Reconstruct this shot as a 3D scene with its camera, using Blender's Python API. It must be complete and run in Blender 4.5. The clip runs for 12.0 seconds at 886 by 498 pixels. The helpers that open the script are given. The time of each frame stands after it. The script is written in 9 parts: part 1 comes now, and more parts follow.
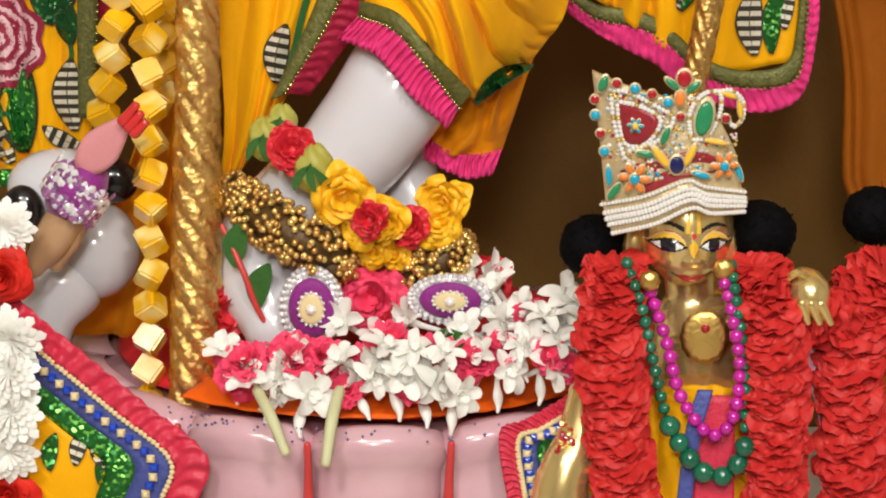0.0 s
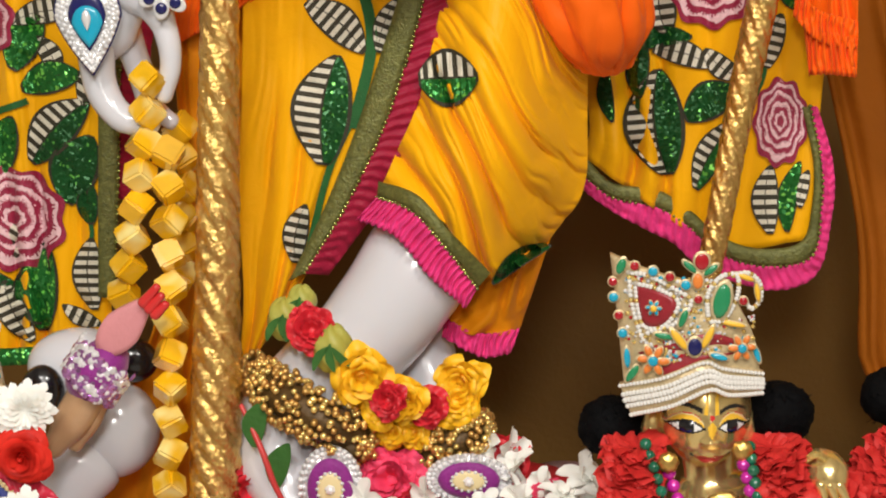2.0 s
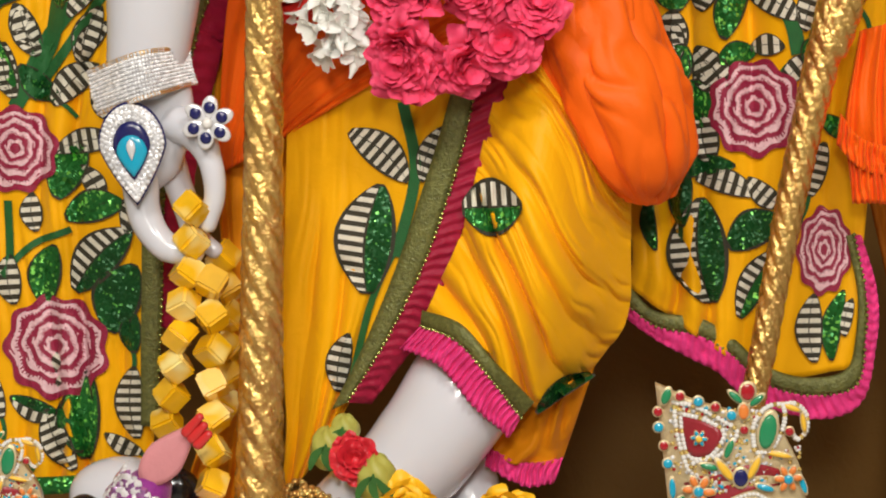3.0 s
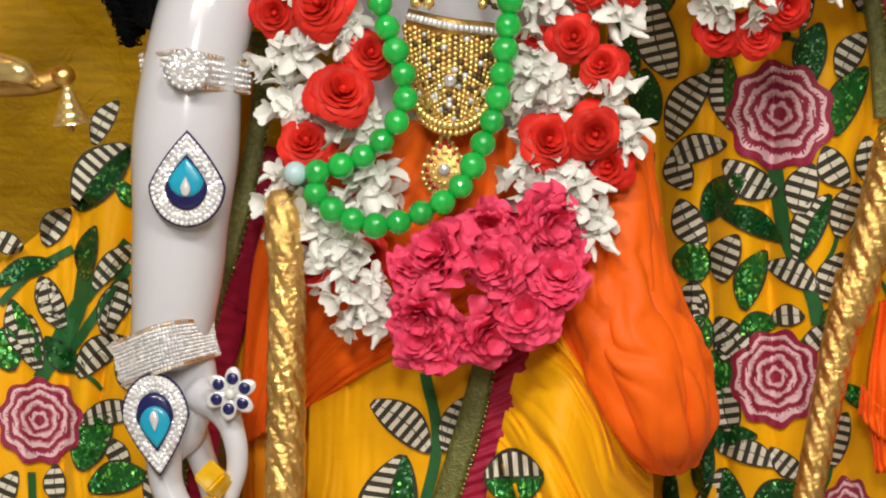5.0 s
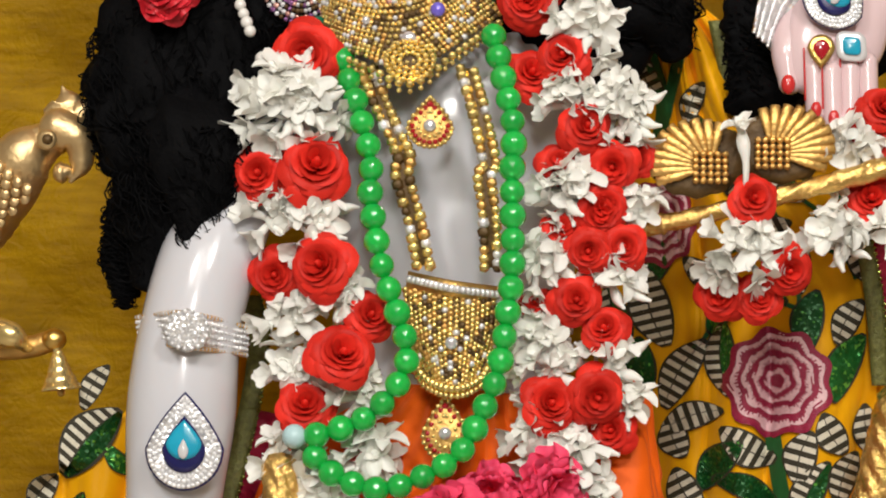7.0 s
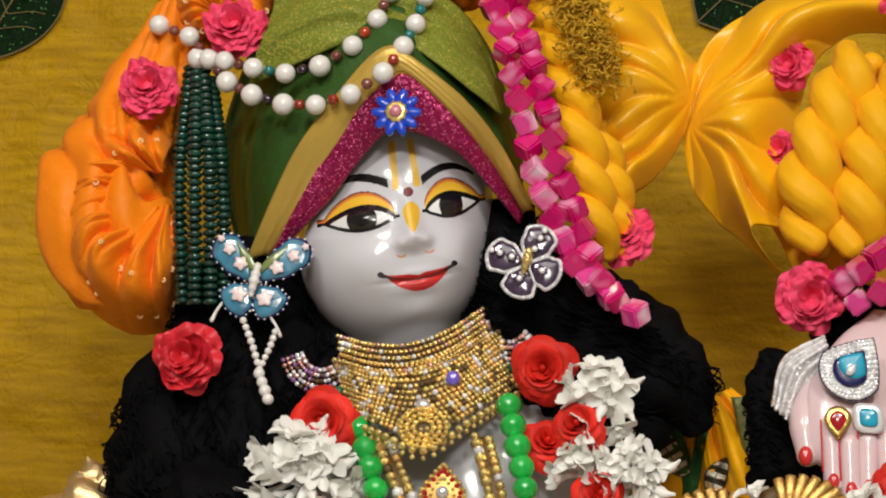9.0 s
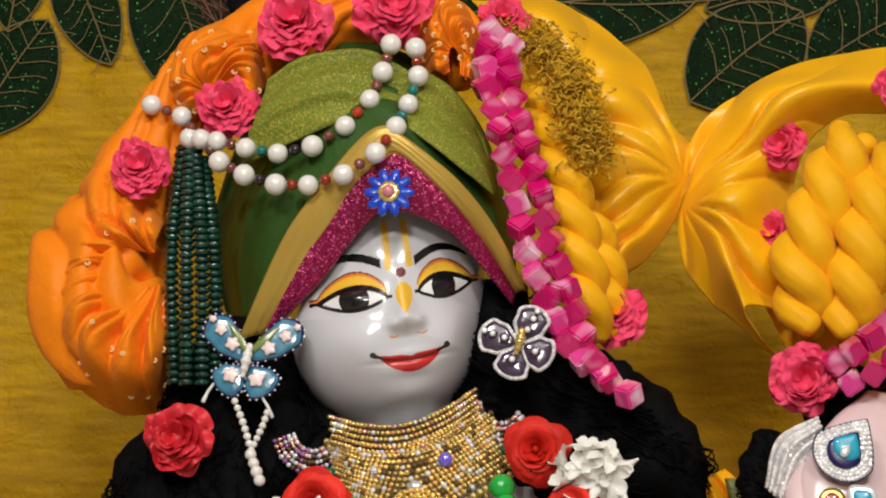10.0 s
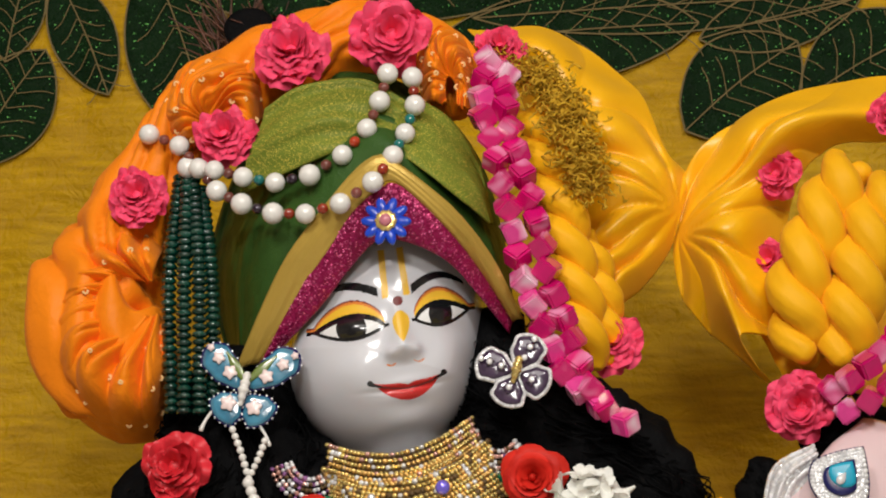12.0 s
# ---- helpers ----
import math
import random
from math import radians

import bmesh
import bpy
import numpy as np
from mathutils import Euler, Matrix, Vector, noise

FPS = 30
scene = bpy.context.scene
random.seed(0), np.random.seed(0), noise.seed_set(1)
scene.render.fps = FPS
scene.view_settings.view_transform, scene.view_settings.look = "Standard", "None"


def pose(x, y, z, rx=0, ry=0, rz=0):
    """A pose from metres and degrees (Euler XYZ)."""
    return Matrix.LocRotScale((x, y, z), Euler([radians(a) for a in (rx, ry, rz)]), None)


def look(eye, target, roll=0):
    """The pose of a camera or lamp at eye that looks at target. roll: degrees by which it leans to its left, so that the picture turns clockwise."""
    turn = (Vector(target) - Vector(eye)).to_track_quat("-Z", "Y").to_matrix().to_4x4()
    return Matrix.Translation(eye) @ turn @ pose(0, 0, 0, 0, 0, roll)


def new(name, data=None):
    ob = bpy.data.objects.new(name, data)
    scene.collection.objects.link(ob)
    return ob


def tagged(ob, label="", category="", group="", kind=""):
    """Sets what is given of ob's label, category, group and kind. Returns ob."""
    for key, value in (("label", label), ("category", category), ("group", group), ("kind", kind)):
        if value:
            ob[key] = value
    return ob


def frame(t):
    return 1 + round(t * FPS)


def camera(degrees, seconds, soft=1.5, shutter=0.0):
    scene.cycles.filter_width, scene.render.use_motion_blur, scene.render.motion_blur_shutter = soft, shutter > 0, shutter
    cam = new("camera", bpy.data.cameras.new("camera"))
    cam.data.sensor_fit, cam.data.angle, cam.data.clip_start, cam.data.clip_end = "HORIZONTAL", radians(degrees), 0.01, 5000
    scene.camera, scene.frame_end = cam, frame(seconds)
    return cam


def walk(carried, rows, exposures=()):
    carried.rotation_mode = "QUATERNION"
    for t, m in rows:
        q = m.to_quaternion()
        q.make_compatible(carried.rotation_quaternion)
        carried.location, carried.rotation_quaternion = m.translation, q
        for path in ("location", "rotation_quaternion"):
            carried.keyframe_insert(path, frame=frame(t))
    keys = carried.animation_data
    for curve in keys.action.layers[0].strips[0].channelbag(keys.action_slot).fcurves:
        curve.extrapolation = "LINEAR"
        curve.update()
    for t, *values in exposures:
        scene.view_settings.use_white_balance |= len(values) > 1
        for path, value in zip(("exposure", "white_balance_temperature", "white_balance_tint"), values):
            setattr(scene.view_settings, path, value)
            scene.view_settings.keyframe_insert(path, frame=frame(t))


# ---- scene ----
cam = camera(18.7, 12.0, soft=2.0)
PATH = [
    (0, (0.099, -1.892, 1.457), (0.008, 0.044, 0.96), 0.8),
    (0.5, (0.099, -1.897, 1.46), (0.008, 0.041, 0.974), 0.7),
    (1, (0.103, -1.896, 1.467), (0.01, 0.049, 1.011), 0.7),
    (1.5, (0.098, -1.898, 1.477), (0.007, 0.055, 1.055), 0.7),
    (2, (0.092, -1.896, 1.482), (-0.008, 0.063, 1.091), 0.7),
    (2.5, (0.087, -1.893, 1.482), (-0.029, 0.073, 1.133), 0.7),
    (3, (0.083, -1.892, 1.489), (-0.042, 0.081, 1.184), 0.6),
    (3.2, (0.085, -1.892, 1.491), (-0.046, 0.083, 1.205), 0.6),
    (4.8, (0.098, -1.905, 1.482), (-0.059, 0.086, 1.367), 0.4),
    (5, (0.089, -1.901, 1.485), (-0.061, 0.091, 1.385), 0.4),
    (5.5, (0.068, -1.898, 1.492), (-0.063, 0.097, 1.437), 0.5),
    (6, (0.031, -1.89, 1.474), (-0.057, 0.108, 1.487), 0.4),
    (6.5, (0.019, -1.89, 1.469), (-0.054, 0.108, 1.533), 0.4),
    (6.7, (0.018, -1.889, 1.466), (-0.054, 0.108, 1.551), 0.5),
    (8.3, (0.131, -1.875, 1.383), (-0.078, 0.077, 1.764), 1.6),
    (8.5, (0.137, -1.873, 1.38), (-0.078, 0.072, 1.793), 1.7),
    (9, (0.127, -1.877, 1.38), (-0.079, 0.054, 1.857), 1.6),
    (9.5, (0.117, -1.875, 1.385), (-0.079, 0.048, 1.899), 1.5),
    (10, (0.125, -1.873, 1.384), (-0.074, 0.044, 1.916), 1.6),
    (10.5, (0.127, -1.871, 1.376), (-0.07, 0.042, 1.925), 1.6),
    (11, (0.131, -1.874, 1.385), (-0.073, 0.041, 1.926), 1.6),
    (11.5, (0.129, -1.875, 1.38), (-0.076, 0.037, 1.928), 1.7),
    (12, (0.124, -1.879, 1.381), (-0.071, 0.033, 1.935), 1.5),
]

EXPO = [(0, 0.5), (3.2, 0.4), (5, 0.32), (6.7, 0.28), (8.3, 0.08), (12, 0.1)]
walk(cam, [(t, look(e, g, r)) for t, e, g, r in PATH], EXPO)

world = bpy.data.worlds.new("world")
scene.world = world
world.use_nodes = True
world.node_tree.nodes["Background"].inputs[0].default_value = (1.0, 0.95, 0.88, 1)
world.node_tree.nodes["Background"].inputs[1].default_value = 0.12


def area_lamp(name, eye, target, size, power, colour):
    d = bpy.data.lights.new(name, "AREA")
    d.shape, d.size, d.energy, d.color = "DISK", size, power, colour
    ob = new(name, d)
    ob.matrix_world = look(eye, target)
    return tagged(ob, "unseen warm white lamp added to light the altar and hall", "lamp")


area_lamp("unseen_lamp", (-0.7, -2.4, 3.0), (0, 0, 1.4), 0.35, 20, (1.0, 0.96, 0.9))
area_lamp("unseen_lamp", (0.8, -2.3, 3.0), (0, 0, 1.4), 0.35, 20, (1.0, 0.96, 0.9))
# unseen front lamp below ceiling height, added to brighten the lower altar
area_lamp("unseen_lamp", (0.1, -3.2, 2.3), (0, 0, 1.3), 0.4, 22, (1.0, 0.96, 0.9))
# unseen large down light, added so the gold has a bright hall to reflect
area_lamp("unseen_lamp", (0.0, -3.4, 3.4), (0, -3.2, 0), 2.0, 34, (1.0, 0.95, 0.88))

# ---- shaping tools ----
from mathutils.bvhtree import BVHTree
MEAN_EYE = Vector((0.09, -1.89, 1.43))     # mean camera position; cloth details are cast onto the cloth from here
rng = random.Random(7)


def V(p):
    return Vector(p)


def spline(pts, n):
    """n + 1 points, evenly spread along a smooth line through pts."""
    p = [Vector(q) for q in pts]
    if len(p) == 2:
        return [p[0].lerp(p[1], i / n) for i in range(n + 1)]
    p = [2 * p[0] - p[1]] + p + [2 * p[-1] - p[-2]]
    fine = []
    for i in range(1, len(p) - 2):
        for k in range(12):
            t = k / 12
            a, b, c, d = p[i - 1:i + 3]
            fine.append(0.5 * (2 * b + (c - a) * t + (2 * a - 5 * b + 4 * c - d) * t * t + (3 * b - a - 3 * c + d) * t ** 3))
    fine.append(p[-2])
    ln = [0.0]
    for a, b in zip(fine, fine[1:]):
        ln.append(ln[-1] + (b - a).length)
    out, j = [], 0
    for i in range(n + 1):
        s = ln[-1] * i / n
        while j < len(ln) - 2 and ln[j + 1] < s:
            j += 1
        w = (s - ln[j]) / max(1e-9, ln[j + 1] - ln[j])
        out.append(fine[j].lerp(fine[j + 1], min(1, w)))
    return out


def ramp(vals, t):
    """Value at t in 0..1 along evenly spaced vals, eased."""
    if not isinstance(vals, (list, tuple)):
        return vals
    x = t * (len(vals) - 1)
    i = min(int(x), len(vals) - 2)
    w = x - i
    w = w * w * (3 - 2 * w)
    return vals[i] * (1 - w) + vals[i + 1] * w


def tube(bm, pts, radii, n=24, seg=14, squash=1.0, lumps=None, mat=0, caps=True):
    """A round body along pts. lumps(i_along, angle) scales the radius; squash flattens it front to back."""
    line = spline(pts, n)
    up = Vector((0, -1, 0))
    rings = []
    for i, c in enumerate(line):
        d = (line[min(i + 1, n)] - line[max(i - 1, 0)]).normalized()
        a = up - d * up.dot(d)
        if a.length < 1e-3:
            a = Vector((1, 0, 0)) - d * d.x
        a.normalize()
        up = a
        b = d.cross(a)
        r = ramp(radii, i / n)
        ring = []
        for k in range(seg):
            th = 2 * math.pi * k / seg
            q = r * (lumps(i / n, th) if lumps else 1)
            ring.append(bm.verts.new(c + a * (q * squash * math.cos(th)) + b * (q * math.sin(th))))
        rings.append(ring)
    for r0, r1 in zip(rings, rings[1:]):
        for k in range(seg):
            f = bm.faces.new((r0[k], r1[k], r1[(k + 1) % seg], r0[(k + 1) % seg]))
            f.smooth, f.material_index = True, mat
    if caps:
        for ring, flip in ((rings[0], False), (rings[-1], True)):
            c = sum((v.co for v in ring), Vector()) / seg
            e = line[0] - line[1] if not flip else line[-1] - line[-2]
            r = (ring[0].co - c).length
            last = ring
            for s in (0.75, 0.4):
                nxt = [bm.verts.new(c + (v.co - c) * s + e.normalized() * r * math.sqrt(1 - s * s) * 0.7) for v in ring]
                for k in range(seg):
                    q = (last[k], last[(k + 1) % seg], nxt[(k + 1) % seg], nxt[k])
                    f = bm.faces.new(q if not flip else q[::-1])
                    f.smooth, f.material_index = True, mat
                last = nxt
            tip = bm.verts.new(c + e.normalized() * r * 0.72)
            for k in range(seg):
                q = (last[k], last[(k + 1) % seg], tip)
                f = bm.faces.new(q if not flip else q[::-1])
                f.smooth, f.material_index = True, mat
    return bm


def blob(bm, c, r, mat=0, nu=24, nv=16, turn=None, lumps=None):
    """An egg-shaped body at c with half-axes r."""
    c, r = Vector(c), Vector(r)
    rows = []
    for j in range(nv + 1):
        ph = math.pi * j / nv
        row = []
        for i in range(nu):
            th = 2 * math.pi * i / nu
            d = Vector((math.sin(ph) * math.cos(th), math.sin(ph) * math.sin(th), math.cos(ph)))
            q = Vector((d.x * r.x, d.y * r.y, d.z * r.z)) * (lumps(d) if lumps else 1)
            if turn is not None:
                q = turn @ q
            row.append(q)
        rows.append(row)
    vs = [[bm.verts.new(c + q) for q in (row if 0 < j < nv else row[:1])] for j, row in enumerate(rows)]
    for j in range(nv):
        for i in range(nu):
            k = (i + 1) % nu
            a, b = vs[j], vs[j + 1]
            q = [a[i % len(a)], b[i % len(b)], b[k % len(b)], a[k % len(a)]]
            q = list(dict.fromkeys(q))
            f = bm.faces.new(q)
            f.smooth, f.material_index = True, mat
    return bm


def loft(bm, rails, nu=40, nv=40, bulge=0.0, folds=0, amp=0.0, along=True, wrinkle=0.0, wscale=14.0, thick=0.003, seed=0, mat=0, sharp=1.0, relief=None):
    """A sheet of cloth through rails. It swells towards the front by bulge, lies in folds that run along the rails (or across), with wrinkles."""
    lines = [spline(r, nu) for r in rails]
    grid = []
    for i in range(nu + 1):
        grid.append(spline([ln[i] for ln in lines], nv))
    for i in range(nu + 1):
        for j in range(nv + 1):
            u, v = i / nu, j / nv
            p = grid[i][j]
            w = v if along else u
            o = v if not along else u
            d = bulge * math.sin(math.pi * v) ** 0.7 if bulge else 0.0
            nz = noise.noise(Vector((w * 3 + seed * 7.3, o * 1.7, seed)))
            if folds:
                s = math.sin(2 * math.pi * (folds * w + 0.8 * nz + 0.12 * math.sin(5 * o + seed)))
                s = math.copysign(abs(s) ** sharp, s)
                d += amp * s * (0.65 + 0.5 * noise.noise(Vector((w * folds, o * 2.0, seed + 3))))
            if wrinkle:
                q = p * wscale
                r = noise.noise(Vector((q.x + 2 * nz, q.y + seed, q.z + 1.5 * nz)))
                d += wrinkle * ((1 - 2 * abs(r)) * 0.8 + 0.5 * noise.noise(q * 2.3 + Vector((seed, 0, 0))))
            if relief:
                d += relief(p, u, v)
            p = p + Vector((0, -d, 0))
            grid[i][j] = p
    back = Vector((0, thick, 0))
    fr = [[bm.verts.new(p) for p in row] for row in grid]
    bk = [[bm.verts.new(p + back) for p in row] for row in grid]

    def quad(a, b, c, d):
        f = bm.faces.new((a, b, c, d))
        f.smooth, f.material_index = True, mat
    for i in range(nu):
        for j in range(nv):
            quad(fr[i][j], fr[i + 1][j], fr[i + 1][j + 1], fr[i][j + 1])
            quad(bk[i][j], bk[i][j + 1], bk[i + 1][j + 1], bk[i + 1][j])
    for i in range(nu):
        quad(fr[i][0], bk[i][0], bk[i + 1][0], fr[i + 1][0])
        quad(fr[i][nv], fr[i + 1][nv], bk[i + 1][nv], bk[i][nv])
    for j in range(nv):
        quad(fr[0][j], fr[0][j + 1], bk[0][j + 1], bk[0][j])
        quad(fr[nu][j], bk[nu][j], bk[nu][j + 1], fr[nu][j + 1])
    return bm


def pillow(x):
    """Rounded folds with sharp valleys between them, 0 to 1."""
    return abs(math.sin(math.pi * x)) ** 0.75


def gathers(pinch, n, amp, reach, warp=0.9, seed=0, soft=0.0, spiral=0.0, ridge=0.0):
    """Folds of cloth that run out from a pinched point, deepest at the distance reach, over soft swells."""
    px, pz = pinch

    def f(p, u, v):
        x, z = p.x - px, p.z - pz
        r = math.hypot(x, z)
        a = math.atan2(z, x)
        q = Vector((math.cos(a) * 1.3, math.sin(a) * 1.3, r * 14 + seed * 5.1))
        w = n * a / (2 * math.pi) + warp * noise.noise(q) + spiral * r
        k = 0.5 + 0.5 * noise.noise(Vector((w * 0.8, r * 22, seed + 2.0)))
        d = amp * (pillow(w) - 0.5) * k * min(1.0, r / reach) * math.exp(-max(0.0, r - reach) / (reach * 1.1))
        if ridge:
            d += ridge * (pillow(w * 2.3 + 0.4 * noise.noise(p * 30)) - 0.5) * min(1.0, r / reach) * max(0.0, noise.noise(Vector((a * 2, r * 30, seed + 7.0))) + 0.25)
        if soft:
            d += soft * noise.noise(Vector((p.x * 17 + seed, p.z * 17, seed)))
        return d
    return f


def creases(n, amp, slant=0.0, warp=0.5, seed=0, fine=0.0, across=False):
    """Long cloth folds of uneven depth that die out here and there; slant tips them over the sheet."""
    def f(p, u, v):
        a, b = (u, v) if across else (v, u)
        w = n * (a + slant * b) + warp * noise.noise(Vector((a * 2.5, b * 2.2, seed)))
        k = max(0.0, 0.45 + 0.9 * noise.noise(Vector((w * 0.55, b * 2.6, seed + 4.0))))
        d = amp * (pillow(w) - 0.5) * k
        if fine:
            w2 = 2.7 * w + 0.7 * noise.noise(Vector((a * 6, b * 5, seed + 9.0)))
            d += fine * (pillow(w2) - 0.5) * max(0.0, 0.2 + noise.noise(Vector((w2 * 0.5, b * 6, seed + 1.0))))
        return d
    return f


def tree_of(bm):
    return BVHTree.FromBMesh(bm)


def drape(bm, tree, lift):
    """Cast a flat piece of needlework from the mean camera position onto the cloth."""
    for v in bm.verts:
        d = (v.co - MEAN_EYE).normalized()
        hit = tree.ray_cast(MEAN_EYE, d)
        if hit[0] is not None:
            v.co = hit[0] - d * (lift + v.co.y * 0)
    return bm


def part(name, bm, mats, parent=None, label=""):
    bmesh.ops.recalc_face_normals(bm, faces=bm.faces)
    me = bpy.data.meshes.new(name)
    bm.to_mesh(me)
    bm.free()
    for m in mats if isinstance(mats, (list, tuple)) else [mats]:
        me.materials.append(m)
    ob = new(name, me)
    if parent is not None:
        ob.parent = parent
        ob.matrix_parent_inverse = parent.matrix_world.inverted()
    if label:
        tagged(ob, label)
    return ob


def thing(name, at, label, category, group="", kind=""):
    ob = new(name)
    ob.location = at
    ob.empty_display_size = 0.02
    bpy.context.view_layer.update()
    return tagged(ob, label, category, group, kind)


def solo(name, bm, mats, label, category, group="", kind=""):
    return tagged(part(name, bm, mats), label, category, group, kind)


def piece(name, me, parent, m, label=""):
    """One more object on the mesh me, a part of parent, at the pose m."""
    ob = new(name, me)
    ob.parent = parent
    ob.matrix_parent_inverse = parent.matrix_world.inverted()
    ob.matrix_basis = m
    if label:
        tagged(ob, label)
    return ob


def mesh_of(name, bm, mats):
    bmesh.ops.recalc_face_normals(bm, faces=bm.faces)
    me = bpy.data.meshes.new(name)
    bm.to_mesh(me)
    bm.free()
    for m in mats if isinstance(mats, (list, tuple)) else [mats]:
        me.materials.append(m)
    return me


def facing(p, d=(0, -1, 0), spin=0.0, size=1.0):
    """A pose at p whose z axis points along d."""
    q = Vector(d).normalized().to_track_quat("Z", "Y").to_matrix().to_4x4()
    return Matrix.Translation(p) @ q @ Matrix.Rotation(spin, 4, "Z") @ Matrix.Diagonal((size, size, size, 1))


# ---- materials ----
def mat(name, base, rough=0.5, metal=0.0, var=0.25, scale=30.0, bump=0.15, bscale=300.0, sheen=0.0, coat=0.0, sub=0.0,
        tone=None, weave=0.0, streak=0.0, island=0.0, spread=0.0, sparkle=None, alpha=None, spec=0.5, wrinkles=0.0):
    m = bpy.data.materials.new(name)
    m.use_nodes = True
    nt = m.node_tree
    b = nt.nodes["Principled BSDF"]
    L = nt.links.new

    def node(kind, **kw):
        n = nt.nodes.new(kind)
        for k, v in kw.items():
            n.inputs[k].default_value = v
        return n
    co = nt.nodes.new("ShaderNodeTexCoord").outputs["Object"]
    b.inputs["Roughness"].default_value, b.inputs["Metallic"].default_value = rough, metal
    b.inputs["Sheen Weight"].default_value, b.inputs["Coat Weight"].default_value = sheen, coat
    b.inputs["Specular IOR Level"].default_value = spec
    if coat:
        b.inputs["Coat Roughness"].default_value = 0.12
    if sub:
        b.inputs["Subsurface Weight"].default_value = sub
        b.inputs["Subsurface Radius"].default_value = (0.012, 0.009, 0.008)
        b.inputs["Subsurface Scale"].default_value = 0.6
    n1 = node("ShaderNodeTexNoise", Scale=scale, Detail=5.0)
    if streak:
        mp = nt.nodes.new("ShaderNodeMapping")
        mp.inputs["Scale"].default_value = (1, 1, streak)
        L(co, mp.inputs["Vector"])
        L(mp.outputs[0], n1.inputs["Vector"])
    else:
        L(co, n1.inputs["Vector"])
    mix = nt.nodes.new("ShaderNodeMix")
    mix.data_type = "RGBA"
    L(n1.outputs["Fac"], mix.inputs["Factor"])
    lo = [c * (1 - var) for c in base]
    hi = tone if tone else [min(1, c * (1 + var)) for c in base]
    mix.inputs["A"].default_value, mix.inputs["B"].default_value = (*lo, 1), (*hi, 1)
    col = mix.outputs["Result"]
    if island or spread:
        src = nt.nodes.new("ShaderNodeNewGeometry").outputs["Random Per Island"] if island else nt.nodes.new("ShaderNodeObjectInfo").outputs["Random"]
        k = island or spread
        mr = node("ShaderNodeMapRange")
        mr.inputs["To Min"].default_value, mr.inputs["To Max"].default_value = 1 - k, 1 + k
        L(src, mr.inputs["Value"])
        hs = nt.nodes.new("ShaderNodeHueSaturation")
        L(mr.outputs[0], hs.inputs["Value"])
        L(col, hs.inputs["Color"])
        col = hs.outputs["Color"]
    if sparkle:
        vo = node("ShaderNodeTexVoronoi", Scale=sparkle[0])
        L(co, vo.inputs["Vector"])
        mx = nt.nodes.new("ShaderNodeMix")
        mx.data_type = "RGBA"
        cr = nt.nodes.new("ShaderNodeValToRGB")
        cr.color_ramp.elements[0].position, cr.color_ramp.elements[1].position = 1 - sparkle[1] - 0.05, 1 - sparkle[1]
        L(vo.outputs["Color"], cr.inputs["Fac"])
        L(cr.outputs["Color"], mx.inputs["Factor"])
        L(col, mx.inputs["A"])
        mx.inputs["B"].default_value = (*sparkle[2], 1)
        col = mx.outputs["Result"]
        nm = node("ShaderNodeVectorMath")
        nm.operation = "MULTIPLY_ADD"
        L(vo.outputs["Color"], nm.inputs[0])
        nm.inputs[1].default_value = (sparkle[3],) * 3
        geo = nt.nodes.new("ShaderNodeNewGeometry")
        sub3 = node("ShaderNodeVectorMath")
        sub3.operation = "SUBTRACT"
        L(geo.outputs["Normal"], sub3.inputs[0])
        sub3.inputs[1].default_value = (sparkle[3] / 2,) * 3
        L(sub3.outputs[0], nm.inputs[2])
        nn = node("ShaderNodeVectorMath")
        nn.operation = "NORMALIZE"
        L(nm.outputs[0], nn.inputs[0])
        L(nn.outputs[0], b.inputs["Normal"])
    L(col, b.inputs["Base Color"])
    if bump and not sparkle:
        if weave:
            wv = nt.nodes.new("ShaderNodeTexWave")
            wv.bands_direction = "Z"
            wv.inputs["Scale"].default_value, wv.inputs["Distortion"].default_value = weave, 3.0
            L(co, wv.inputs["Vector"])
            h = wv.outputs["Fac"]
        else:
            n2 = node("ShaderNodeTexNoise", Scale=bscale, Detail=4.0)
            L(co, n2.inputs["Vector"])
            h = n2.outputs["Fac"]
        bp = nt.nodes.new("ShaderNodeBump")
        bp.inputs["Strength"].default_value, bp.inputs["Distance"].default_value = bump, 0.002
        L(h, bp.inputs["Height"])
        last = bp
        if wrinkles:
            n3 = node("ShaderNodeTexNoise", Scale=45.0, Detail=3.0, Distortion=1.5)
            L(co, n3.inputs["Vector"])
            b3 = nt.nodes.new("ShaderNodeBump")
            b3.inputs["Strength"].default_value, b3.inputs["Distance"].default_value = wrinkles, 0.008
            L(n3.outputs["Fac"], b3.inputs["Height"])
            L(bp.outputs["Normal"], b3.inputs["Normal"])
            last = b3
        L(last.outputs["Normal"], b.inputs["Normal"])
    return m


MARBLE = mat("marble", (0.675, 0.675, 0.72), 0.18, var=0.03, scale=8, bump=0.02, bscale=60, coat=0.5, sub=0.12)
MARBLE_PINK = mat("marble_pink", (0.8, 0.6, 0.62), 0.2, var=0.1, scale=20, bump=0.03, coat=0.4, sub=0.1)
PAINT_BLACK = mat("paint_black", (0.008, 0.008, 0.01), 0.2, var=0.1, bump=0.02, coat=0.5)
PAINT_WHITE = mat("paint_white", (0.85, 0.85, 0.85), 0.15, var=0.02, bump=0, coat=0.5)
PAINT_YELLOW = mat("paint_yellow", (0.85, 0.5, 0.04), 0.35, var=0.08, bump=0.02)
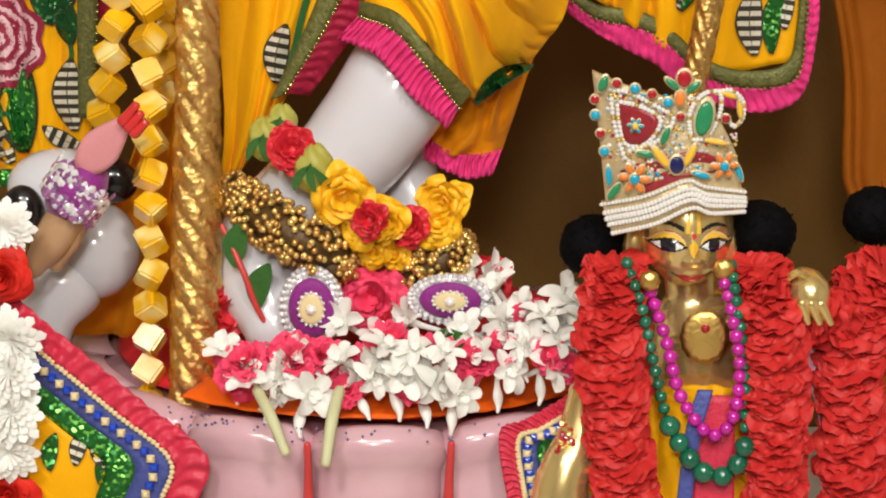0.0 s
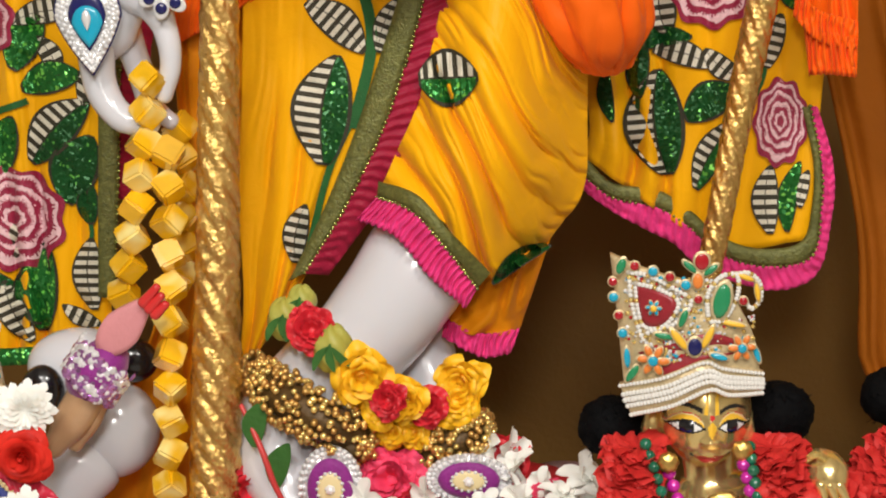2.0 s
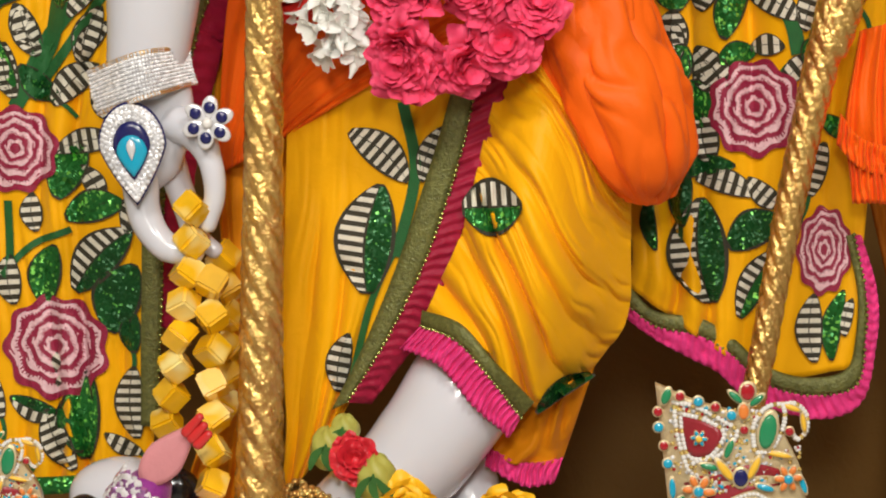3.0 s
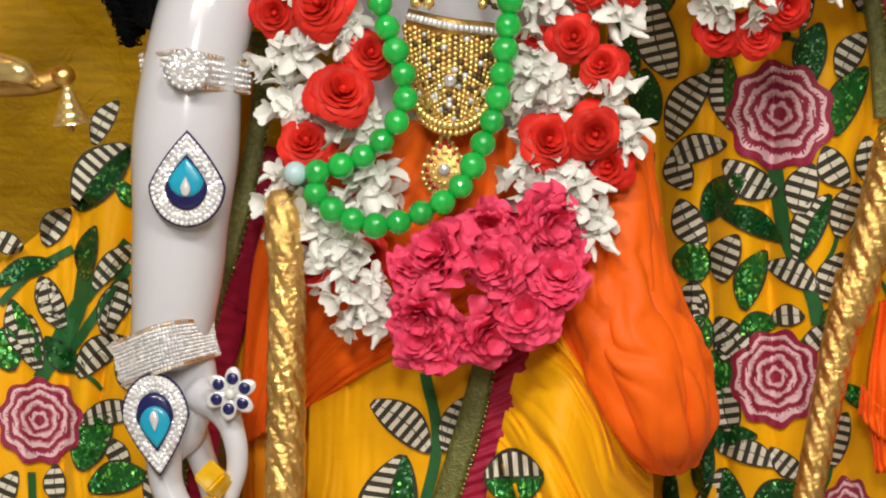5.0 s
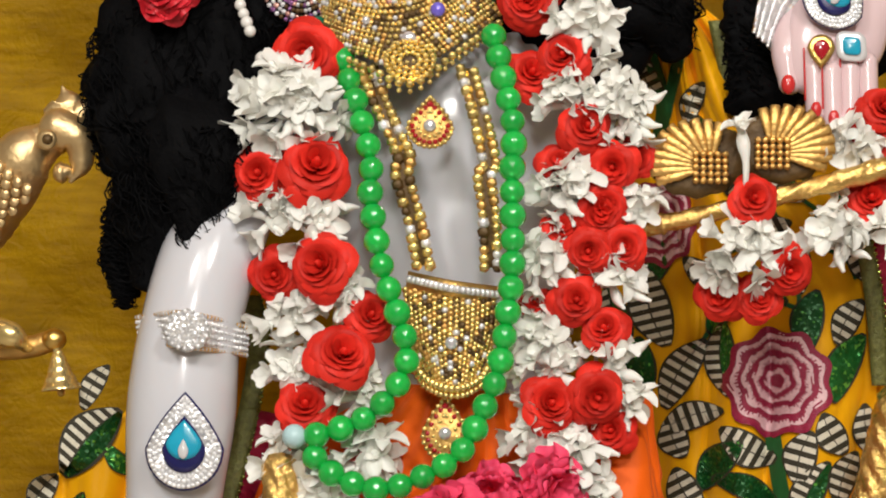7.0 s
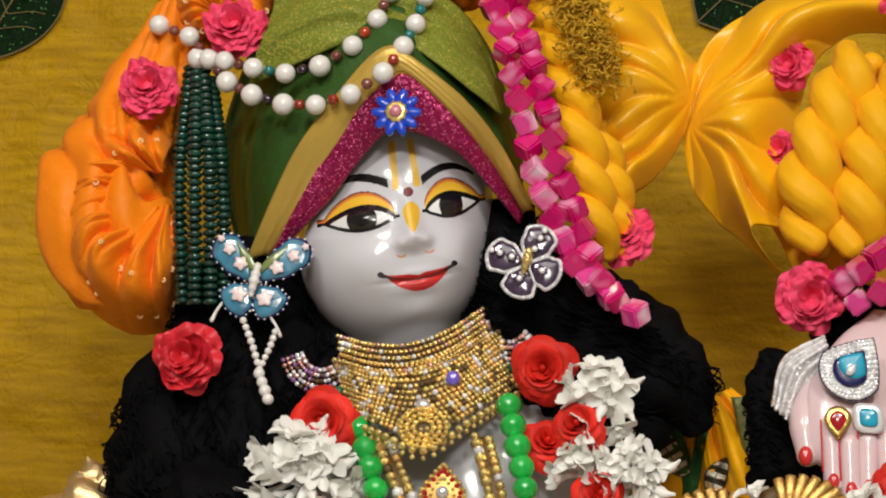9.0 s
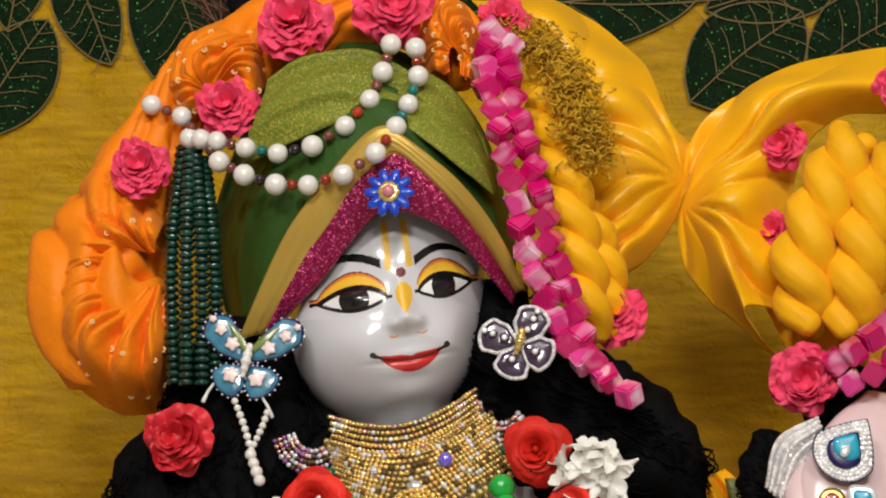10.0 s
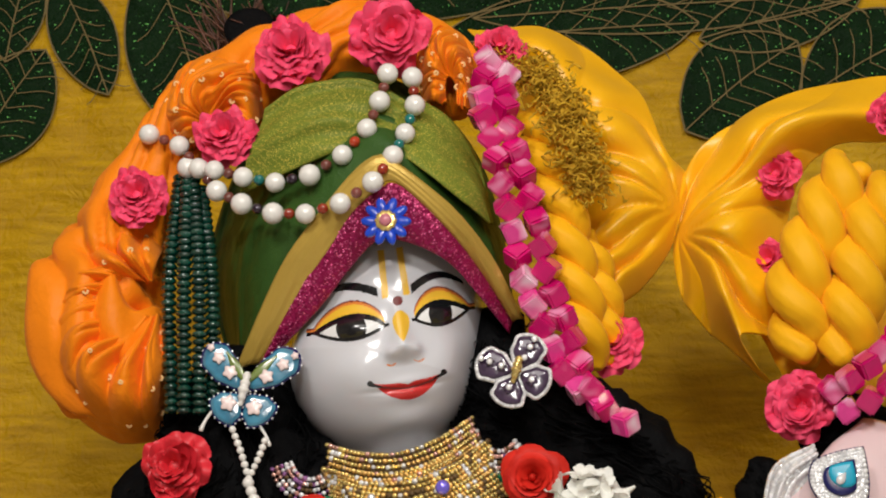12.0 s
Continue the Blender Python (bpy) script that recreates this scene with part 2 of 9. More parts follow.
PAINT_CREAM = mat("paint_cream", (0.8, 0.66, 0.36), 0.4, var=0.1, bump=0.02)
PAINT_RED = mat("paint_red", (0.62, 0.03, 0.03), 0.2, var=0.1, bump=0.02, coat=0.5)
PAINT_ORANGE = mat("paint_orange", (0.75, 0.22, 0.04), 0.3, var=0.1, bump=0.02)
PAINT_MAROON = mat("paint_maroon", (0.16, 0.02, 0.02), 0.4, var=0.1, bump=0.02)
PAINT_IRIS = mat("paint_iris", (0.022, 0.018, 0.006), 0.3, var=0.3, scale=300, bump=0, coat=0.15)
# base colour kept dark to stand for the shaded gaps between set stones
GEM_BACK = mat("dark_gold_backing", (0.10, 0.055, 0.015), 0.5, metal=0.3, var=0.4, scale=150, bump=0.3)
SILK = mat("yellow_silk", (0.93, 0.43, 0.002), 0.5, spec=0.18, var=0.12, scale=14, bump=0.12, bscale=900, sheen=0.04, wrinkles=0.1)
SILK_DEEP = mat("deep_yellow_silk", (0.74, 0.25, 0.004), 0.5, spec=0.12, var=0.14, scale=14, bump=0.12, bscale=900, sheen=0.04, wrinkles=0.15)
SATIN = mat("yellow_satin", (0.93, 0.47, 0.003), 0.33, spec=0.6, var=0.1, scale=12, bump=0.06, bscale=900, sheen=0.04, wrinkles=0.03)
SATIN_BRAID = mat("yellow_cotton", (0.88, 0.44, 0.006), 0.55, spec=0.2, var=0.14, scale=25, bump=0.12, bscale=1500, sheen=0.04)
ORANGE = mat("orange_silk", (0.92, 0.13, 0.002), 0.55, spec=0.25, var=0.12, scale=16, bump=0.15, bscale=900, sheen=0.04, wrinkles=0.08)
BANDHANI = mat("orange_tied_silk", (0.90, 0.235, 0.005), 0.48, spec=0.2, var=0.14, scale=20, bump=0.15, bscale=700, sheen=0.04, wrinkles=0.2)
MAROON = mat("maroon_ribbon", (0.33, 0.010, 0.04), 0.5, spec=0.2, var=0.2, scale=30, bump=0.3, bscale=600, sheen=0.04)
PINK = mat("pink_frill", (0.85, 0.05, 0.24), 0.6, spec=0.15, var=0.3, scale=60, bump=0.3, bscale=500, sheen=0.04)
TRIM = mat("green_gold_trim", (0.07, 0.09, 0.016), 0.45, metal=0.3, var=0.6, scale=260, tone=(0.26, 0.26, 0.07), bump=0.6, bscale=500)
GREEN_SEQ = mat("green_sequins", (0.02, 0.17, 0.03), 0.28, metal=0.5, var=0.5, scale=50, sparkle=(420, 0.22, (0.25, 0.75, 0.12), 0.8))
GREEN_DARK_SEQ = mat("dark_green_sequins", (0.008, 0.085, 0.018), 0.32, metal=0.4, var=0.5, scale=60, sparkle=(520, 0.12, (0.14, 0.5, 0.08), 0.7))
TRIM_SEQ = mat("gilt_green_sequin", (0.26, 0.27, 0.06), 0.25, metal=0.6, var=0.3, scale=90, bump=0.02, island=0.4)
GREEN_FELT = mat("green_felt", (0.012, 0.11, 0.022), 0.7, var=0.3, scale=90, bump=0.3, bscale=700)
THREAD_WHITE = mat("white_thread", (0.72, 0.68, 0.55), 0.55, var=0.2, scale=200, bump=0.4, bscale=900)
THREAD_DARK = mat("dark_thread", (0.035, 0.03, 0.015), 0.7, var=0.3, scale=200, bump=0.4, bscale=900)
THREAD_MAROON = mat("maroon_thread", (0.3, 0.012, 0.05), 0.45, var=0.4, scale=260, bump=0.5, bscale=800)
THREAD_PINK = mat("pink_thread", (0.85, 0.52, 0.55), 0.4, var=0.3, scale=260, bump=0.5, bscale=800)
GOLD = mat("gold", (0.92, 0.57, 0.17), 0.34, metal=1.0, var=0.25, scale=60, bump=0.35, bscale=260)
GOLD_FOIL = mat("gold_foil", (1.0, 0.56, 0.18), 0.19, metal=0.95, var=0.3, scale=60, bump=1.0, bscale=330)
GOLD_OLD = mat("old_gold", (0.72, 0.44, 0.14), 0.42, metal=0.9, var=0.4, scale=90, bump=0.4, bscale=300)
BRASS = mat("polished_brass", (0.97, 0.70, 0.30), 0.22, metal=0.8, var=0.15, scale=40, bump=0.06, bscale=90)
SILVER = mat("rhinestone", (0.8, 0.81, 0.84), 0.22, metal=0.5, var=0.15, scale=200, sparkle=(700, 0.3, (1.0, 0.98, 0.95), 1.0))
BROCADE = mat("gold_brocade", (0.34, 0.165, 0.001), 0.45, spec=0.12, var=0.3, scale=22, streak=7, tone=(0.68, 0.40, 0.006), bump=0.7, bscale=260, wrinkles=0.5)
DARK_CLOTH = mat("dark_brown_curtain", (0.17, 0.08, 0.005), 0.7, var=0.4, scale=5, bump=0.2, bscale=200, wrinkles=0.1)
HAIR = mat("black_hair", (0.0025, 0.0025, 0.003), 0.75, var=0.4, scale=200, bump=0.5, bscale=300, spec=0.08)
WALL = mat("hall_plaster", (0.5, 0.45, 0.38), 0.8, var=0.1, scale=4, bump=0.1, bscale=80)
FLOOR = mat("hall_marble_floor", (0.45, 0.42, 0.38), 0.3, var=0.15, scale=3, bump=0.02)

# ---- the hall and the altar's backdrop ----
def box(bm, lo, hi, mat=0):
    r = bmesh.ops.create_cube(bm, size=1)
    s = Vector(hi) - Vector(lo)
    c = (Vector(hi) + Vector(lo)) / 2
    for v in r["verts"]:
        v.co = Vector((v.co.x * s.x, v.co.y * s.y, v.co.z * s.z)) + c
    return bm


for nm, lo, hi, mt in (("floor", (-3, -5, -0.1), (3, 1, 0), FLOOR), ("ceiling", (-3, -5, 3.6), (3, 1, 3.7), WALL),
                       ("wall_north", (-3, 0.9, 0), (3, 1, 3.6), WALL), ("wall_south", (-3, -5, 0), (3, -4.9, 3.6), WALL),
                       ("wall_east", (2.9, -4.9, 0), (3, 0.9, 3.6), WALL), ("wall_west", (-3, -4.9, 0), (-2.9, 0.9, 3.6), WALL)):
    solo(nm, box(bmesh.new(), lo, hi), mt, "plain temple hall " + nm.split("_")[0], nm.split("_")[0], kind="structure")
solo("altar_platform", box(bmesh.new(), (-1.2, -0.45, 0), (1.2, 0.6, 0.70)), WALL, "plain stone altar platform under the figures", "platform", kind="structure")

def curtain_sheet():
    def hang(p, u, v):
        w = 6 * v + 0.5 * noise.noise(Vector((v * 6, u * 4, 3.0)))
        d = 0.018 * (pillow(w) - 0.5) * max(0.0, 0.4 + noise.noise(Vector((v * 7, u * 5, 8.0))))
        w = (p.z * 0.8 + p.x * 0.55) * 11 + 1.2 * noise.noise(Vector((p.x * 5, p.z * 4, 1.0)))
        return d + 0.018 * (pillow(w) - 0.5) * max(0.0, noise.noise(Vector((p.x * 6, p.z * 6, 5.0)))) + 0.005 * noise.noise(Vector((p.x * 24, p.z * 24, 2.0)))
    return loft(bmesh.new(), [[(-1.0, 0.40, 2.9), (-1.0, 0.40, 1.25)], [(0, 0.40, 2.9), (0, 0.40, 1.25)], [(1.0, 0.40, 2.9), (1.0, 0.40, 1.25)]], 170, 210, relief=hang)


bm = curtain_sheet()
backdrop = thing("backdrop", (0, 0.4, 1.25), "golden brocade altar curtain with dark sequinned leaves", "curtain", kind="structure")
part("curtain", bm, BROCADE, backdrop)
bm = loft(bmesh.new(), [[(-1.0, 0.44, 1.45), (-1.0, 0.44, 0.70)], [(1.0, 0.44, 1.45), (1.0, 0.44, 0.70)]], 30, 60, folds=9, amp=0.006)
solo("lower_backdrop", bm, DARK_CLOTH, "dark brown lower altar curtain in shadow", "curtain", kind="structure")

# ---- the large marble statue ----
HEAD = Vector((-0.1070, 0.0200, 1.8640))
EYE_MID = Vector((-0.0910, -0.0650, 1.8570))
TILT = radians(9.0)


def face_units(p):
    """Drawing units of the painted face: about half a millimetre, x to the right and y down, turned with the head."""
    y = p.y + 0.065
    a = (p.x - EYE_MID.x) + 0.10 * y
    b = (EYE_MID.z - p.z) + 0.272 * y
    k = 0.000397
    a, b = a / k, b / k
    return a * math.cos(TILT) - b * math.sin(TILT), a * math.sin(TILT) + b * math.cos(TILT)


def eye_paint(x, y, s):
    """Material slot inside one eye; x runs outwards from the inner corner at 0 to the outer corner at 1."""
    # lower and upper lid lines
    if -0.06 < x < 1.12:
        q = max(0.0, min(1.0, x))
        lid_up = -25 * math.sin(math.pi * q ** 0.8) ** 0.85 - 4 * q + 4
        lid_lo = 19 * math.sin(math.pi * q ** 0.95) ** 0.9 - 4 * q + 4
        if 0 <= x <= 1 and lid_up + 6 < y < lid_lo - 5:
            r = math.hypot((x - 0.47) * 140 / 1.0, (y + 1) * 1.05)
            if r < 14 or (x - 0.42) ** 2 * 400 + (y + 8) ** 2 / 30 < 0:
                return 1
            if r < 30:
                return 9 if r < 26 and y > 7 else 1
            return 2
        if lid_up - 4 < y < lid_lo + 2:
            return 1
        if 0 <= x <= 1.12:
            up2 = lid_up - 21 * math.sin(math.pi * min(1, q * 0.9 + 0.09)) ** 0.6
            if up2 < y <= lid_up:
                return 3
            if up2 - 5 < y <= up2:
                return 6
            if up2 - 8 < y <= up2 - 5:
                return 8
    return 0


def face_paint(x, y):
    # brows
    for s, x0, x1, base in ((-1, -32, -152, -42), (1, 28, 122, -38)):
        w = (x - x0) / (x1 - x0)
        if 0 <= w <= 1:
            mid = base - 36 * math.sin(math.pi * (w * 0.72 + 0.08)) + 14 * w
            if abs(y - mid) < 7.5 * (1 - w) ** 0.4 + 1.2:
                return 1
    # eyes: the far one is narrower
    m = eye_paint((-x - 26) / 128, y - 8, -1) if x < 0 else eye_paint((x - 28) / 98, y - 6, 1)
    if m:
        return m
    # forehead mark
    if -128 < y < -38:
        for c in (-19, 19):
            if abs(x - c * (1 - 0.12 * (y + 38) / -90)) < 6:
                return 3
    if math.hypot(x - 2, y + 30) < 9:
        return 8
    if -12 < y < 44 and abs(x - 3) < 15 * (1 - ((y - 6) / 40) ** 2 if y > 6 else 1 - ((6 - y) / 20) ** 2):
        return 3
    # mouth
    q = (x - 0) / 66
    if abs(q) < 1:
        mid = 131 - 17 * q * q
        top = mid - 13 * (1 - abs(q)) ** 0.7 * (1 - 0.45 * math.exp(-(q * 7) ** 2))
        low = mid + 22 * max(0, 1 - (q * 1.18) ** 2) ** 0.8 if abs(q) < 0.85 else mid + 1.5
        if abs(y - mid) < 1.8 + 2.4 * abs(q) ** 4:
            return 8 if abs(q) < 0.7 else 1
        if top < y < low:
            return 5
    if abs(q) < 1.1 and math.hypot(abs(x) - 66, y - 113) < 5.5:
        return 1
    # nostril line
    for c in (-24, 26):
        if abs(math.hypot(x - c * 1.0, y - 76) - 10) < 1.3 and y > 82 and abs(x) > 12:
            return 10
    return 0


def face_relief(x, y):
    """How far the face stands out, in metres."""
    h = 0.0
    w = 13 + 11 * max(0, min(1, (y + 10) / 80))
    ridge = max(0, min(1, (y + 50) / 120)) ** 1.3 if y < 58 else 0.5 + 0.5 * math.cos(math.pi * min(1, (y - 58) / 34))
    h += 0.0115 * ridge * math.exp(-(x / w) ** 2)
    for c in (-24, 24):
        h += 0.0035 * math.exp(-((x - c) / 11) ** 2 - ((y - 66) / 12) ** 2)
    h += 0.0022 * math.exp(-(x / 50) ** 2 - ((y - 122) / 12) ** 2) + 0.0032 * math.exp(-(x / 36) ** 2 - ((y - 146) / 13) ** 2)
    h -= 0.002 * math.exp(-(x / 60) ** 2 - ((y - 132) / 5) ** 2)
    h += 0.005 * math.exp(-(x / 46) ** 2 - ((y - 205) / 30) ** 2)
    for c, wd in ((-90, 62), (78, 50)):
        h -= 0.004 * math.exp(-((x - c) / wd) ** 4 - ((y + 22) / 34) ** 2)
        h += 0.006 * math.exp(-((x - c) / (wd * 0.8)) ** 2 - ((y - 4) / 26) ** 2)
    for c in (-85, 80):
        h += 0.006 * math.exp(-((x - c) / 50) ** 2 - ((y - 95) / 50) ** 2)
    return h


statue = bmesh.new()
turn = Matrix.Rotation(TILT, 3, "Y")
NU, NV = 560, 440
rows = []
for j in range(NV + 1):
    ph = math.pi * (0.12 + 0.86 * j / NV)
    row = []
    for i in range(NU + 1):
        th = math.pi * (1.0 + i / NU)
        d = Vector((math.sin(ph) * math.cos(th), math.sin(ph) * math.sin(th), math.cos(ph)))
        low = max(0, -d.z)
        e = 1 / (abs(d.x) ** 3 + abs(d.y) ** 3 + abs(d.z) ** 3) ** (1 / 3) if d.z < 0 else 1
        e = 1 + (e - 1) * min(1, low * 3)
        q = Vector((d.x * 0.0685 * e * (1 - 0.10 * low ** 2), d.y * 0.083 * e ** 0.5, d.z * (0.093 if d.z < 0 else 0.11) * e ** 0.3))
        p = HEAD + turn @ q
        x, y = face_units(p)
        p += (d.y < 0) * Vector((0.1, -1, 0.02)) * face_relief(x, y) * min(1, -d.y * 1.6)
        row.append(statue.verts.new(p))
    rows.append(row)
for j in range(NV):
    for i in range(NU):
        f = statue.faces.new((rows[j][i], rows[j + 1][i], rows[j + 1][i + 1], rows[j][i + 1]))
        f.smooth = True
        x, y = face_units(f.calc_center_median())
        f.material_index = face_paint(x, y)
# neck, torso, hanging arm with its hand, crossed legs and feet
tube(statue, [(-0.1080, 0.0500, 1.8140), (-0.0910, 0.0500, 1.7630), (-0.0860, 0.0500, 1.7380)], [0.036, 0.034, 0.05], 12, 24)
tube(statue, [(-0.0870, 0.0550, 1.7480), (-0.0580, 0.0550, 1.6870), (-0.0520, 0.0500, 1.6090), (-0.0490, 0.0500, 1.5470), (-0.0540, 0.0500, 1.4840), (-0.0570, 0.0500, 1.3730)],
     [0.06, 0.10, 0.092, 0.085, 0.082, 0.10], 40, 40, squash=0.75)
tube(statue, [(-0.1440, 0.0500, 1.6950), (-0.1860, 0.0200, 1.6630), (-0.2120, -0.0300, 1.5770), (-0.2260, -0.0450, 1.5140), (-0.2320, -0.0470, 1.4400), (-0.2370, -0.0450, 1.3690), (-0.2420, -0.0450, 1.3210)],
     [0.05, 0.04, 0.034, 0.0345, 0.0375, 0.033, 0.028], 48, 28)
tube(statue, [(-0.2370, -0.0450, 1.3170), (-0.2350, -0.0450, 1.2950), (-0.2400, -0.0450, 1.2650), (-0.2480, -0.0400, 1.2400)], [0.026, 0.027, 0.024, 0.012], 16, 20, squash=0.6)
tube(statue, [(-0.2460, -0.0500, 1.2540), (-0.2410, -0.0550, 1.2230), (-0.2250, -0.0600, 1.2030), (-0.2040, -0.0650, 1.2010)], [0.0135, 0.012, 0.0105, 0.008], 16, 14)
tube(statue, [(-0.2220, -0.0500, 1.2900), (-0.2030, -0.0600, 1.2810), (-0.1930, -0.0650, 1.2610), (-0.1910, -0.0650, 1.2410), (-0.1960, -0.0620, 1.2190)], [0.014, 0.012, 0.0085, 0.0075, 0.006], 18, 14)
tube(statue, [(-0.2300, -0.0300, 1.2640), (-0.2180, -0.0300, 1.2320), (-0.2090, -0.0350, 1.2090), (-0.1940, -0.0400, 1.1980)], [0.012, 0.01, 0.009, 0.006], 14, 12)
tube(statue, [(-0.0090, 0.0200, 1.1250), (-0.0200, -0.0100, 1.0980), (-0.0540, -0.0200, 1.0480), (-0.0870, -0.0300, 1.0160), (-0.1140, -0.0400, 0.9870), (-0.1170, -0.0500, 0.9560), (-0.1030, -0.0750, 0.9260)],
     [0.03, 0.041, 0.039, 0.036, 0.034, 0.032, 0.022], 44, 30)
tube(statue, [(-0.0320, 0.0400, 1.0710), (-0.0230, 0.0300, 1.0230), (-0.0080, 0.0100, 0.9850), (0.0100, -0.0200, 0.9600), (0.0260, -0.0500, 0.9410)], [0.034, 0.026, 0.024, 0.026, 0.018], 30, 24)
solo("statue", statue, [MARBLE, PAINT_BLACK, PAINT_WHITE, PAINT_YELLOW, PAINT_CREAM, PAINT_RED, PAINT_ORANGE, PAINT_YELLOW, PAINT_MAROON, PAINT_IRIS, PAINT_ORANGE],
     "white marble temple statue with a painted smiling face, standing cross-legged", "statue")

# ---- robes ----
robe_left = thing("robe", (-0.3010, 0.0600, 1.0220), "yellow silk robe panel embroidered with roses and striped leaves", "robe")
bm = loft(bmesh.new(), [[(-0.4440, 0.0800, 1.3330), (-0.4290, 0.0800, 1.1960), (-0.3840, 0.0800, 1.0020)],
                        [(-0.3270, 0.0700, 1.4230), (-0.3380, 0.0600, 1.2000), (-0.3020, 0.0600, 1.0020)],
                        [(-0.1780, 0.0500, 1.5650), (-0.2010, 0.0400, 1.4420), (-0.2310, 0.0300, 1.3420), (-0.2540, 0.0300, 1.1730), (-0.2510, 0.0300, 1.0300)]], 110, 110, relief=creases(5, 0.022, 0.0, 0.6, 7, 0.006), thick=0.004)
ROBE_L = tree_of(bm)
part("cloth", bm, SILK, robe_left)
robe_right = thing("robe", (0.2240, 0.1000, 1.0900), "yellow silk robe panel with rose embroidery and a pink pleated hem", "robe")
bm = loft(bmesh.new(), [[(0.0920, 0.0900, 1.7430), (0.0630, 0.1700, 1.6610), (0.0570, 0.1700, 1.3670), (0.0960, 0.1000, 1.2030), (0.0960, 0.1000, 1.1560)],
                        [(0.1130, 0.0700, 1.7440), (0.1710, 0.0600, 1.5900), (0.1720, 0.0700, 1.3750), (0.1810, 0.0900, 1.1730), (0.1960, 0.1000, 1.0920)],
                        [(0.1340, 0.0800, 1.7590), (0.2970, 0.0600, 1.6110), (0.2910, 0.0800, 1.4170), (0.2730, 0.1000, 1.2450), (0.2660, 0.1000, 1.0970)]], 130, 110, relief=creases(5, 0.034, 0.0, 0.5, 11, 0.008), thick=0.004)
ROBE_R = tree_of(bm)
part("cloth", bm, SILK, robe_right)

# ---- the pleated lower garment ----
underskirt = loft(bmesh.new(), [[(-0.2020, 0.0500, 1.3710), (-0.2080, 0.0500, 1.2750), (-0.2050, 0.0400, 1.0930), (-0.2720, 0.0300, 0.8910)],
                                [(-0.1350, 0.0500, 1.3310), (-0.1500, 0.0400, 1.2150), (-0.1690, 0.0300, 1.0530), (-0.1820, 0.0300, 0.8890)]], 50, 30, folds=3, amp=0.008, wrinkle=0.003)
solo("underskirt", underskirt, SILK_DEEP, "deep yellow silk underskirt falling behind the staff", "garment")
skirt = thing("skirt", (-0.1400, 0.0000, 1.0140), "bright yellow silk skirt panel with leaf embroidery and a green trim", "garment")
bm = loft(bmesh.new(), [[(-0.1540, 0.0200, 1.3330), (-0.1510, 0.0150, 1.2800), (-0.1530, 0.0100, 1.1370), (-0.1500, 0.0100, 1.0620), (-0.1550, 0.0100, 1.0000)],
                        [(-0.0890, -0.0100, 1.3280), (-0.0890, -0.0050, 1.2630), (-0.1170, 0.0000, 1.1400), (-0.1250, 0.0000, 1.0690), (-0.1410, 0.0100, 1.0200)],
                        [(-0.0130, -0.0100, 1.3290), (-0.0130, -0.0100, 1.3050), (-0.0640, -0.0050, 1.1580), (-0.0890, 0.0000, 1.1110), (-0.1200, 0.0100, 1.0500)]], 110, 90, relief=creases(4, 0.012, 0.1, 0.6, 2, 0.003), thick=0.004)
SKIRT = tree_of(bm)
part("cloth", bm, SILK, skirt)
thigh = thing("draped_trouser", (0.0310, 0.0000, 1.0600), "yellow silk gathered in soft folds over the bent knee", "garment")
bm = loft(bmesh.new(), [[(0.0090, -0.0100, 1.3430), (0.0310, -0.0200, 1.3350), (0.0700, 0.0300, 1.2970)],
                        [(-0.0060, -0.0200, 1.2860), (0.0400, -0.0500, 1.2890), (0.0930, 0.0300, 1.2520)],
                        [(-0.0210, -0.0200, 1.2180), (0.0380, -0.0600, 1.2290), (0.0970, 0.0200, 1.1940)],
                        [(-0.0370, -0.0200, 1.1780), (0.0340, -0.0600, 1.1780), (0.0950, 0.0200, 1.1450)],
                        [(-0.0480, -0.0200, 1.1520), (-0.0050, -0.0500, 1.1350), (0.0290, -0.0300, 1.0880), (0.0700, 0.0200, 1.1070)]], 150, 190, relief=creases(7, 0.026, -0.45, 0.45, 4, 0.008))
THIGH = tree_of(bm)
part("cloth", bm, SILK, thigh)
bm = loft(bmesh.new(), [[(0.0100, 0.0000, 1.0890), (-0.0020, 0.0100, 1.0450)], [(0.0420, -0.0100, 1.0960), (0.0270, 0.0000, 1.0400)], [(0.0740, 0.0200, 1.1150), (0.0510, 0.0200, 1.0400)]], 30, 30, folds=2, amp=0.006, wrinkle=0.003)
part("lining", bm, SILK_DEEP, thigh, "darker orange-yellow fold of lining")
waist = loft(bmesh.new(), [[(-0.0910, 0.0000, 1.4820), (-0.1800, 0.0100, 1.4140), (-0.2020, 0.0300, 1.2780), (-0.2020, 0.0400, 1.2430)],
                           [(-0.0370, -0.0300, 1.4780), (-0.0800, -0.0300, 1.3780), (-0.1460, 0.0000, 1.3030), (-0.1680, 0.0200, 1.2630)],
                           [(0.0130, 0.0000, 1.4730), (0.0460, 0.0000, 1.3930), (-0.0800, -0.0200, 1.3190), (-0.1480, 0.0200, 1.2750)]], 90, 90, relief=creases(8, 0.007, 0.1, 0.6, 6, 0.004))
solo("cummerbund", waist, ORANGE, "bright orange silk cummerbund wound round the waist", "cummerbund")
sash = thing("hanging_sash", (0.0730, 0.0000, 1.4810), "orange silk sash end hanging in a soft gathered loop", "sash")
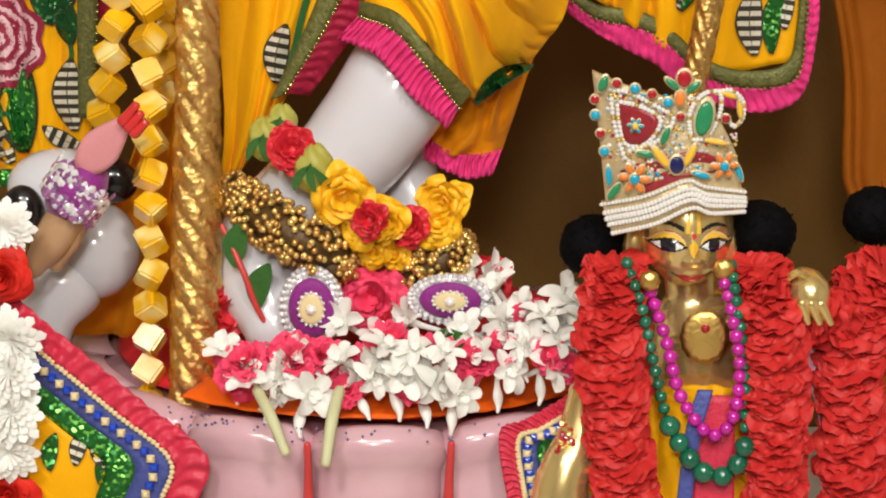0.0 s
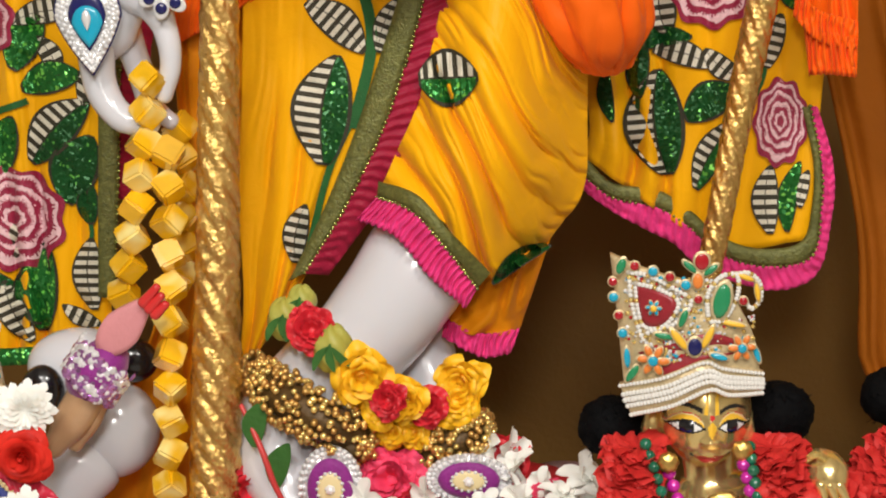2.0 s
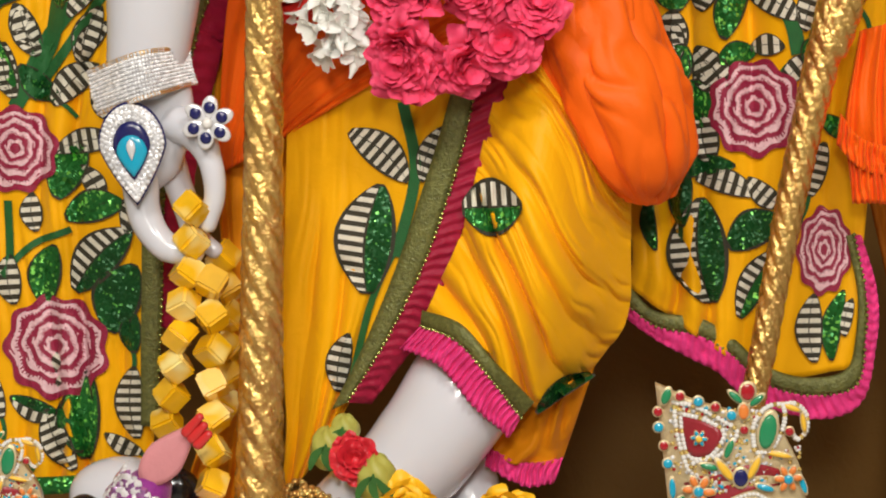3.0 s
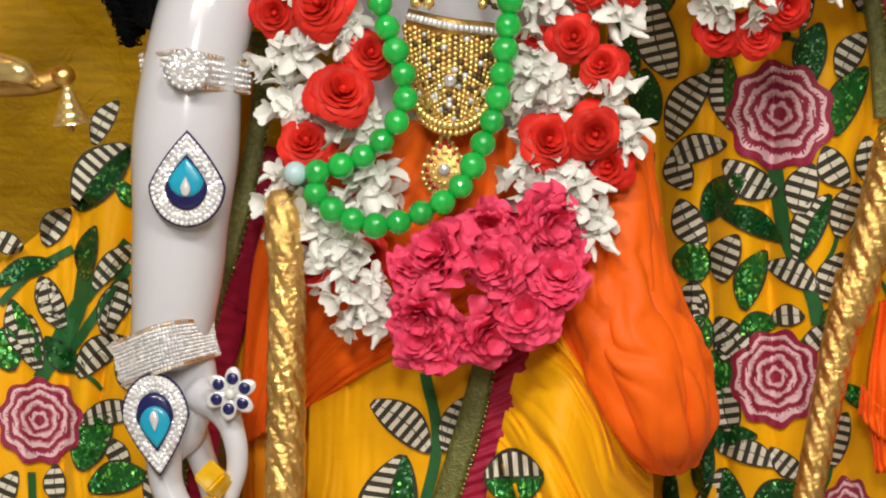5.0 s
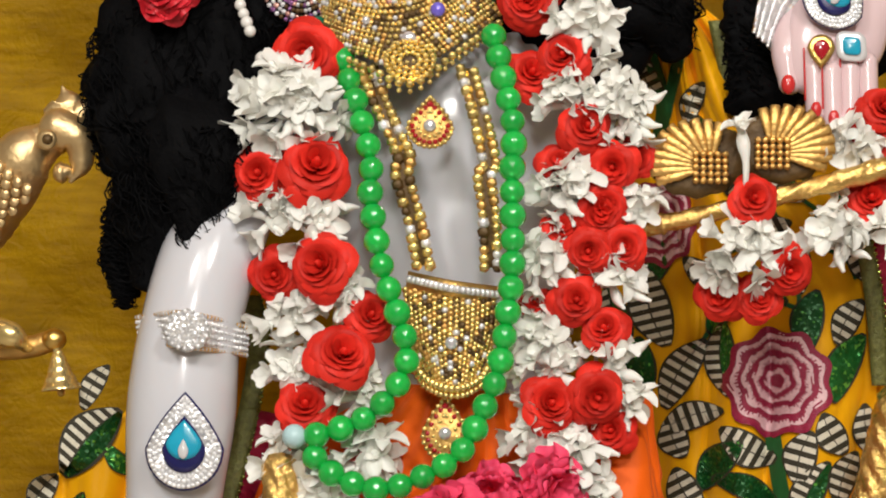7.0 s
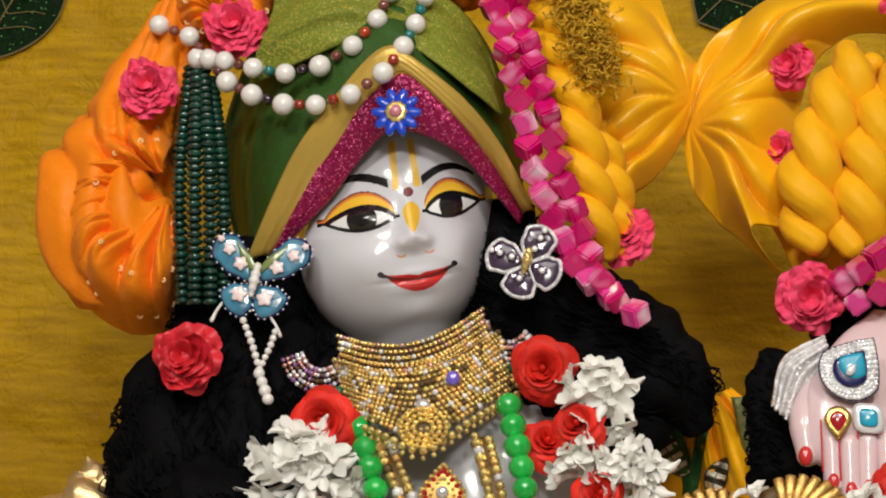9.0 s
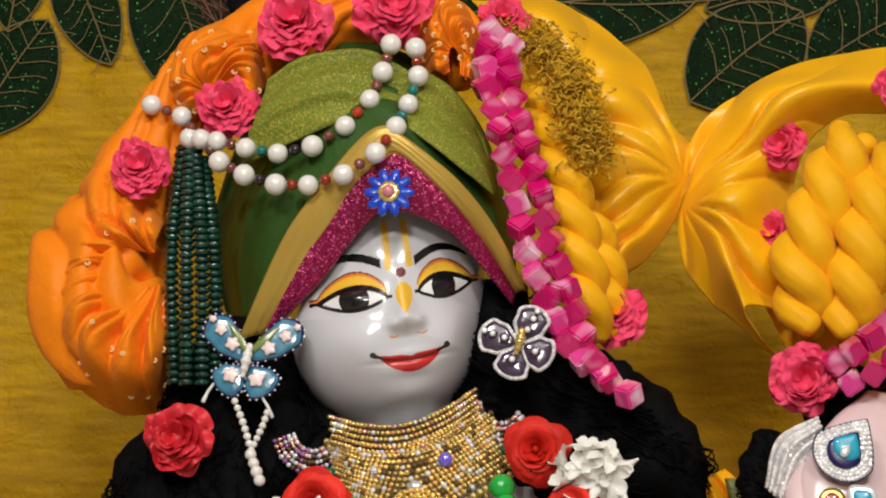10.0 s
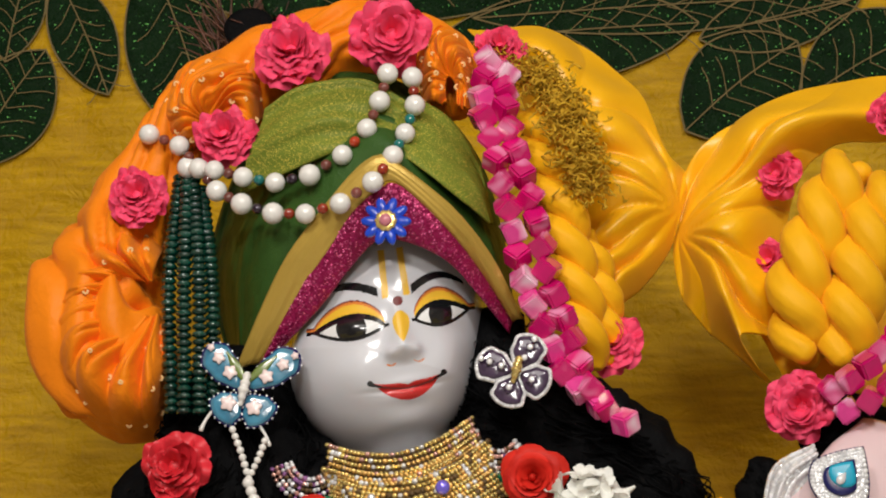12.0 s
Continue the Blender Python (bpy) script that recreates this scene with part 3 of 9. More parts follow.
for k, (line, rad) in enumerate((([(0.0590, 0.0000, 1.4810), (0.0520, -0.0100, 1.3940), (0.0390, -0.0100, 1.3560), (0.0590, -0.0200, 1.3100), (0.0770, -0.0100, 1.2670), (0.0950, 0.0000, 1.2410)], [0.014, 0.017, 0.018, 0.018, 0.016, 0.008]),
                                 ([(0.0660, -0.0100, 1.4810), (0.0630, -0.0250, 1.3950), (0.0580, -0.0300, 1.3480), (0.0740, -0.0350, 1.3010), (0.0890, -0.0300, 1.2620), (0.1000, -0.0100, 1.2390)], [0.013, 0.017, 0.02, 0.022, 0.018, 0.008]),
                                 ([(0.0730, -0.0100, 1.4810), (0.0740, -0.0300, 1.3950), (0.0750, -0.0350, 1.3450), (0.0940, -0.0450, 1.2990), (0.1040, -0.0350, 1.2590), (0.1070, -0.0100, 1.2370)], [0.013, 0.016, 0.02, 0.023, 0.018, 0.008]),
                                 ([(0.0790, 0.0000, 1.4730), (0.0820, -0.0200, 1.3950), (0.0920, -0.0250, 1.3440), (0.1120, -0.0300, 1.2940), (0.1180, -0.0200, 1.2610), (0.1140, 0.0000, 1.2370)], [0.012, 0.015, 0.019, 0.022, 0.018, 0.008]),
                                 ([(0.0830, 0.0100, 1.4570), (0.0880, 0.0000, 1.3820), (0.1060, 0.0000, 1.3340), (0.1260, 0.0000, 1.2790), (0.1270, 0.0000, 1.2670), (0.1200, 0.0100, 1.2400)], [0.011, 0.013, 0.016, 0.018, 0.016, 0.008]))):
    part("fold", tube(bmesh.new(), line, rad, 150, 60, squash=0.7, lumps=lambda t, a, k=k: 1.02 + 0.16 * noise.noise(Vector((math.cos(a) * 1.6, math.sin(a) * 1.6, t * 7 + k * 5))) + 0.5 * (pillow(2 * a / math.pi + 3.5 * t + 0.8 * noise.noise(Vector((t * 6, math.cos(a), k)))) - 0.5) * (0.4 + noise.noise(Vector((t * 5, a, k + 3.0))))), ORANGE, sash)


# ---- gold wrapped staffs ----
def foil(turns, n):
    return lambda t, a: 1 + 0.2 * abs(math.sin(0.5 * n * a + turns * math.pi * t)) ** 0.7 + 0.07 * noise.noise(Vector((math.cos(a) * 5, math.sin(a) * 5, t * 150)))


bm = tube(bmesh.new(), [(-0.1650, -0.0700, 0.7040), (-0.1620, -0.0700, 0.8340), (-0.1580, -0.0700, 1.1370), (-0.1560, -0.0700, 1.3630), (-0.1590, -0.0700, 1.3950), (-0.1610, -0.0600, 1.4250)], [0.0172, 0.017, 0.0152, 0.013, 0.0115, 0.0105], 520, 60, lumps=foil(34, 6))
solo("staff", bm, GOLD_FOIL, "upright staff wrapped in crinkled twisted gold foil", "staff")
bm = tube(bmesh.new(), [(0.1840, 0.0300, 1.0700), (0.1920, 0.0300, 1.1110), (0.2110, 0.0300, 1.2350), (0.2370, 0.0300, 1.3700), (0.2350, 0.0300, 1.3450), (0.2690, 0.0300, 1.4740)], [0.008, 0.0085, 0.0095, 0.011, 0.013, 0.014], 400, 44, lumps=foil(30, 6))
solo("staff", bm, GOLD_FOIL, "slanting staff wrapped in dull gold foil before the robe", "staff")

# ---- flowers, beads and jewels ----
RED_PETAL = mat("red_rose_petal", (0.78, 0.012, 0.010), 0.5, var=0.45, scale=1.6, bump=0.0, bscale=14, spread=0.2, spec=0.15, tone=(0.92, 0.05, 0.03))
PINK_PETAL = mat("pink_rose_petal", (0.92, 0.025, 0.11), 0.5, var=0.22, scale=2.2, tone=(0.99, 0.13, 0.25), bump=0.0, spread=0.08, spec=0.15)
WHITE_PETAL = mat("white_petal", (0.93, 0.915, 0.84), 0.45, spec=0.3, var=0.06, scale=1.3, tone=(0.95, 0.945, 0.9), bump=0.0, sub=0.25, island=0.06)
YELLOW_PETAL = mat("marigold_petal", (0.85, 0.45, 0.01), 0.5, var=0.25, scale=1.4, bump=0.0, bscale=300, island=0.2)
CRIMSON_PETAL = mat("dark_red_petal", (0.52, 0.006, 0.012), 0.5, var=0.35, scale=1.6, bump=0.0, bscale=250, island=0.25, tone=(0.75, 0.03, 0.05))
LEAF = mat("leaf_green", (0.03, 0.12, 0.015), 0.45, var=0.4, scale=60, bump=0.3, bscale=200)
BUD_GREEN = mat("bud_green", (0.35, 0.42, 0.08), 0.5, var=0.3, scale=80, bump=0.2)
JADE = mat("jade_bead", (0.015, 0.66, 0.10), 0.08, var=0.35, scale=1.2, bump=0.02, coat=0.9, sub=0.15, spread=0.12)
JADE.node_tree.nodes["Principled BSDF"].inputs["Transmission Weight"].default_value = 0.4
EMERALD = mat("emerald_bead", (0.006, 0.13, 0.07), 0.1, var=0.3, scale=1.2, bump=0.02, coat=0.8, spread=0.2)
MAGENTA = mat("magenta_bead", (0.6, 0.02, 0.38), 0.15, var=0.15, scale=1.2, bump=0.02, coat=0.8, metal=0.2, spread=0.1)
PEARL = mat("pearl", (0.8, 0.78, 0.74), 0.2, var=0.06, scale=60, bump=0.02, coat=0.7)
AMBER = mat("crystal_bead", (0.16, 0.045, 0.035), 0.06, var=0.4, scale=60, bump=0.02, coat=0.8, spread=0.4)
BLUE = mat("blue_enamel", (0.01, 0.06, 0.55), 0.2, var=0.2, scale=60, bump=0.05, coat=0.6)
NAVY = mat("navy_enamel", (0.01, 0.012, 0.10), 0.25, var=0.2, scale=60, bump=0.05, coat=0.5)
TURQUOISE = mat("turquoise_enamel", (0.01, 0.36, 0.55), 0.25, var=0.2, scale=60, bump=0.05, coat=0.5)
PURPLE = mat("purple_velvet", (0.25, 0.01, 0.22), 0.6, var=0.3, scale=120, bump=0.4, bscale=600, sheen=0.3)
RUBY = mat("ruby_stone", (0.4, 0.01, 0.02), 0.1, var=0.2, scale=60, bump=0.02, coat=0.8)
STUD_GOLD = mat("gold_stud", (1.0, 0.68, 0.24), 0.2, metal=0.75, var=0.2, scale=60, bump=0.02, island=0.25)
PINK_GOLD = mat("pink_gold_stud", (0.85, 0.45, 0.38), 0.22, metal=0.7, var=0.3, scale=90, bump=0.02, island=0.3)
STUD_SILVER = mat("silver_stud", (0.86, 0.86, 0.88), 0.18, metal=0.35, var=0.12, scale=60, bump=0.02, island=0.25)
TEAL_GLASS = mat("teal_crystal", (0.005, 0.16, 0.15), 0.06, var=0.3, scale=60, bump=0.02, coat=0.9, spread=0.3)
RED_GLASS = mat("red_crystal", (0.35, 0.03, 0.008), 0.06, var=0.3, scale=60, bump=0.02, coat=0.9, spread=0.3)
DARK_GLASS = mat("dark_crystal", (0.02, 0.008, 0.02), 0.06, var=0.3, scale=60, bump=0.02, coat=0.9, spread=0.3)
STUD_PURPLE = mat("purple_stud", (0.55, 0.25, 0.6), 0.12, metal=0.7, var=0.3, scale=90, bump=0.02, island=0.3, coat=0.5)


def petal(bm, r, h, th, span, curl, ruffle, cup, mat=0, nu=6, nv=5, base=0.12, tip=0.0):
    rows = []
    ph = rng.uniform(0, 6)
    for j in range(nv + 1):
        t = j / nv
        wid = span * math.sin(math.pi * (0.14 + (0.62 + tip) * t)) ** 0.8
        row = []
        for i in range(nu + 1):
            s = 2 * i / nu - 1
            a = th + s * wid
            q = r * (base + (1 - base) * t ** 0.8) * (1 - cup * s * s * t)
            z = h * t ** 0.55 - curl * max(0, t - 0.55) ** 2 * 4 * r + ruffle * r * t * math.sin(5 * s + ph) + 0.02 * r * s
            row.append(bm.verts.new((q * math.cos(a), q * math.sin(a), z)))
        rows.append(row)
    for j in range(nv):
        for i in range(nu):
            f = bm.faces.new((rows[j][i], rows[j][i + 1], rows[j + 1][i + 1], rows[j + 1][i]))
            f.smooth, f.material_index = True, mat


def weld(bm, r):
    """Join the petals' feet, so that a bloom holds together."""
    bmesh.ops.pointmerge(bm, verts=[v for v in bm.verts if math.hypot(v.co.x, v.co.y) < r and abs(v.co.z) < r], merge_co=(0, 0, 0))


def rose(name, material, petals=20, openness=1.0, ruffle=0.05):
    """The heart of a rose and its petals, each a mesh."""
    bm = bmesh.new()
    blob(bm, (0, 0, 0.2), (0.13, 0.13, 0.42), nu=10, nv=6)
    heart = mesh_of(name, bm, material)
    out = []
    for k in range(petals):
        w = (k + 1) / petals
        bm = bmesh.new()
        petal(bm, 0.16 + 0.84 * w ** 0.8, 0.75 - 0.5 * w * openness, k * 2.4 + rng.uniform(-0.2, 0.2), 1.35 - 0.5 * w, 0.12 + 0.35 * w * w, ruffle * (0.5 + w), 0.05 + 0.12 * w)
        out.append(mesh_of("petal", bm, material))
    return heart, out


def ruffled(name, material, petals=46):
    """A full, loosely open bloom of rounded wavy petals, each a mesh."""
    heart = mesh_of(name, blob(bmesh.new(), (0, 0, 0.05), (0.3, 0.3, 0.35), nu=12, nv=6), material)
    out = []
    for k in range(petals):
        w = (k + 1) / petals
        bm = bmesh.new()
        petal(bm, 0.22 + 0.78 * w ** 0.75, 0.85 - 0.62 * w + rng.uniform(-0.06, 0.06), k * 2.4 + rng.uniform(-0.4, 0.4), (1.15 - 0.5 * w) * (30 / petals) ** 0.4, rng.uniform(-0.1, 0.45), rng.uniform(0.08, 0.22), rng.uniform(0.05, 0.25), nu=9, nv=6)
        out.append(mesh_of("petal", bm, material))
    return heart, out


def waxy_petal(bm, length, th, lift, droop, width=0.2, twist=0.0):
    """A thick, narrow, channelled petal with a rounded tip; lift is its slope, droop bends the tip back."""
    up, low = [], []
    for j in range(8):
        t = j / 7
        wd = width * (0.35 + 0.65 * math.sin(math.pi * min(1.0, 0.12 + 0.80 * t)) ** 0.7) * (1.0 if j < 7 else 0.4)
        x = 0.08 + length * t * math.cos(lift - droop * t * 0.5)
        z = length * t * math.sin(lift - droop * t)
        for row, dz in ((up, 0.0), (low, -0.05 * (1 - 0.6 * t))):
            line = []
            for i in range(5):
                q = i / 2 - 1
                y = q * wd
                h = z + 0.45 * wd * q * q + dz * (1 - q * q) + twist * t * q * 0.1
                line.append(bm.verts.new((x * math.cos(th) - y * math.sin(th), x * math.sin(th) + y * math.cos(th), h)))
            row.append(line)
    for row, flip in ((up, False), (low, True)):
        for a, b in zip(row, row[1:]):
            for i in range(4):
                q = (a[i], a[i + 1], b[i + 1], b[i])
                bm.faces.new(q[::-1] if flip else q).smooth = True


def tuberose(name, open_=1.0):
    """A tuberose: a long curved tube that opens into six waxy petals round three inner ones."""
    bm = bmesh.new()
    tube(bm, [(0.1, 0, -1.3), (0.06, 0.03, -0.7), (0, 0, 0.05)], [0.09, 0.11, 0.17], 8, 9, mat=0)
    for k in range(6):
        waxy_petal(bm, rng.uniform(0.75, 1.05), k * math.pi / 3 + rng.uniform(-0.2, 0.2), 1.25 - 0.75 * open_ * rng.uniform(0.7, 1.2), rng.uniform(0.1, 0.7) * open_, rng.uniform(0.24, 0.31), rng.uniform(-1, 1))
    for k in range(4):
        waxy_petal(bm, rng.uniform(0.4, 0.6), k * math.pi / 2 + 0.4, 1.2, 0.2, 0.16)
    weld(bm, 0.12)
    return mesh_of(name, bm, [WHITE_PETAL, BUD_GREEN])


def bud(name):
    bm = bmesh.new()
    tube(bm, [(0, 0, -1.2), (0.07, 0, -0.5), (0.0, 0.07, 0.3), (0.05, 0, 0.7)], [0.09, 0.11, 0.22, 0.07], 14, 9, lumps=lambda t, a: 1 + 0.10 * math.cos(3 * a + 4 * t))
    return mesh_of(name, bm, WHITE_PETAL)


ROSES = [rose("rose", RED_PETAL), rose("rose", RED_PETAL, 18, 1.2), rose("rose", RED_PETAL, 24, 0.8)]
PINKS = [ruffled("pink_rose", PINK_PETAL, 40), ruffled("pink_rose", PINK_PETAL, 34)]
YELLOW_ROSES = [ruffled("yellow_rose", YELLOW_PETAL, 22), ruffled("yellow_rose", YELLOW_PETAL, 18)]
DARK_ROSES = [ruffled("red_flower", CRIMSON_PETAL, 30)]
TUBEROSES = [tuberose("tuberose", q) for q in (1.0, 0.75, 0.45, 1.15, 0.3)]
BUDS = [bud("tuberose_bud")]


def bloom(p, r, parent, kinds, name, out=(0, -1, 0.15), wild=0.35, label=""):
    d = Vector(out) + Vector((rng.uniform(-wild, wild), 0, rng.uniform(-wild, wild)))
    kind = kinds[rng.randrange(len(kinds))]
    m = facing(p, d, rng.uniform(0, 6.28), r)
    if not isinstance(kind, tuple):
        return piece(name, kind, parent, m, label)
    ob = piece(name, kind[0], parent, m, label)
    for me in kind[1]:
        q = new("petal", me)
        q.parent = ob
    return ob


def white_cluster(p, r, parent, n=9):
    """A tuft of tuberose stars and buds round p."""
    p = Vector(p)
    for k in range(n):
        a, q = k * 2.4, math.sqrt((k + 0.5) / n)
        off = Vector((math.cos(a) * q, -0.35 * (1 - q * q), math.sin(a) * q)) * r
        d = Vector((math.cos(a) * q * 1.3 + rng.uniform(-0.5, 0.5), -0.6, math.sin(a) * q * 1.3 + rng.uniform(-0.5, 0.5)))
        kinds, nm = (TUBEROSES, "tuberose") if k % 3 != 2 else (BUDS, "tuberose_bud")
        piece(nm, kinds[k % len(kinds)], parent, facing(p + off, d, rng.uniform(0, 6), 0.0175 * rng.uniform(0.8, 1.2)))


def ball_mesh(name, material, seg=14, rings=8, flat=1.0):
    return mesh_of(name, blob(bmesh.new(), (0, 0, 0), (1, 1, flat), nu=seg, nv=rings), material)


def cube_mesh(name, material):
    bm = bmesh.new()
    bmesh.ops.create_cube(bm, size=2)
    bmesh.ops.bevel(bm, geom=bm.edges[:], offset=0.2, segments=2, affect="EDGES")
    return mesh_of(name, bm, material)


def glinted(name, deep, pale, share, rough=0.16):
    """Pearly plastic; its pale lamp reflections are painted in as soft noise patches."""
    m = mat(name, deep, rough, var=0.15, scale=1.1, bump=0.0, coat=0.9, spread=0.12)
    nt = m.node_tree
    b = nt.nodes["Principled BSDF"]
    col = b.inputs["Base Color"].links[0].from_socket
    tn = nt.nodes.new("ShaderNodeTexNoise")
    tn.inputs["Scale"].default_value, tn.inputs["Detail"].default_value, tn.inputs["Distortion"].default_value = 0.38, 1.0, 0.4
    oi = nt.nodes.new("ShaderNodeObjectInfo")
    ad = nt.nodes.new("ShaderNodeVectorMath")
    ad.operation = "ADD"
    ml = nt.nodes.new("ShaderNodeMath")
    ml.operation, ml.inputs[1].default_value = "MULTIPLY", 60.0
    nt.links.new(oi.outputs["Random"], ml.inputs[0])
    nt.links.new(nt.nodes.new("ShaderNodeTexCoord").outputs["Object"], ad.inputs[0])
    nt.links.new(ml.outputs[0], ad.inputs[1])
    nt.links.new(ad.outputs[0], tn.inputs["Vector"])
    cr = nt.nodes.new("ShaderNodeValToRGB")
    cr.color_ramp.elements[0].position, cr.color_ramp.elements[1].position = 1 - share - 0.10, 1 - share + 0.16
    nt.links.new(tn.outputs["Fac"], cr.inputs["Fac"])
    mx = nt.nodes.new("ShaderNodeMix")
    mx.data_type = "RGBA"
    nt.links.new(cr.outputs["Color"], mx.inputs["Factor"])
    nt.links.new(col, mx.inputs["A"])
    mx.inputs["B"].default_value = (*pale, 1)
    nt.links.new(mx.outputs["Result"], b.inputs["Base Color"])
    return m


# the pale tones are painted reflections on the cube faces, not second colours
CUBE_YELLOW = glinted("glinted_yellow_cube", (0.84, 0.46, 0.006), (0.93, 0.80, 0.32), 0.40, 0.22)
CUBE_PINK = glinted("glinted_pink_cube", (0.62, 0.004, 0.15), (0.92, 0.42, 0.66), 0.32)
CUBE_PALE = glinted("pale_glinted_pink_cube", (0.78, 0.05, 0.30), (0.95, 0.70, 0.82), 0.46)


def string(line, mesh, r, parent, name, gap=1.95, spin=False, alt=None):
    """Beads threaded along a line; alt is a small bead set between them."""
    pts = spline(line, 200)
    ln = sum((b - a).length for a, b in zip(pts, pts[1:]))
    n = max(2, round(ln / (r * gap)))
    even = spline(line, n)
    for i, p in enumerate(even):
        d = even[min(i + 1, n)] - even[max(i - 1, 0)]
        m = facing(p, d, rng.uniform(0, 6.28) if spin else 0.0, r * rng.uniform(0.95, 1.05))
        if spin:
            m = Matrix.Translation(p) @ Euler((rng.uniform(0.5, 1.0), rng.uniform(0.4, 0.9), rng.uniform(0, 6))).to_matrix().to_4x4() @ Matrix.Diagonal((r, r, r, 1))
        piece(name, mesh[rng.randrange(len(mesh))] if isinstance(mesh, list) else mesh, parent, m)
        if alt and i < n:
            piece("crystal", alt[rng.randrange(len(alt))], parent, facing(p.lerp(even[i + 1], 0.5), d, 0, r * 0.55))


def stud(bm, p, r, n=(0, -1, 0), mat=0, seg=6):
    n = Vector(n).normalized()
    a = n.orthogonal().normalized()
    b = n.cross(a)
    p = Vector(p)
    ring0 = [bm.verts.new(p + (a * math.cos(k * 2 * math.pi / seg) + b * math.sin(k * 2 * math.pi / seg)) * r) for k in range(seg)]
    ring1 = [bm.verts.new(p + (a * math.cos(k * 2 * math.pi / seg) + b * math.sin(k * 2 * math.pi / seg)) * r * 0.6 + n * r * 0.6) for k in range(seg)]
    top = bm.verts.new(p + n * r * 0.75)
    for k in range(seg):
        l = (k + 1) % seg
        for f in (bm.faces.new((ring0[k], ring0[l], ring1[l], ring1[k])), bm.faces.new((ring1[k], ring1[l], top))):
            f.material_index = mat


def studded(bm, rails, rows, cols, r, mat=0, arc=0.0, lift=0.0, stagger=True):
    """Rows of set stones over a sheet between rails."""
    lines = [spline(x, cols) for x in rails]
    for i in range(cols + 1):
        across = spline([ln[i] for ln in lines], rows)
        for j, p in enumerate(across):
            q = p
            if stagger and j % 2 and i < cols:
                q = p.lerp(spline([ln[i + 1] for ln in lines], rows)[j], 0.5)
            stud(bm, q + Vector((0, -lift - arc * math.sin(math.pi * i / cols), 0)), r * rng.uniform(0.75, 1.08), mat=rng.choice((0, 0, 0, 0, 0, 1, 2, 2, 3)))


def plate(bm, outline, c, thick, dome=0.0, mat=0, rings=4):
    """A flat piece, domed in the middle, with the outline (list of points round c)."""
    c = Vector(c)
    n = len(outline)
    prev = None
    for k in range(rings + 1):
        s = 1 - k / rings
        ring = [bm.verts.new(c + (Vector(p) - c) * s + Vector((0, -thick - dome * (1 - s * s), 0))) for p in outline] if k < rings else None
        if prev is None:
            low = [bm.verts.new(Vector(p)) for p in outline]
            for i in range(n):
                f = bm.faces.new((low[i], low[(i + 1) % n], ring[(i + 1) % n], ring[i]))
                f.material_index = mat
        elif ring:
            for i in range(n):
                f = bm.faces.new((prev[i], prev[(i + 1) % n], ring[(i + 1) % n], ring[i]))
                f.smooth, f.material_index = True, mat
        else:
            top = bm.verts.new(c + Vector((0, -thick - dome, 0)))
            for i in range(n):
                f = bm.faces.new((prev[i], prev[(i + 1) % n], top))
                f.smooth, f.material_index = True, mat
        prev = ring
    return bm


def drop_outline(c, w, h, spin=0.0, n=36):
    """A drop with its point up."""
    out = []
    for k in range(n):
        a = 2 * math.pi * k / n
        x, z = math.sin(a), -math.cos(a)
        if z > 0:
            x *= (1 - z) ** 0.45 * 0.85 + 0.15 * (1 - z)
            z *= 1.35
        x, z = x * w, z * h
        out.append(Vector(c) + Vector((x * math.cos(spin) - z * math.sin(spin), 0, x * math.sin(spin) + z * math.cos(spin))))
    return out


def round_outline(c, w, h, n=28, wave=0.0, waves=0, spin=0.0):
    out = []
    for k in range(n):
        a = 2 * math.pi * k / n
        q = 1 + wave * math.cos(waves * a)
        x, z = math.cos(a) * w * q, math.sin(a) * h * q
        out.append(Vector(c) + Vector((x * math.cos(spin) - z * math.sin(spin), 0, x * math.sin(spin) + z * math.cos(spin))))
    return out


def drop_jewel(c, w, h, spin=0.0, flip=False, thing_label="teardrop brooch of rhinestones round blue enamel"):
    c = Vector(c)
    s = spin + (math.pi if flip else 0)
    t = thing("brooch", c, thing_label, "jewel", "blue drop brooches")
    part("back_plate", plate(bmesh.new(), drop_outline(c, w, h, s), c, 0.002, 0), NAVY, t)
    part("silver_plate", plate(bmesh.new(), [c + (p - c) * 0.95 + Vector((0, -0.002, 0)) for p in drop_outline(c, w, h, s)], c + Vector((0, -0.002, 0)), 0.0012, 0), SILVER, t)
    bm = bmesh.new()
    for k, q in ((46, 0.9), (40, 0.77), (34, 0.64)):
        for p in drop_outline(c, w * q, h * q, s, k):
            stud(bm, p + Vector((0, -0.003, 0)), 0.0017)
    part("rhinestone_rim", bm, STUD_SILVER, t)
    part("enamel", plate(bmesh.new(), drop_outline(c + Vector((0, -0.004, 0)), w * 0.55, h * 0.57, s), c + Vector((0, -0.004, 0)), 0.001, 0.001), NAVY, t)
    c2 = c + Vector((math.sin(s) * -h * 0.12, -0.005, math.cos(s) * h * 0.14))
    part("blue_enamel", plate(bmesh.new(), drop_outline(c2, w * 0.45, h * 0.4, s), c2, 0.001, 0.001), TURQUOISE, t)
    c3 = c + Vector((0, -0.0075, -0.001))
    part("centre_stone", plate(bmesh.new(), drop_outline(c3, w * 0.13, h * 0.2, s), c3, 0.001, 0.001), STUD_SILVER, t)
    return t


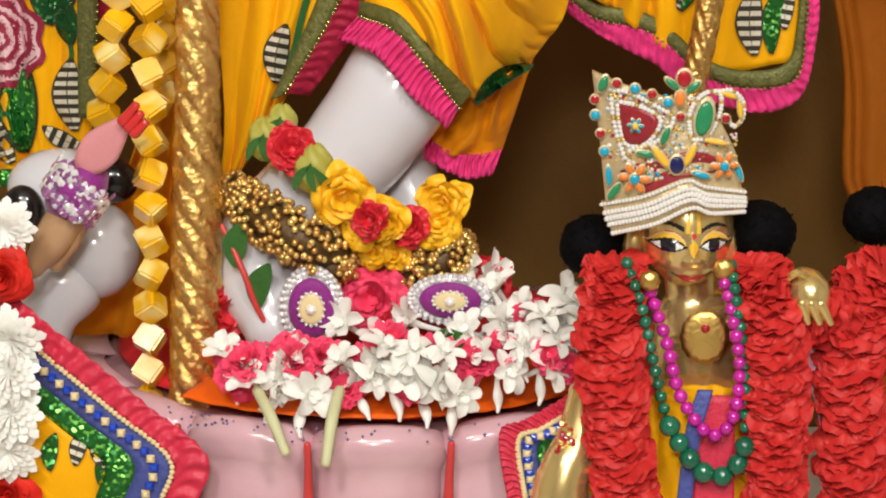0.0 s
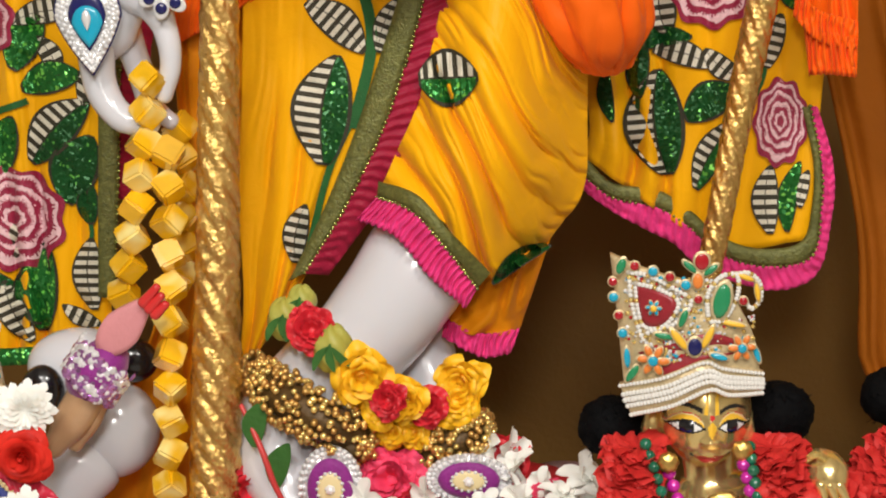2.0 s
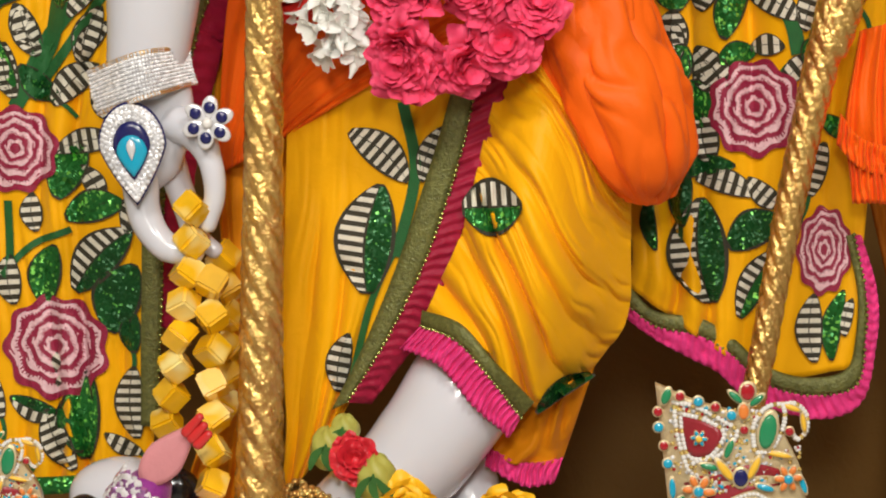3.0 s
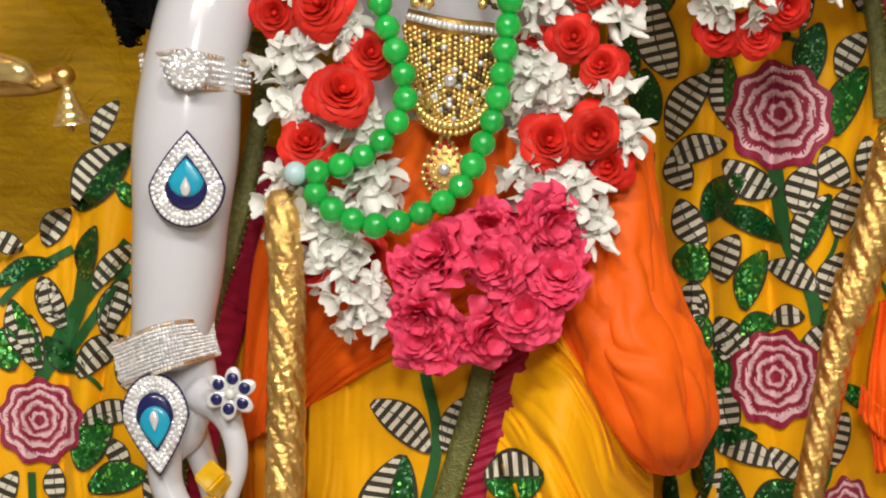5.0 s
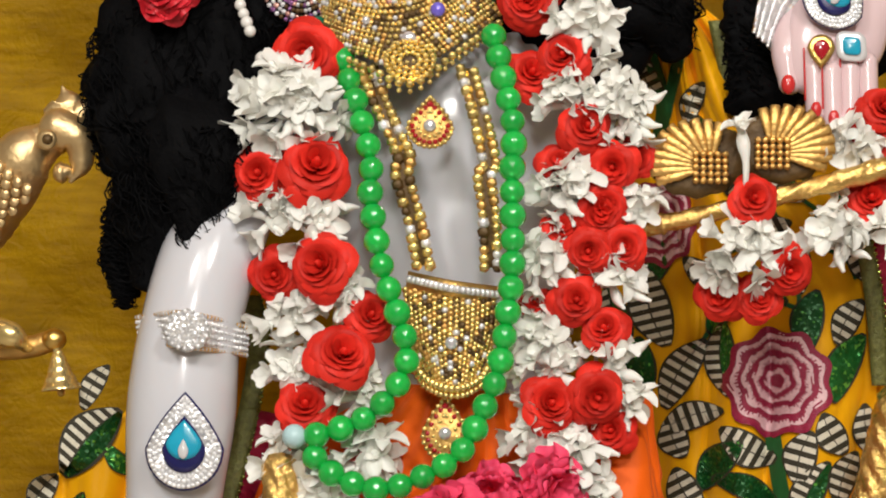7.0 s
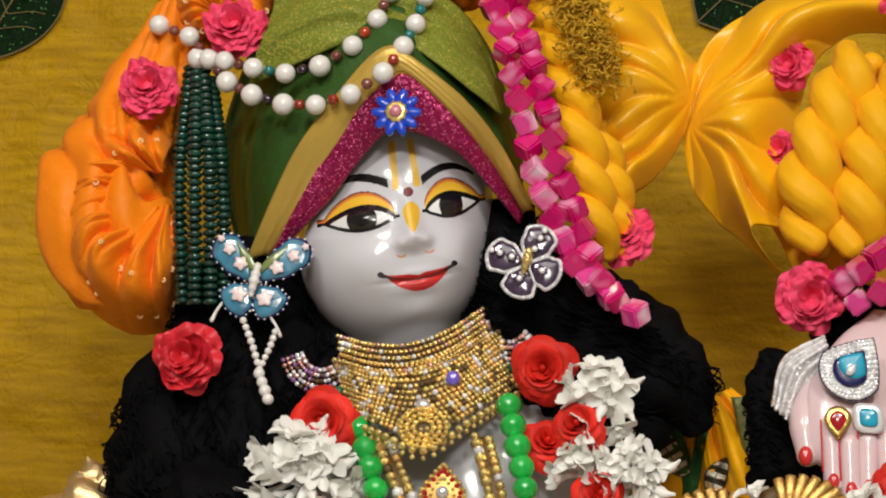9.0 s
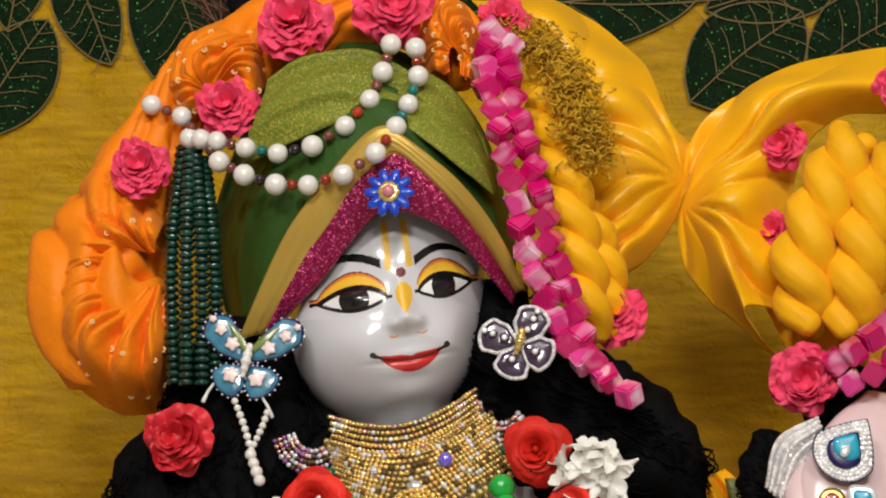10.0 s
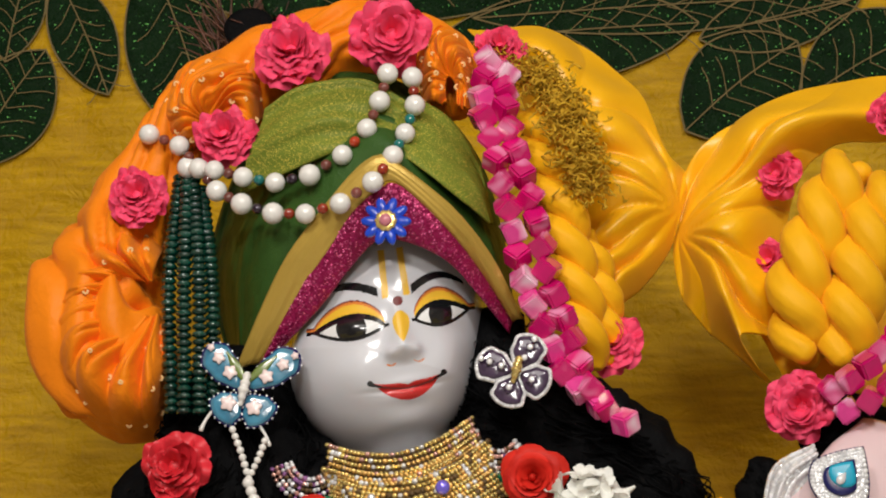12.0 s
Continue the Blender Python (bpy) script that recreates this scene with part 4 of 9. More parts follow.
def leaf_shape(bm, c, length, width, ang, kind=0, bend=0.1):
    """A needlework leaf: one half green, one half in light and dark bars. Slots: 0 edge, 1 green, 2 light bar, 3 dark bar."""
    c = Vector(c)
    nu = max(12, int(length / 0.0017))
    nu -= nu % 4
    prof = [0, 0.1, 0.9, 1.0]
    ca, sa = math.cos(ang), math.sin(ang)
    rows = []
    vs = [-1, -0.86, -0.04, 0.04, 0.86, 1]
    for i in range(nu + 1):
        t = i / nu
        wd = width * (math.sin(math.pi * min(1, t * 0.94 + 0.04)) ** 0.75)
        row = []
        for v in vs:
            x = (t - 0.5) * length
            y = v * wd / 2 + bend * length * (math.sin(math.pi * t) - 0.6)
            row.append(bm.verts.new(c + Vector((x * ca - y * sa, 0, x * sa + y * ca))))
        rows.append(row)
    for i in range(nu):
        for j in range(len(vs) - 1):
            f = bm.faces.new((rows[i][j], rows[i + 1][j], rows[i + 1][j + 1], rows[i][j + 1]))
            edge = j in (0, len(vs) - 2) or i < 1 or i >= nu - 1
            if edge:
                f.material_index = 0
            elif j == 1:
                f.material_index = 1 if kind in (0, 2) else (2 if i % 4 < 2 else 3)
            elif j == 3:
                f.material_index = 1 if kind == 2 else (2 if i % 4 < 2 else 3)
            else:
                f.material_index = 0 if kind != 2 else 1
    return bm


LEAF_MATS = [THREAD_DARK, GREEN_SEQ, THREAD_WHITE, THREAD_DARK]
LEAF_MATS2 = [THREAD_DARK, GREEN_DARK_SEQ, THREAD_WHITE, THREAD_DARK]


def stitched_leaf(p, length, width, ang, tree, parent, kind=0, bend=0.08, felt=False):
    bm = drape(leaf_shape(bmesh.new(), p, length, width, radians(ang), kind, bend), tree, 0.003)
    return part("embroidered_leaf", bm, LEAF_MATS2 if felt else LEAF_MATS, parent)


def stitched_rose(p, r, tree, parent, squash=1.0):
    """A needlework rose: scalloped rings of maroon and pale pink thread."""
    p = Vector(p)
    bm = bmesh.new()
    nr, na = 32, 150
    off = rng.uniform(0, 6)
    rows = []
    for j in range(nr + 1):
        row = []
        for i in range(na):
            a = 2 * math.pi * i / na
            q = j / nr
            rr = r * q * (1 + 0.06 * q * math.cos(9 * a + off))
            row.append(bm.verts.new(p + Vector((rr * math.cos(a) * squash, 0, rr * math.sin(a) + 0.30 * r * (1 - q) * q))))
        rows.append(row)
    for j in range(nr):
        for i in range(na):
            f = bm.faces.new((rows[j][i], rows[j][(i + 1) % na], rows[j + 1][(i + 1) % na], rows[j + 1][i]))
            a = 2 * math.pi * i / na
            q = (j + 0.5) / nr
            wave = q * 4.6 + 0.13 * math.cos(5 * a + 2.1 * int(q * 4.6) + off) + 0.10 * math.sin(a)
            fr = wave % 1.0
            comb = 0.2 * (i % 2) * (1 if i % 3 else 0.4)
            f.material_index = 1 if fr > 0.46 + comb and q > 0.14 else 0
            if q > 0.93:
                f.material_index = 0
            f.smooth = True
    drape(bm, tree, 0.0035)
    return part("embroidered_rose", bm, [THREAD_MAROON, THREAD_PINK], parent)


def stitched_stem(line, w, tree, parent, name="embroidered_stem", material=None, n=30, lift=0.0028):
    pts = spline(line, n)
    bm = bmesh.new()
    rows = []
    for i, p in enumerate(pts):
        d = pts[min(i + 1, n)] - pts[max(i - 1, 0)]
        s = Vector((-d.z, 0, d.x)).normalized() * w / 2
        rows.append([bm.verts.new(p - s), bm.verts.new(p), bm.verts.new(p + s)])
    for a, b in zip(rows, rows[1:]):
        for k in (0, 1):
            bm.faces.new((a[k], b[k], b[k + 1], a[k + 1])).smooth = True
    drape(bm, tree, lift)
    return part(name, bm, material or GREEN_FELT, parent)


def frill(parent, top, bottom, name, material, folds, amp=0.004, n=140, label=""):
    bm = loft(bmesh.new(), [top, bottom], n, 8, folds=folds, amp=amp, along=False, wrinkle=0.0025, wscale=45, thick=0.0015)
    return part(name, bm, material, parent, label)


def trim_band(parent, a, b, name="trim", material=None, n=80, beads=0, lift=0.002):
    bm = loft(bmesh.new(), [a, b], n, 4, bulge=0.0015, thick=0.0025, wrinkle=0.0006, wscale=90)
    part(name, bm, material or TRIM, parent)
    if beads:
        bm = bmesh.new()
        pts = spline(b, beads)
        for p in pts:
            stud(bm, p + Vector((0, -0.0015, 0)), rng.uniform(0.0010, 0.0018))
        part("bead_trim", bm, TRIM_SEQ, parent)

# ---- head-dress ----
TURBAN = mat("green_turban_silk", (0.022, 0.075, 0.014), 0.5, spec=0.25, var=0.3, scale=10, bump=0.3, bscale=700,  tone=(0.05, 0.12, 0.02), wrinkles=0.2)
TURBAN_GOLD = mat("gold_flecked_green_silk", (0.16, 0.20, 0.025), 0.5, spec=0.15, var=0.4, scale=14, sparkle=(1700, 0.2, (0.62, 0.46, 0.08), 0.35))
BAND = mat("antique_gold_satin", (0.56, 0.37, 0.07), 0.36, metal=0.3, var=0.15, scale=15, bump=0.1, bscale=500,  wrinkles=0.08)
GLITTER = mat("magenta_glitter", (0.32, 0.006, 0.08), 0.3, metal=0.4, var=0.3, scale=50, sparkle=(900, 0.2, (0.95, 0.2, 0.45), 0.9))
WOOL = mat("mustard_lace", (0.62, 0.36, 0.012), 0.7, var=0.4, scale=120, bump=0.8, bscale=220)

turban = thing("turban", (-0.1240, 0.0000, 1.9520), "green silk turban with gold and magenta glitter bands", "turban")
OUT = [(-0.2320, 0.0600, 1.8510), (-0.2510, 0.0600, 1.9300), (-0.2280, 0.0500, 2.0170), (-0.1980, 0.0400, 2.0680), (-0.1490, 0.0300, 2.0760), (-0.0930, 0.0400, 2.0600), (-0.0460, 0.0500, 2.0090), (-0.0210, 0.0600, 1.9250)]
MID = [(-0.2130, 0.0000, 1.8400), (-0.1970, -0.0450, 1.9130), (-0.1600, -0.0600, 1.9720), (-0.1300, -0.0650, 1.9980), (-0.1010, -0.0650, 2.0020), (-0.0610, -0.0500, 1.9740), (-0.0340, -0.0200, 1.9370), (-0.0170, 0.0100, 1.8940)]
INN = [(-0.2050, -0.0200, 1.8310), (-0.1690, -0.0600, 1.8920), (-0.1330, -0.0850, 1.9340), (-0.1070, -0.0900, 1.9620), (-0.0930, -0.0900, 1.9610), (-0.0560, -0.0750, 1.9270), (-0.0280, -0.0400, 1.8970), (-0.0130, 0.0000, 1.8740)]
part("wrap", loft(bmesh.new(), [OUT, MID, INN], 90, 50, folds=2.0, amp=0.004, wrinkle=0.003, wscale=16), TURBAN, turban)
part("fold", loft(bmesh.new(), [[(-0.1950, -0.0450, 2.0200), (-0.1660, -0.0500, 2.0350), (-0.1250, -0.0500, 2.0390), (-0.0810, -0.0450, 2.0170)], [(-0.2040, -0.0550, 1.9820), (-0.1660, -0.0700, 2.0000), (-0.1300, -0.0700, 2.0110), (-0.0900, -0.0600, 2.0030)], [(-0.2120, -0.0500, 1.9520), (-0.1610, -0.0700, 1.9680), (-0.1200, -0.0750, 1.9830), (-0.1000, -0.0700, 1.9890)]], 50, 24, folds=2.0, amp=0.004, wrinkle=0.003), TURBAN_GOLD, turban, "green fold flecked with gold")
part("fold", loft(bmesh.new(), [[(-0.0820, -0.0450, 2.0260), (-0.0590, -0.0400, 2.0100), (-0.0400, -0.0200, 1.9840), (-0.0300, -0.0150, 1.9420)], [(-0.0950, -0.0700, 2.0000), (-0.0640, -0.0700, 1.9780), (-0.0400, -0.0550, 1.9560), (-0.0300, -0.0400, 1.9330)], [(-0.0890, -0.0850, 1.9690), (-0.0700, -0.0850, 1.9550), (-0.0500, -0.0750, 1.9410), (-0.0310, -0.0500, 1.9310)]], 50, 20, folds=1.5, amp=0.003, wrinkle=0.003, seed=3), TURBAN_GOLD, turban, "green fold flecked with gold")
part("gold_band", loft(bmesh.new(), [[(-0.2120, -0.0300, 1.8270), (-0.1760, -0.0700, 1.8910), (-0.1370, -0.0920, 1.9380), (-0.1100, -0.1000, 1.9630), (-0.0920, -0.1000, 1.9600), (-0.0530, -0.0830, 1.9320), (-0.0270, -0.0500, 1.9050), (-0.0070, -0.0100, 1.8700)],
                                     [(-0.1890, -0.0300, 1.8330), (-0.1540, -0.0680, 1.8830), (-0.1230, -0.0900, 1.9240), (-0.1030, -0.0980, 1.9420), (-0.0920, -0.0980, 1.9460), (-0.0590, -0.0800, 1.9190), (-0.0360, -0.0450, 1.8960), (-0.0150, -0.0100, 1.8680)]],
                                60, 14, bulge=0.004, wrinkle=0.002), BAND, turban, "pale gold satin band")
part("glitter_band", loft(bmesh.new(), [[(-0.1950, -0.0300, 1.8290), (-0.1620, -0.0670, 1.8810), (-0.1270, -0.0900, 1.9220), (-0.1040, -0.0980, 1.9400), (-0.0900, -0.0980, 1.9440), (-0.0590, -0.0800, 1.9210), (-0.0360, -0.0450, 1.8980), (-0.0150, -0.0100, 1.8680)],
                                        [(-0.1890, -0.0300, 1.8330), (-0.1500, -0.0560, 1.8650), (-0.1250, -0.0700, 1.8930), (-0.1070, -0.0780, 1.9090), (-0.0870, -0.0780, 1.9090), (-0.0580, -0.0650, 1.8980), (-0.0360, -0.0400, 1.8780), (-0.0170, -0.0100, 1.8590)]],
                                   60, 14, bulge=0.003), GLITTER, turban, "magenta glitter band")
fb = thing("flower_brooch", (-0.0970, -0.1050, 1.9150), "blue petalled flower brooch with a pink stone", "jewel")
C = Vector((-0.0970, -0.1040, 1.9150))
for k in range(10):
    a = k * math.pi / 5
    c = C + Vector((math.cos(a), 0, math.sin(a))) * 0.011
    part("enamel_petal", plate(bmesh.new(), round_outline(c, 0.0068, 0.0036, 12, spin=a), c, 0.002, 0.0016), BLUE, fb)
part("gold_ring", plate(bmesh.new(), round_outline(C + Vector((0, -0.002, 0)), 0.0075, 0.0075, wave=0.08, waves=10), C + Vector((0, -0.002, 0)), 0.002, 0.001), STUD_GOLD, fb)
part("stone", blob(bmesh.new(), C + Vector((0, -0.005, 0)), (0.0045, 0.003, 0.0045)), mat("pink_stone", (0.6, 0.2, 0.25), 0.1, coat=0.8), fb)

PEARL_BALL = ball_mesh("pearl", PEARL)
CRYSTAL = [ball_mesh("crystal", m, 8, 5) for m in (AMBER, TEAL_GLASS, RED_GLASS, DARK_GLASS)]
for k, (line, lab) in enumerate((([(-0.1050, -0.0600, 2.0400), (-0.1110, -0.0750, 2.0050), (-0.1210, -0.0850, 1.9820), (-0.1400, -0.0850, 1.9640), (-0.1640, -0.0800, 1.9540), (-0.1920, -0.0700, 1.9550), (-0.2190, -0.0600, 1.9660), (-0.2520, -0.0400, 1.9760)], "upper"),
                                 ([(-0.0870, -0.0600, 2.0370), (-0.0830, -0.0700, 2.0160), (-0.0870, -0.0800, 1.9920), (-0.0940, -0.1000, 1.9650), (-0.1070, -0.1120, 1.9410), (-0.1280, -0.1050, 1.9290), (-0.1530, -0.0950, 1.9240), (-0.1830, -0.0800, 1.9290), (-0.2080, -0.0700, 1.9400), (-0.2310, -0.0550, 1.9570), (-0.2550, -0.0400, 1.9900), (-0.2840, -0.0300, 2.0050)], "lower"))):
    t = thing("pearl_string", line[0], "string of white pearls and dark crystals draped over the turban", "necklace", "pearl strings")
    string(line, PEARL_BALL, 0.0077, t, "pearl", gap=3.6, alt=CRYSTAL)
DISC = ball_mesh("disc_bead", mat("green_black_glass", (0.002, 0.012, 0.008), 0.1, var=0.5, scale=1.5, tone=(0.004, 0.07, 0.045), bump=0.02, coat=0.8, spread=0.4), 12, 6, 0.5)
tas = thing("bead_tassel", (-0.2540, -0.0300, 1.9730), "tassel of glossy dark green disc beads", "tassel")
for a, b, c in (((-0.2590, -0.0300, 1.9710), (-0.2600, -0.0450, 1.8880), (-0.2530, -0.0450, 1.7940)), ((-0.2530, -0.0350, 1.9710), (-0.2480, -0.0500, 1.8860), (-0.2430, -0.0500, 1.7920)),
                ((-0.2480, -0.0350, 1.9680), (-0.2370, -0.0500, 1.8860), (-0.2320, -0.0500, 1.7920)), ((-0.2430, -0.0300, 1.9620), (-0.2290, -0.0450, 1.8880), (-0.2230, -0.0450, 1.7960))):
    string([a, b, c], DISC, 0.0058, tas, "disc_bead", gap=0.95)


TIE_DYE = mat("tie_dye_cream", (0.92, 0.52, 0.22), 0.6, spec=0.2, var=0.2, scale=300)


def tie_dot(bm, p, n, r):
    """The pale ring that a tied knot leaves in the dye."""
    a = n.orthogonal().normalized()
    b = n.cross(a)
    rings = [[bm.verts.new(p + (a * math.cos(k * math.pi / 4) + b * math.sin(k * math.pi / 4)) * r * q + n * h) for k in range(8)] for q, h in ((1.0, 0.0), (0.8, 0.0003), (0.3, 0.0002))]
    for r0, r1 in zip(rings, rings[1:]):
        for k in range(8):
            bm.faces.new((r0[k], r0[(k + 1) % 8], r1[(k + 1) % 8], r1[k])).smooth = True


bun = thing("turban_roll", (-0.3100, 0.0200, 1.8190), "puffy orange tie-dyed silk roll round the turban", "turban")
part("cloth", tube(bmesh.new(), [(-0.2790, 0.0200, 1.8240), (-0.3010, 0.0000, 1.8360), (-0.3210, -0.0100, 1.8590), (-0.3170, 0.0000, 1.9040), (-0.3030, -0.0000, 1.9430), (-0.2860, -0.0000, 1.9830), (-0.2580, 0.0000, 2.0230), (-0.2230, 0.0100, 2.0570), (-0.1870, 0.0200, 2.0830), (-0.1450, 0.0300, 2.1000), (-0.1020, 0.0300, 2.0950), (-0.0700, 0.0200, 2.0730), (-0.0650, 0.0200, 2.0420)],
               [0.026, 0.047, 0.045, 0.041, 0.03, 0.024, 0.03, 0.033, 0.03, 0.027, 0.025, 0.023, 0.016], 220, 90, lumps=lambda t, a: 1 + 0.26 * (pillow(4 * a / math.pi + 9 * t + 1.3 * noise.noise(Vector((t * 8, math.cos(a), math.sin(a))))) - 0.5) + 0.16 * noise.noise(Vector((math.cos(a) * 1.5, math.sin(a) * 1.5, t * 15)))), BANDHANI, bun)
for rails in ([[(-0.2750, 0.0000, 1.9350), (-0.3070, 0.0000, 1.9460), (-0.3420, 0.0000, 1.9300), (-0.3660, 0.0100, 1.8940), (-0.3670, 0.0100, 1.8550), (-0.3480, 0.0100, 1.8150), (-0.3100, 0.0100, 1.7850), (-0.2750, 0.0100, 1.7860), (-0.2640, 0.0000, 1.8150)],
               [(-0.2690, -0.0500, 1.9030), (-0.2910, -0.0550, 1.9080), (-0.3150, -0.0550, 1.8930), (-0.3260, -0.0550, 1.8680), (-0.3220, -0.0550, 1.8390), (-0.3100, -0.0550, 1.8140), (-0.2870, -0.0550, 1.8020), (-0.2680, -0.0500, 1.8070), (-0.2600, -0.0450, 1.8290)],
               [(-0.2730, -0.0400, 1.8890), (-0.2860, -0.0350, 1.8910), (-0.2940, -0.0300, 1.8880), (-0.2970, -0.0300, 1.8810), (-0.2960, -0.0300, 1.8750), (-0.2930, -0.0300, 1.8700), (-0.2850, -0.0350, 1.8650), (-0.2740, -0.0400, 1.8640), (-0.2670, -0.0400, 1.8660)]],
              [[(-0.2030, 0.0000, 2.0270), (-0.2070, 0.0000, 2.0710), (-0.2350, 0.0000, 2.0830), (-0.2690, 0.0000, 2.0650), (-0.2850, 0.0000, 2.0360), (-0.2790, 0.0000, 2.0090), (-0.2610, -0.0000, 2.0000)],
               [(-0.2070, -0.0450, 2.0090), (-0.2120, -0.0500, 2.0310), (-0.2310, -0.0500, 2.0450), (-0.2510, -0.0500, 2.0300), (-0.2570, -0.0500, 2.0120), (-0.2530, -0.0450, 2.0010), (-0.2450, -0.0400, 1.9960)],
               [(-0.2260, -0.0300, 2.0060), (-0.2310, -0.0300, 2.0140), (-0.2350, -0.0300, 2.0160), (-0.2400, -0.0300, 2.0150), (-0.2430, -0.0300, 2.0110), (-0.2420, -0.0300, 2.0080), (-0.2400, -0.0300, 2.0040)]],
              [[(-0.0860, 0.0000, 2.0350), (-0.0900, 0.0000, 2.0700), (-0.0770, 0.0000, 2.0950), (-0.0600, 0.0000, 2.0930), (-0.0490, 0.0000, 2.0700), (-0.0470, 0.0000, 2.0340)],
               [(-0.0740, -0.0350, 2.0270), (-0.0750, -0.0400, 2.0510), (-0.0690, -0.0400, 2.0670), (-0.0580, -0.0400, 2.0640), (-0.0520, -0.0400, 2.0470), (-0.0490, -0.0350, 2.0220)],
               [(-0.0650, -0.0300, 2.0290), (-0.0660, -0.0300, 2.0420), (-0.0650, -0.0300, 2.0480), (-0.0620, -0.0300, 2.0480), (-0.0590, -0.0300, 2.0420), (-0.0570, -0.0300, 2.0260)]]):
    pin = Vector(rails[2][len(rails[2]) // 2]) if len(rails[0]) < 9 else Vector((-0.268, -0.03, 1.880))
    big = len(rails[0]) >= 9
    bm = loft(bmesh.new(), rails, 230, 90, relief=gathers((pin.x, pin.z), 19 if big else 12, 0.038 if big else 0.020, 0.055 if big else 0.025, 1.1, len(rails[0]), 0.014 if big else 0.008, 0 if big else 45, 0.010))
    tree = tree_of(bm)
    lobe = part("pleated_lobe", bm, BANDHANI, bun)
    o = [Vector(p) for p in rails[0]]
    bm = bmesh.new()
    for q in (0.12, 0.36, 0.62):
        n = round(26 * (1 - q)) if big else round(13 * (1 - q))
        for k, p in enumerate(spline([a.lerp(pin, q) for a in o], n)):
            if noise.noise(Vector((k * 0.7, q * 9, pin.x * 40))) < -0.12:
                continue
            d = (p + Vector((rng.uniform(-0.002, 0.002), 0, rng.uniform(-0.002, 0.002))) - MEAN_EYE).normalized()
            hit = tree.ray_cast(MEAN_EYE, d)
            if hit[0] is not None:
                tie_dot(bm, hit[0] - d * 0.0004, -d, rng.uniform(0.0017, 0.0026))
    tagged(part("tie_dye_dot", bm, TIE_DYE, lobe), kind="stuff")

fl = []
for p, r, kinds, nm, lab in (((-0.1770, -0.0400, 2.0600), 0.032, PINKS, "pink_rose", "pink"), ((-0.1080, -0.0300, 2.0790), 0.033, PINKS, "pink_rose", "pink"),
                             ((-0.2230, -0.0450, 1.9960), 0.026, PINKS, "pink_rose", "pink"), ((-0.2860, -0.0400, 1.9520), 0.025, PINKS, "pink_rose", "pink"),
                             ((-0.0280, -0.0100, 2.0750), 0.021, PINKS, "pink_rose", "pink"), ((0.0530, 0.0200, 1.8590), 0.027, PINKS, "pink_rose", "deep pink"),
                             ((-0.2460, -0.0500, 1.7510), 0.028, DARK_ROSES, "rose", "dark pink"), ((0.1760, 0.0300, 1.9910), 0.022, PINKS, "pink_rose", "pink"),
                             ((0.1710, 0.0400, 1.9240), 0.022, PINKS, "pink_rose", "pink"), ((0.1930, 0.0200, 1.8120), 0.029, PINKS, "pink_rose", "coral pink"),
                             ((0.2580, 0.0200, 2.0320), 0.018, PINKS, "pink_rose", "pink")):
    heart, petals = kinds[rng.randrange(len(kinds))]
    ob = new(nm, heart)
    for me in petals:
        new("petal", me).parent = ob
    ob.matrix_world = facing(p, (rng.uniform(-0.3, 0.3), -1, rng.uniform(-0.2, 0.3)), rng.uniform(0, 6), r)
    tagged(ob, "open " + lab + " rose tucked into the head-dress", "flower", "head-dress roses")

PCUBE = [cube_mesh("cube_bead", m) for m in (CUBE_PINK, CUBE_PINK, CUBE_PALE)]
cs = thing("cube_bead_string", (-0.0320, -0.0300, 2.0590), "double string of pearly pink cube beads", "beads")
string([(-0.0350, -0.0300, 2.0610), (-0.0380, -0.0450, 2.0190), (-0.0310, -0.0500, 1.9960), (-0.0200, -0.0500, 1.9550), (-0.0130, -0.0450, 1.9250), (-0.0060, -0.0400, 1.8930), (0.0110, -0.0350, 1.8530), (0.0250, -0.0350, 1.8220), (0.0490, -0.0300, 1.8030)], PCUBE, 0.0078, cs, "cube_bead", gap=2.25, spin=True)
string([(-0.0210, -0.0300, 2.0500), (-0.0210, -0.0450, 2.0190), (-0.0090, -0.0500, 1.9740), (0.0040, -0.0450, 1.9310), (0.0130, -0.0400, 1.8910), (0.0270, -0.0350, 1.8530), (0.0430, -0.0350, 1.8120), (0.0670, -0.0300, 1.7900)], PCUBE, 0.0078, cs, "cube_bead", gap=2.25, spin=True)
cs = thing("cube_bead_string", (0.2260, 0.0300, 1.8440), "double string of pearly pink cube beads", "beads")
string([(0.2120, 0.0000, 1.8210), (0.2310, -0.0100, 1.8310), (0.2590, -0.0100, 1.8590)], PCUBE, 0.0078, cs, "cube_bead", gap=2.25, spin=True)
string([(0.2230, 0.0000, 1.8060), (0.2430, -0.0100, 1.8140), (0.2670, -0.0100, 1.8350)], PCUBE, 0.0078, cs, "cube_bead", gap=2.25, spin=True)


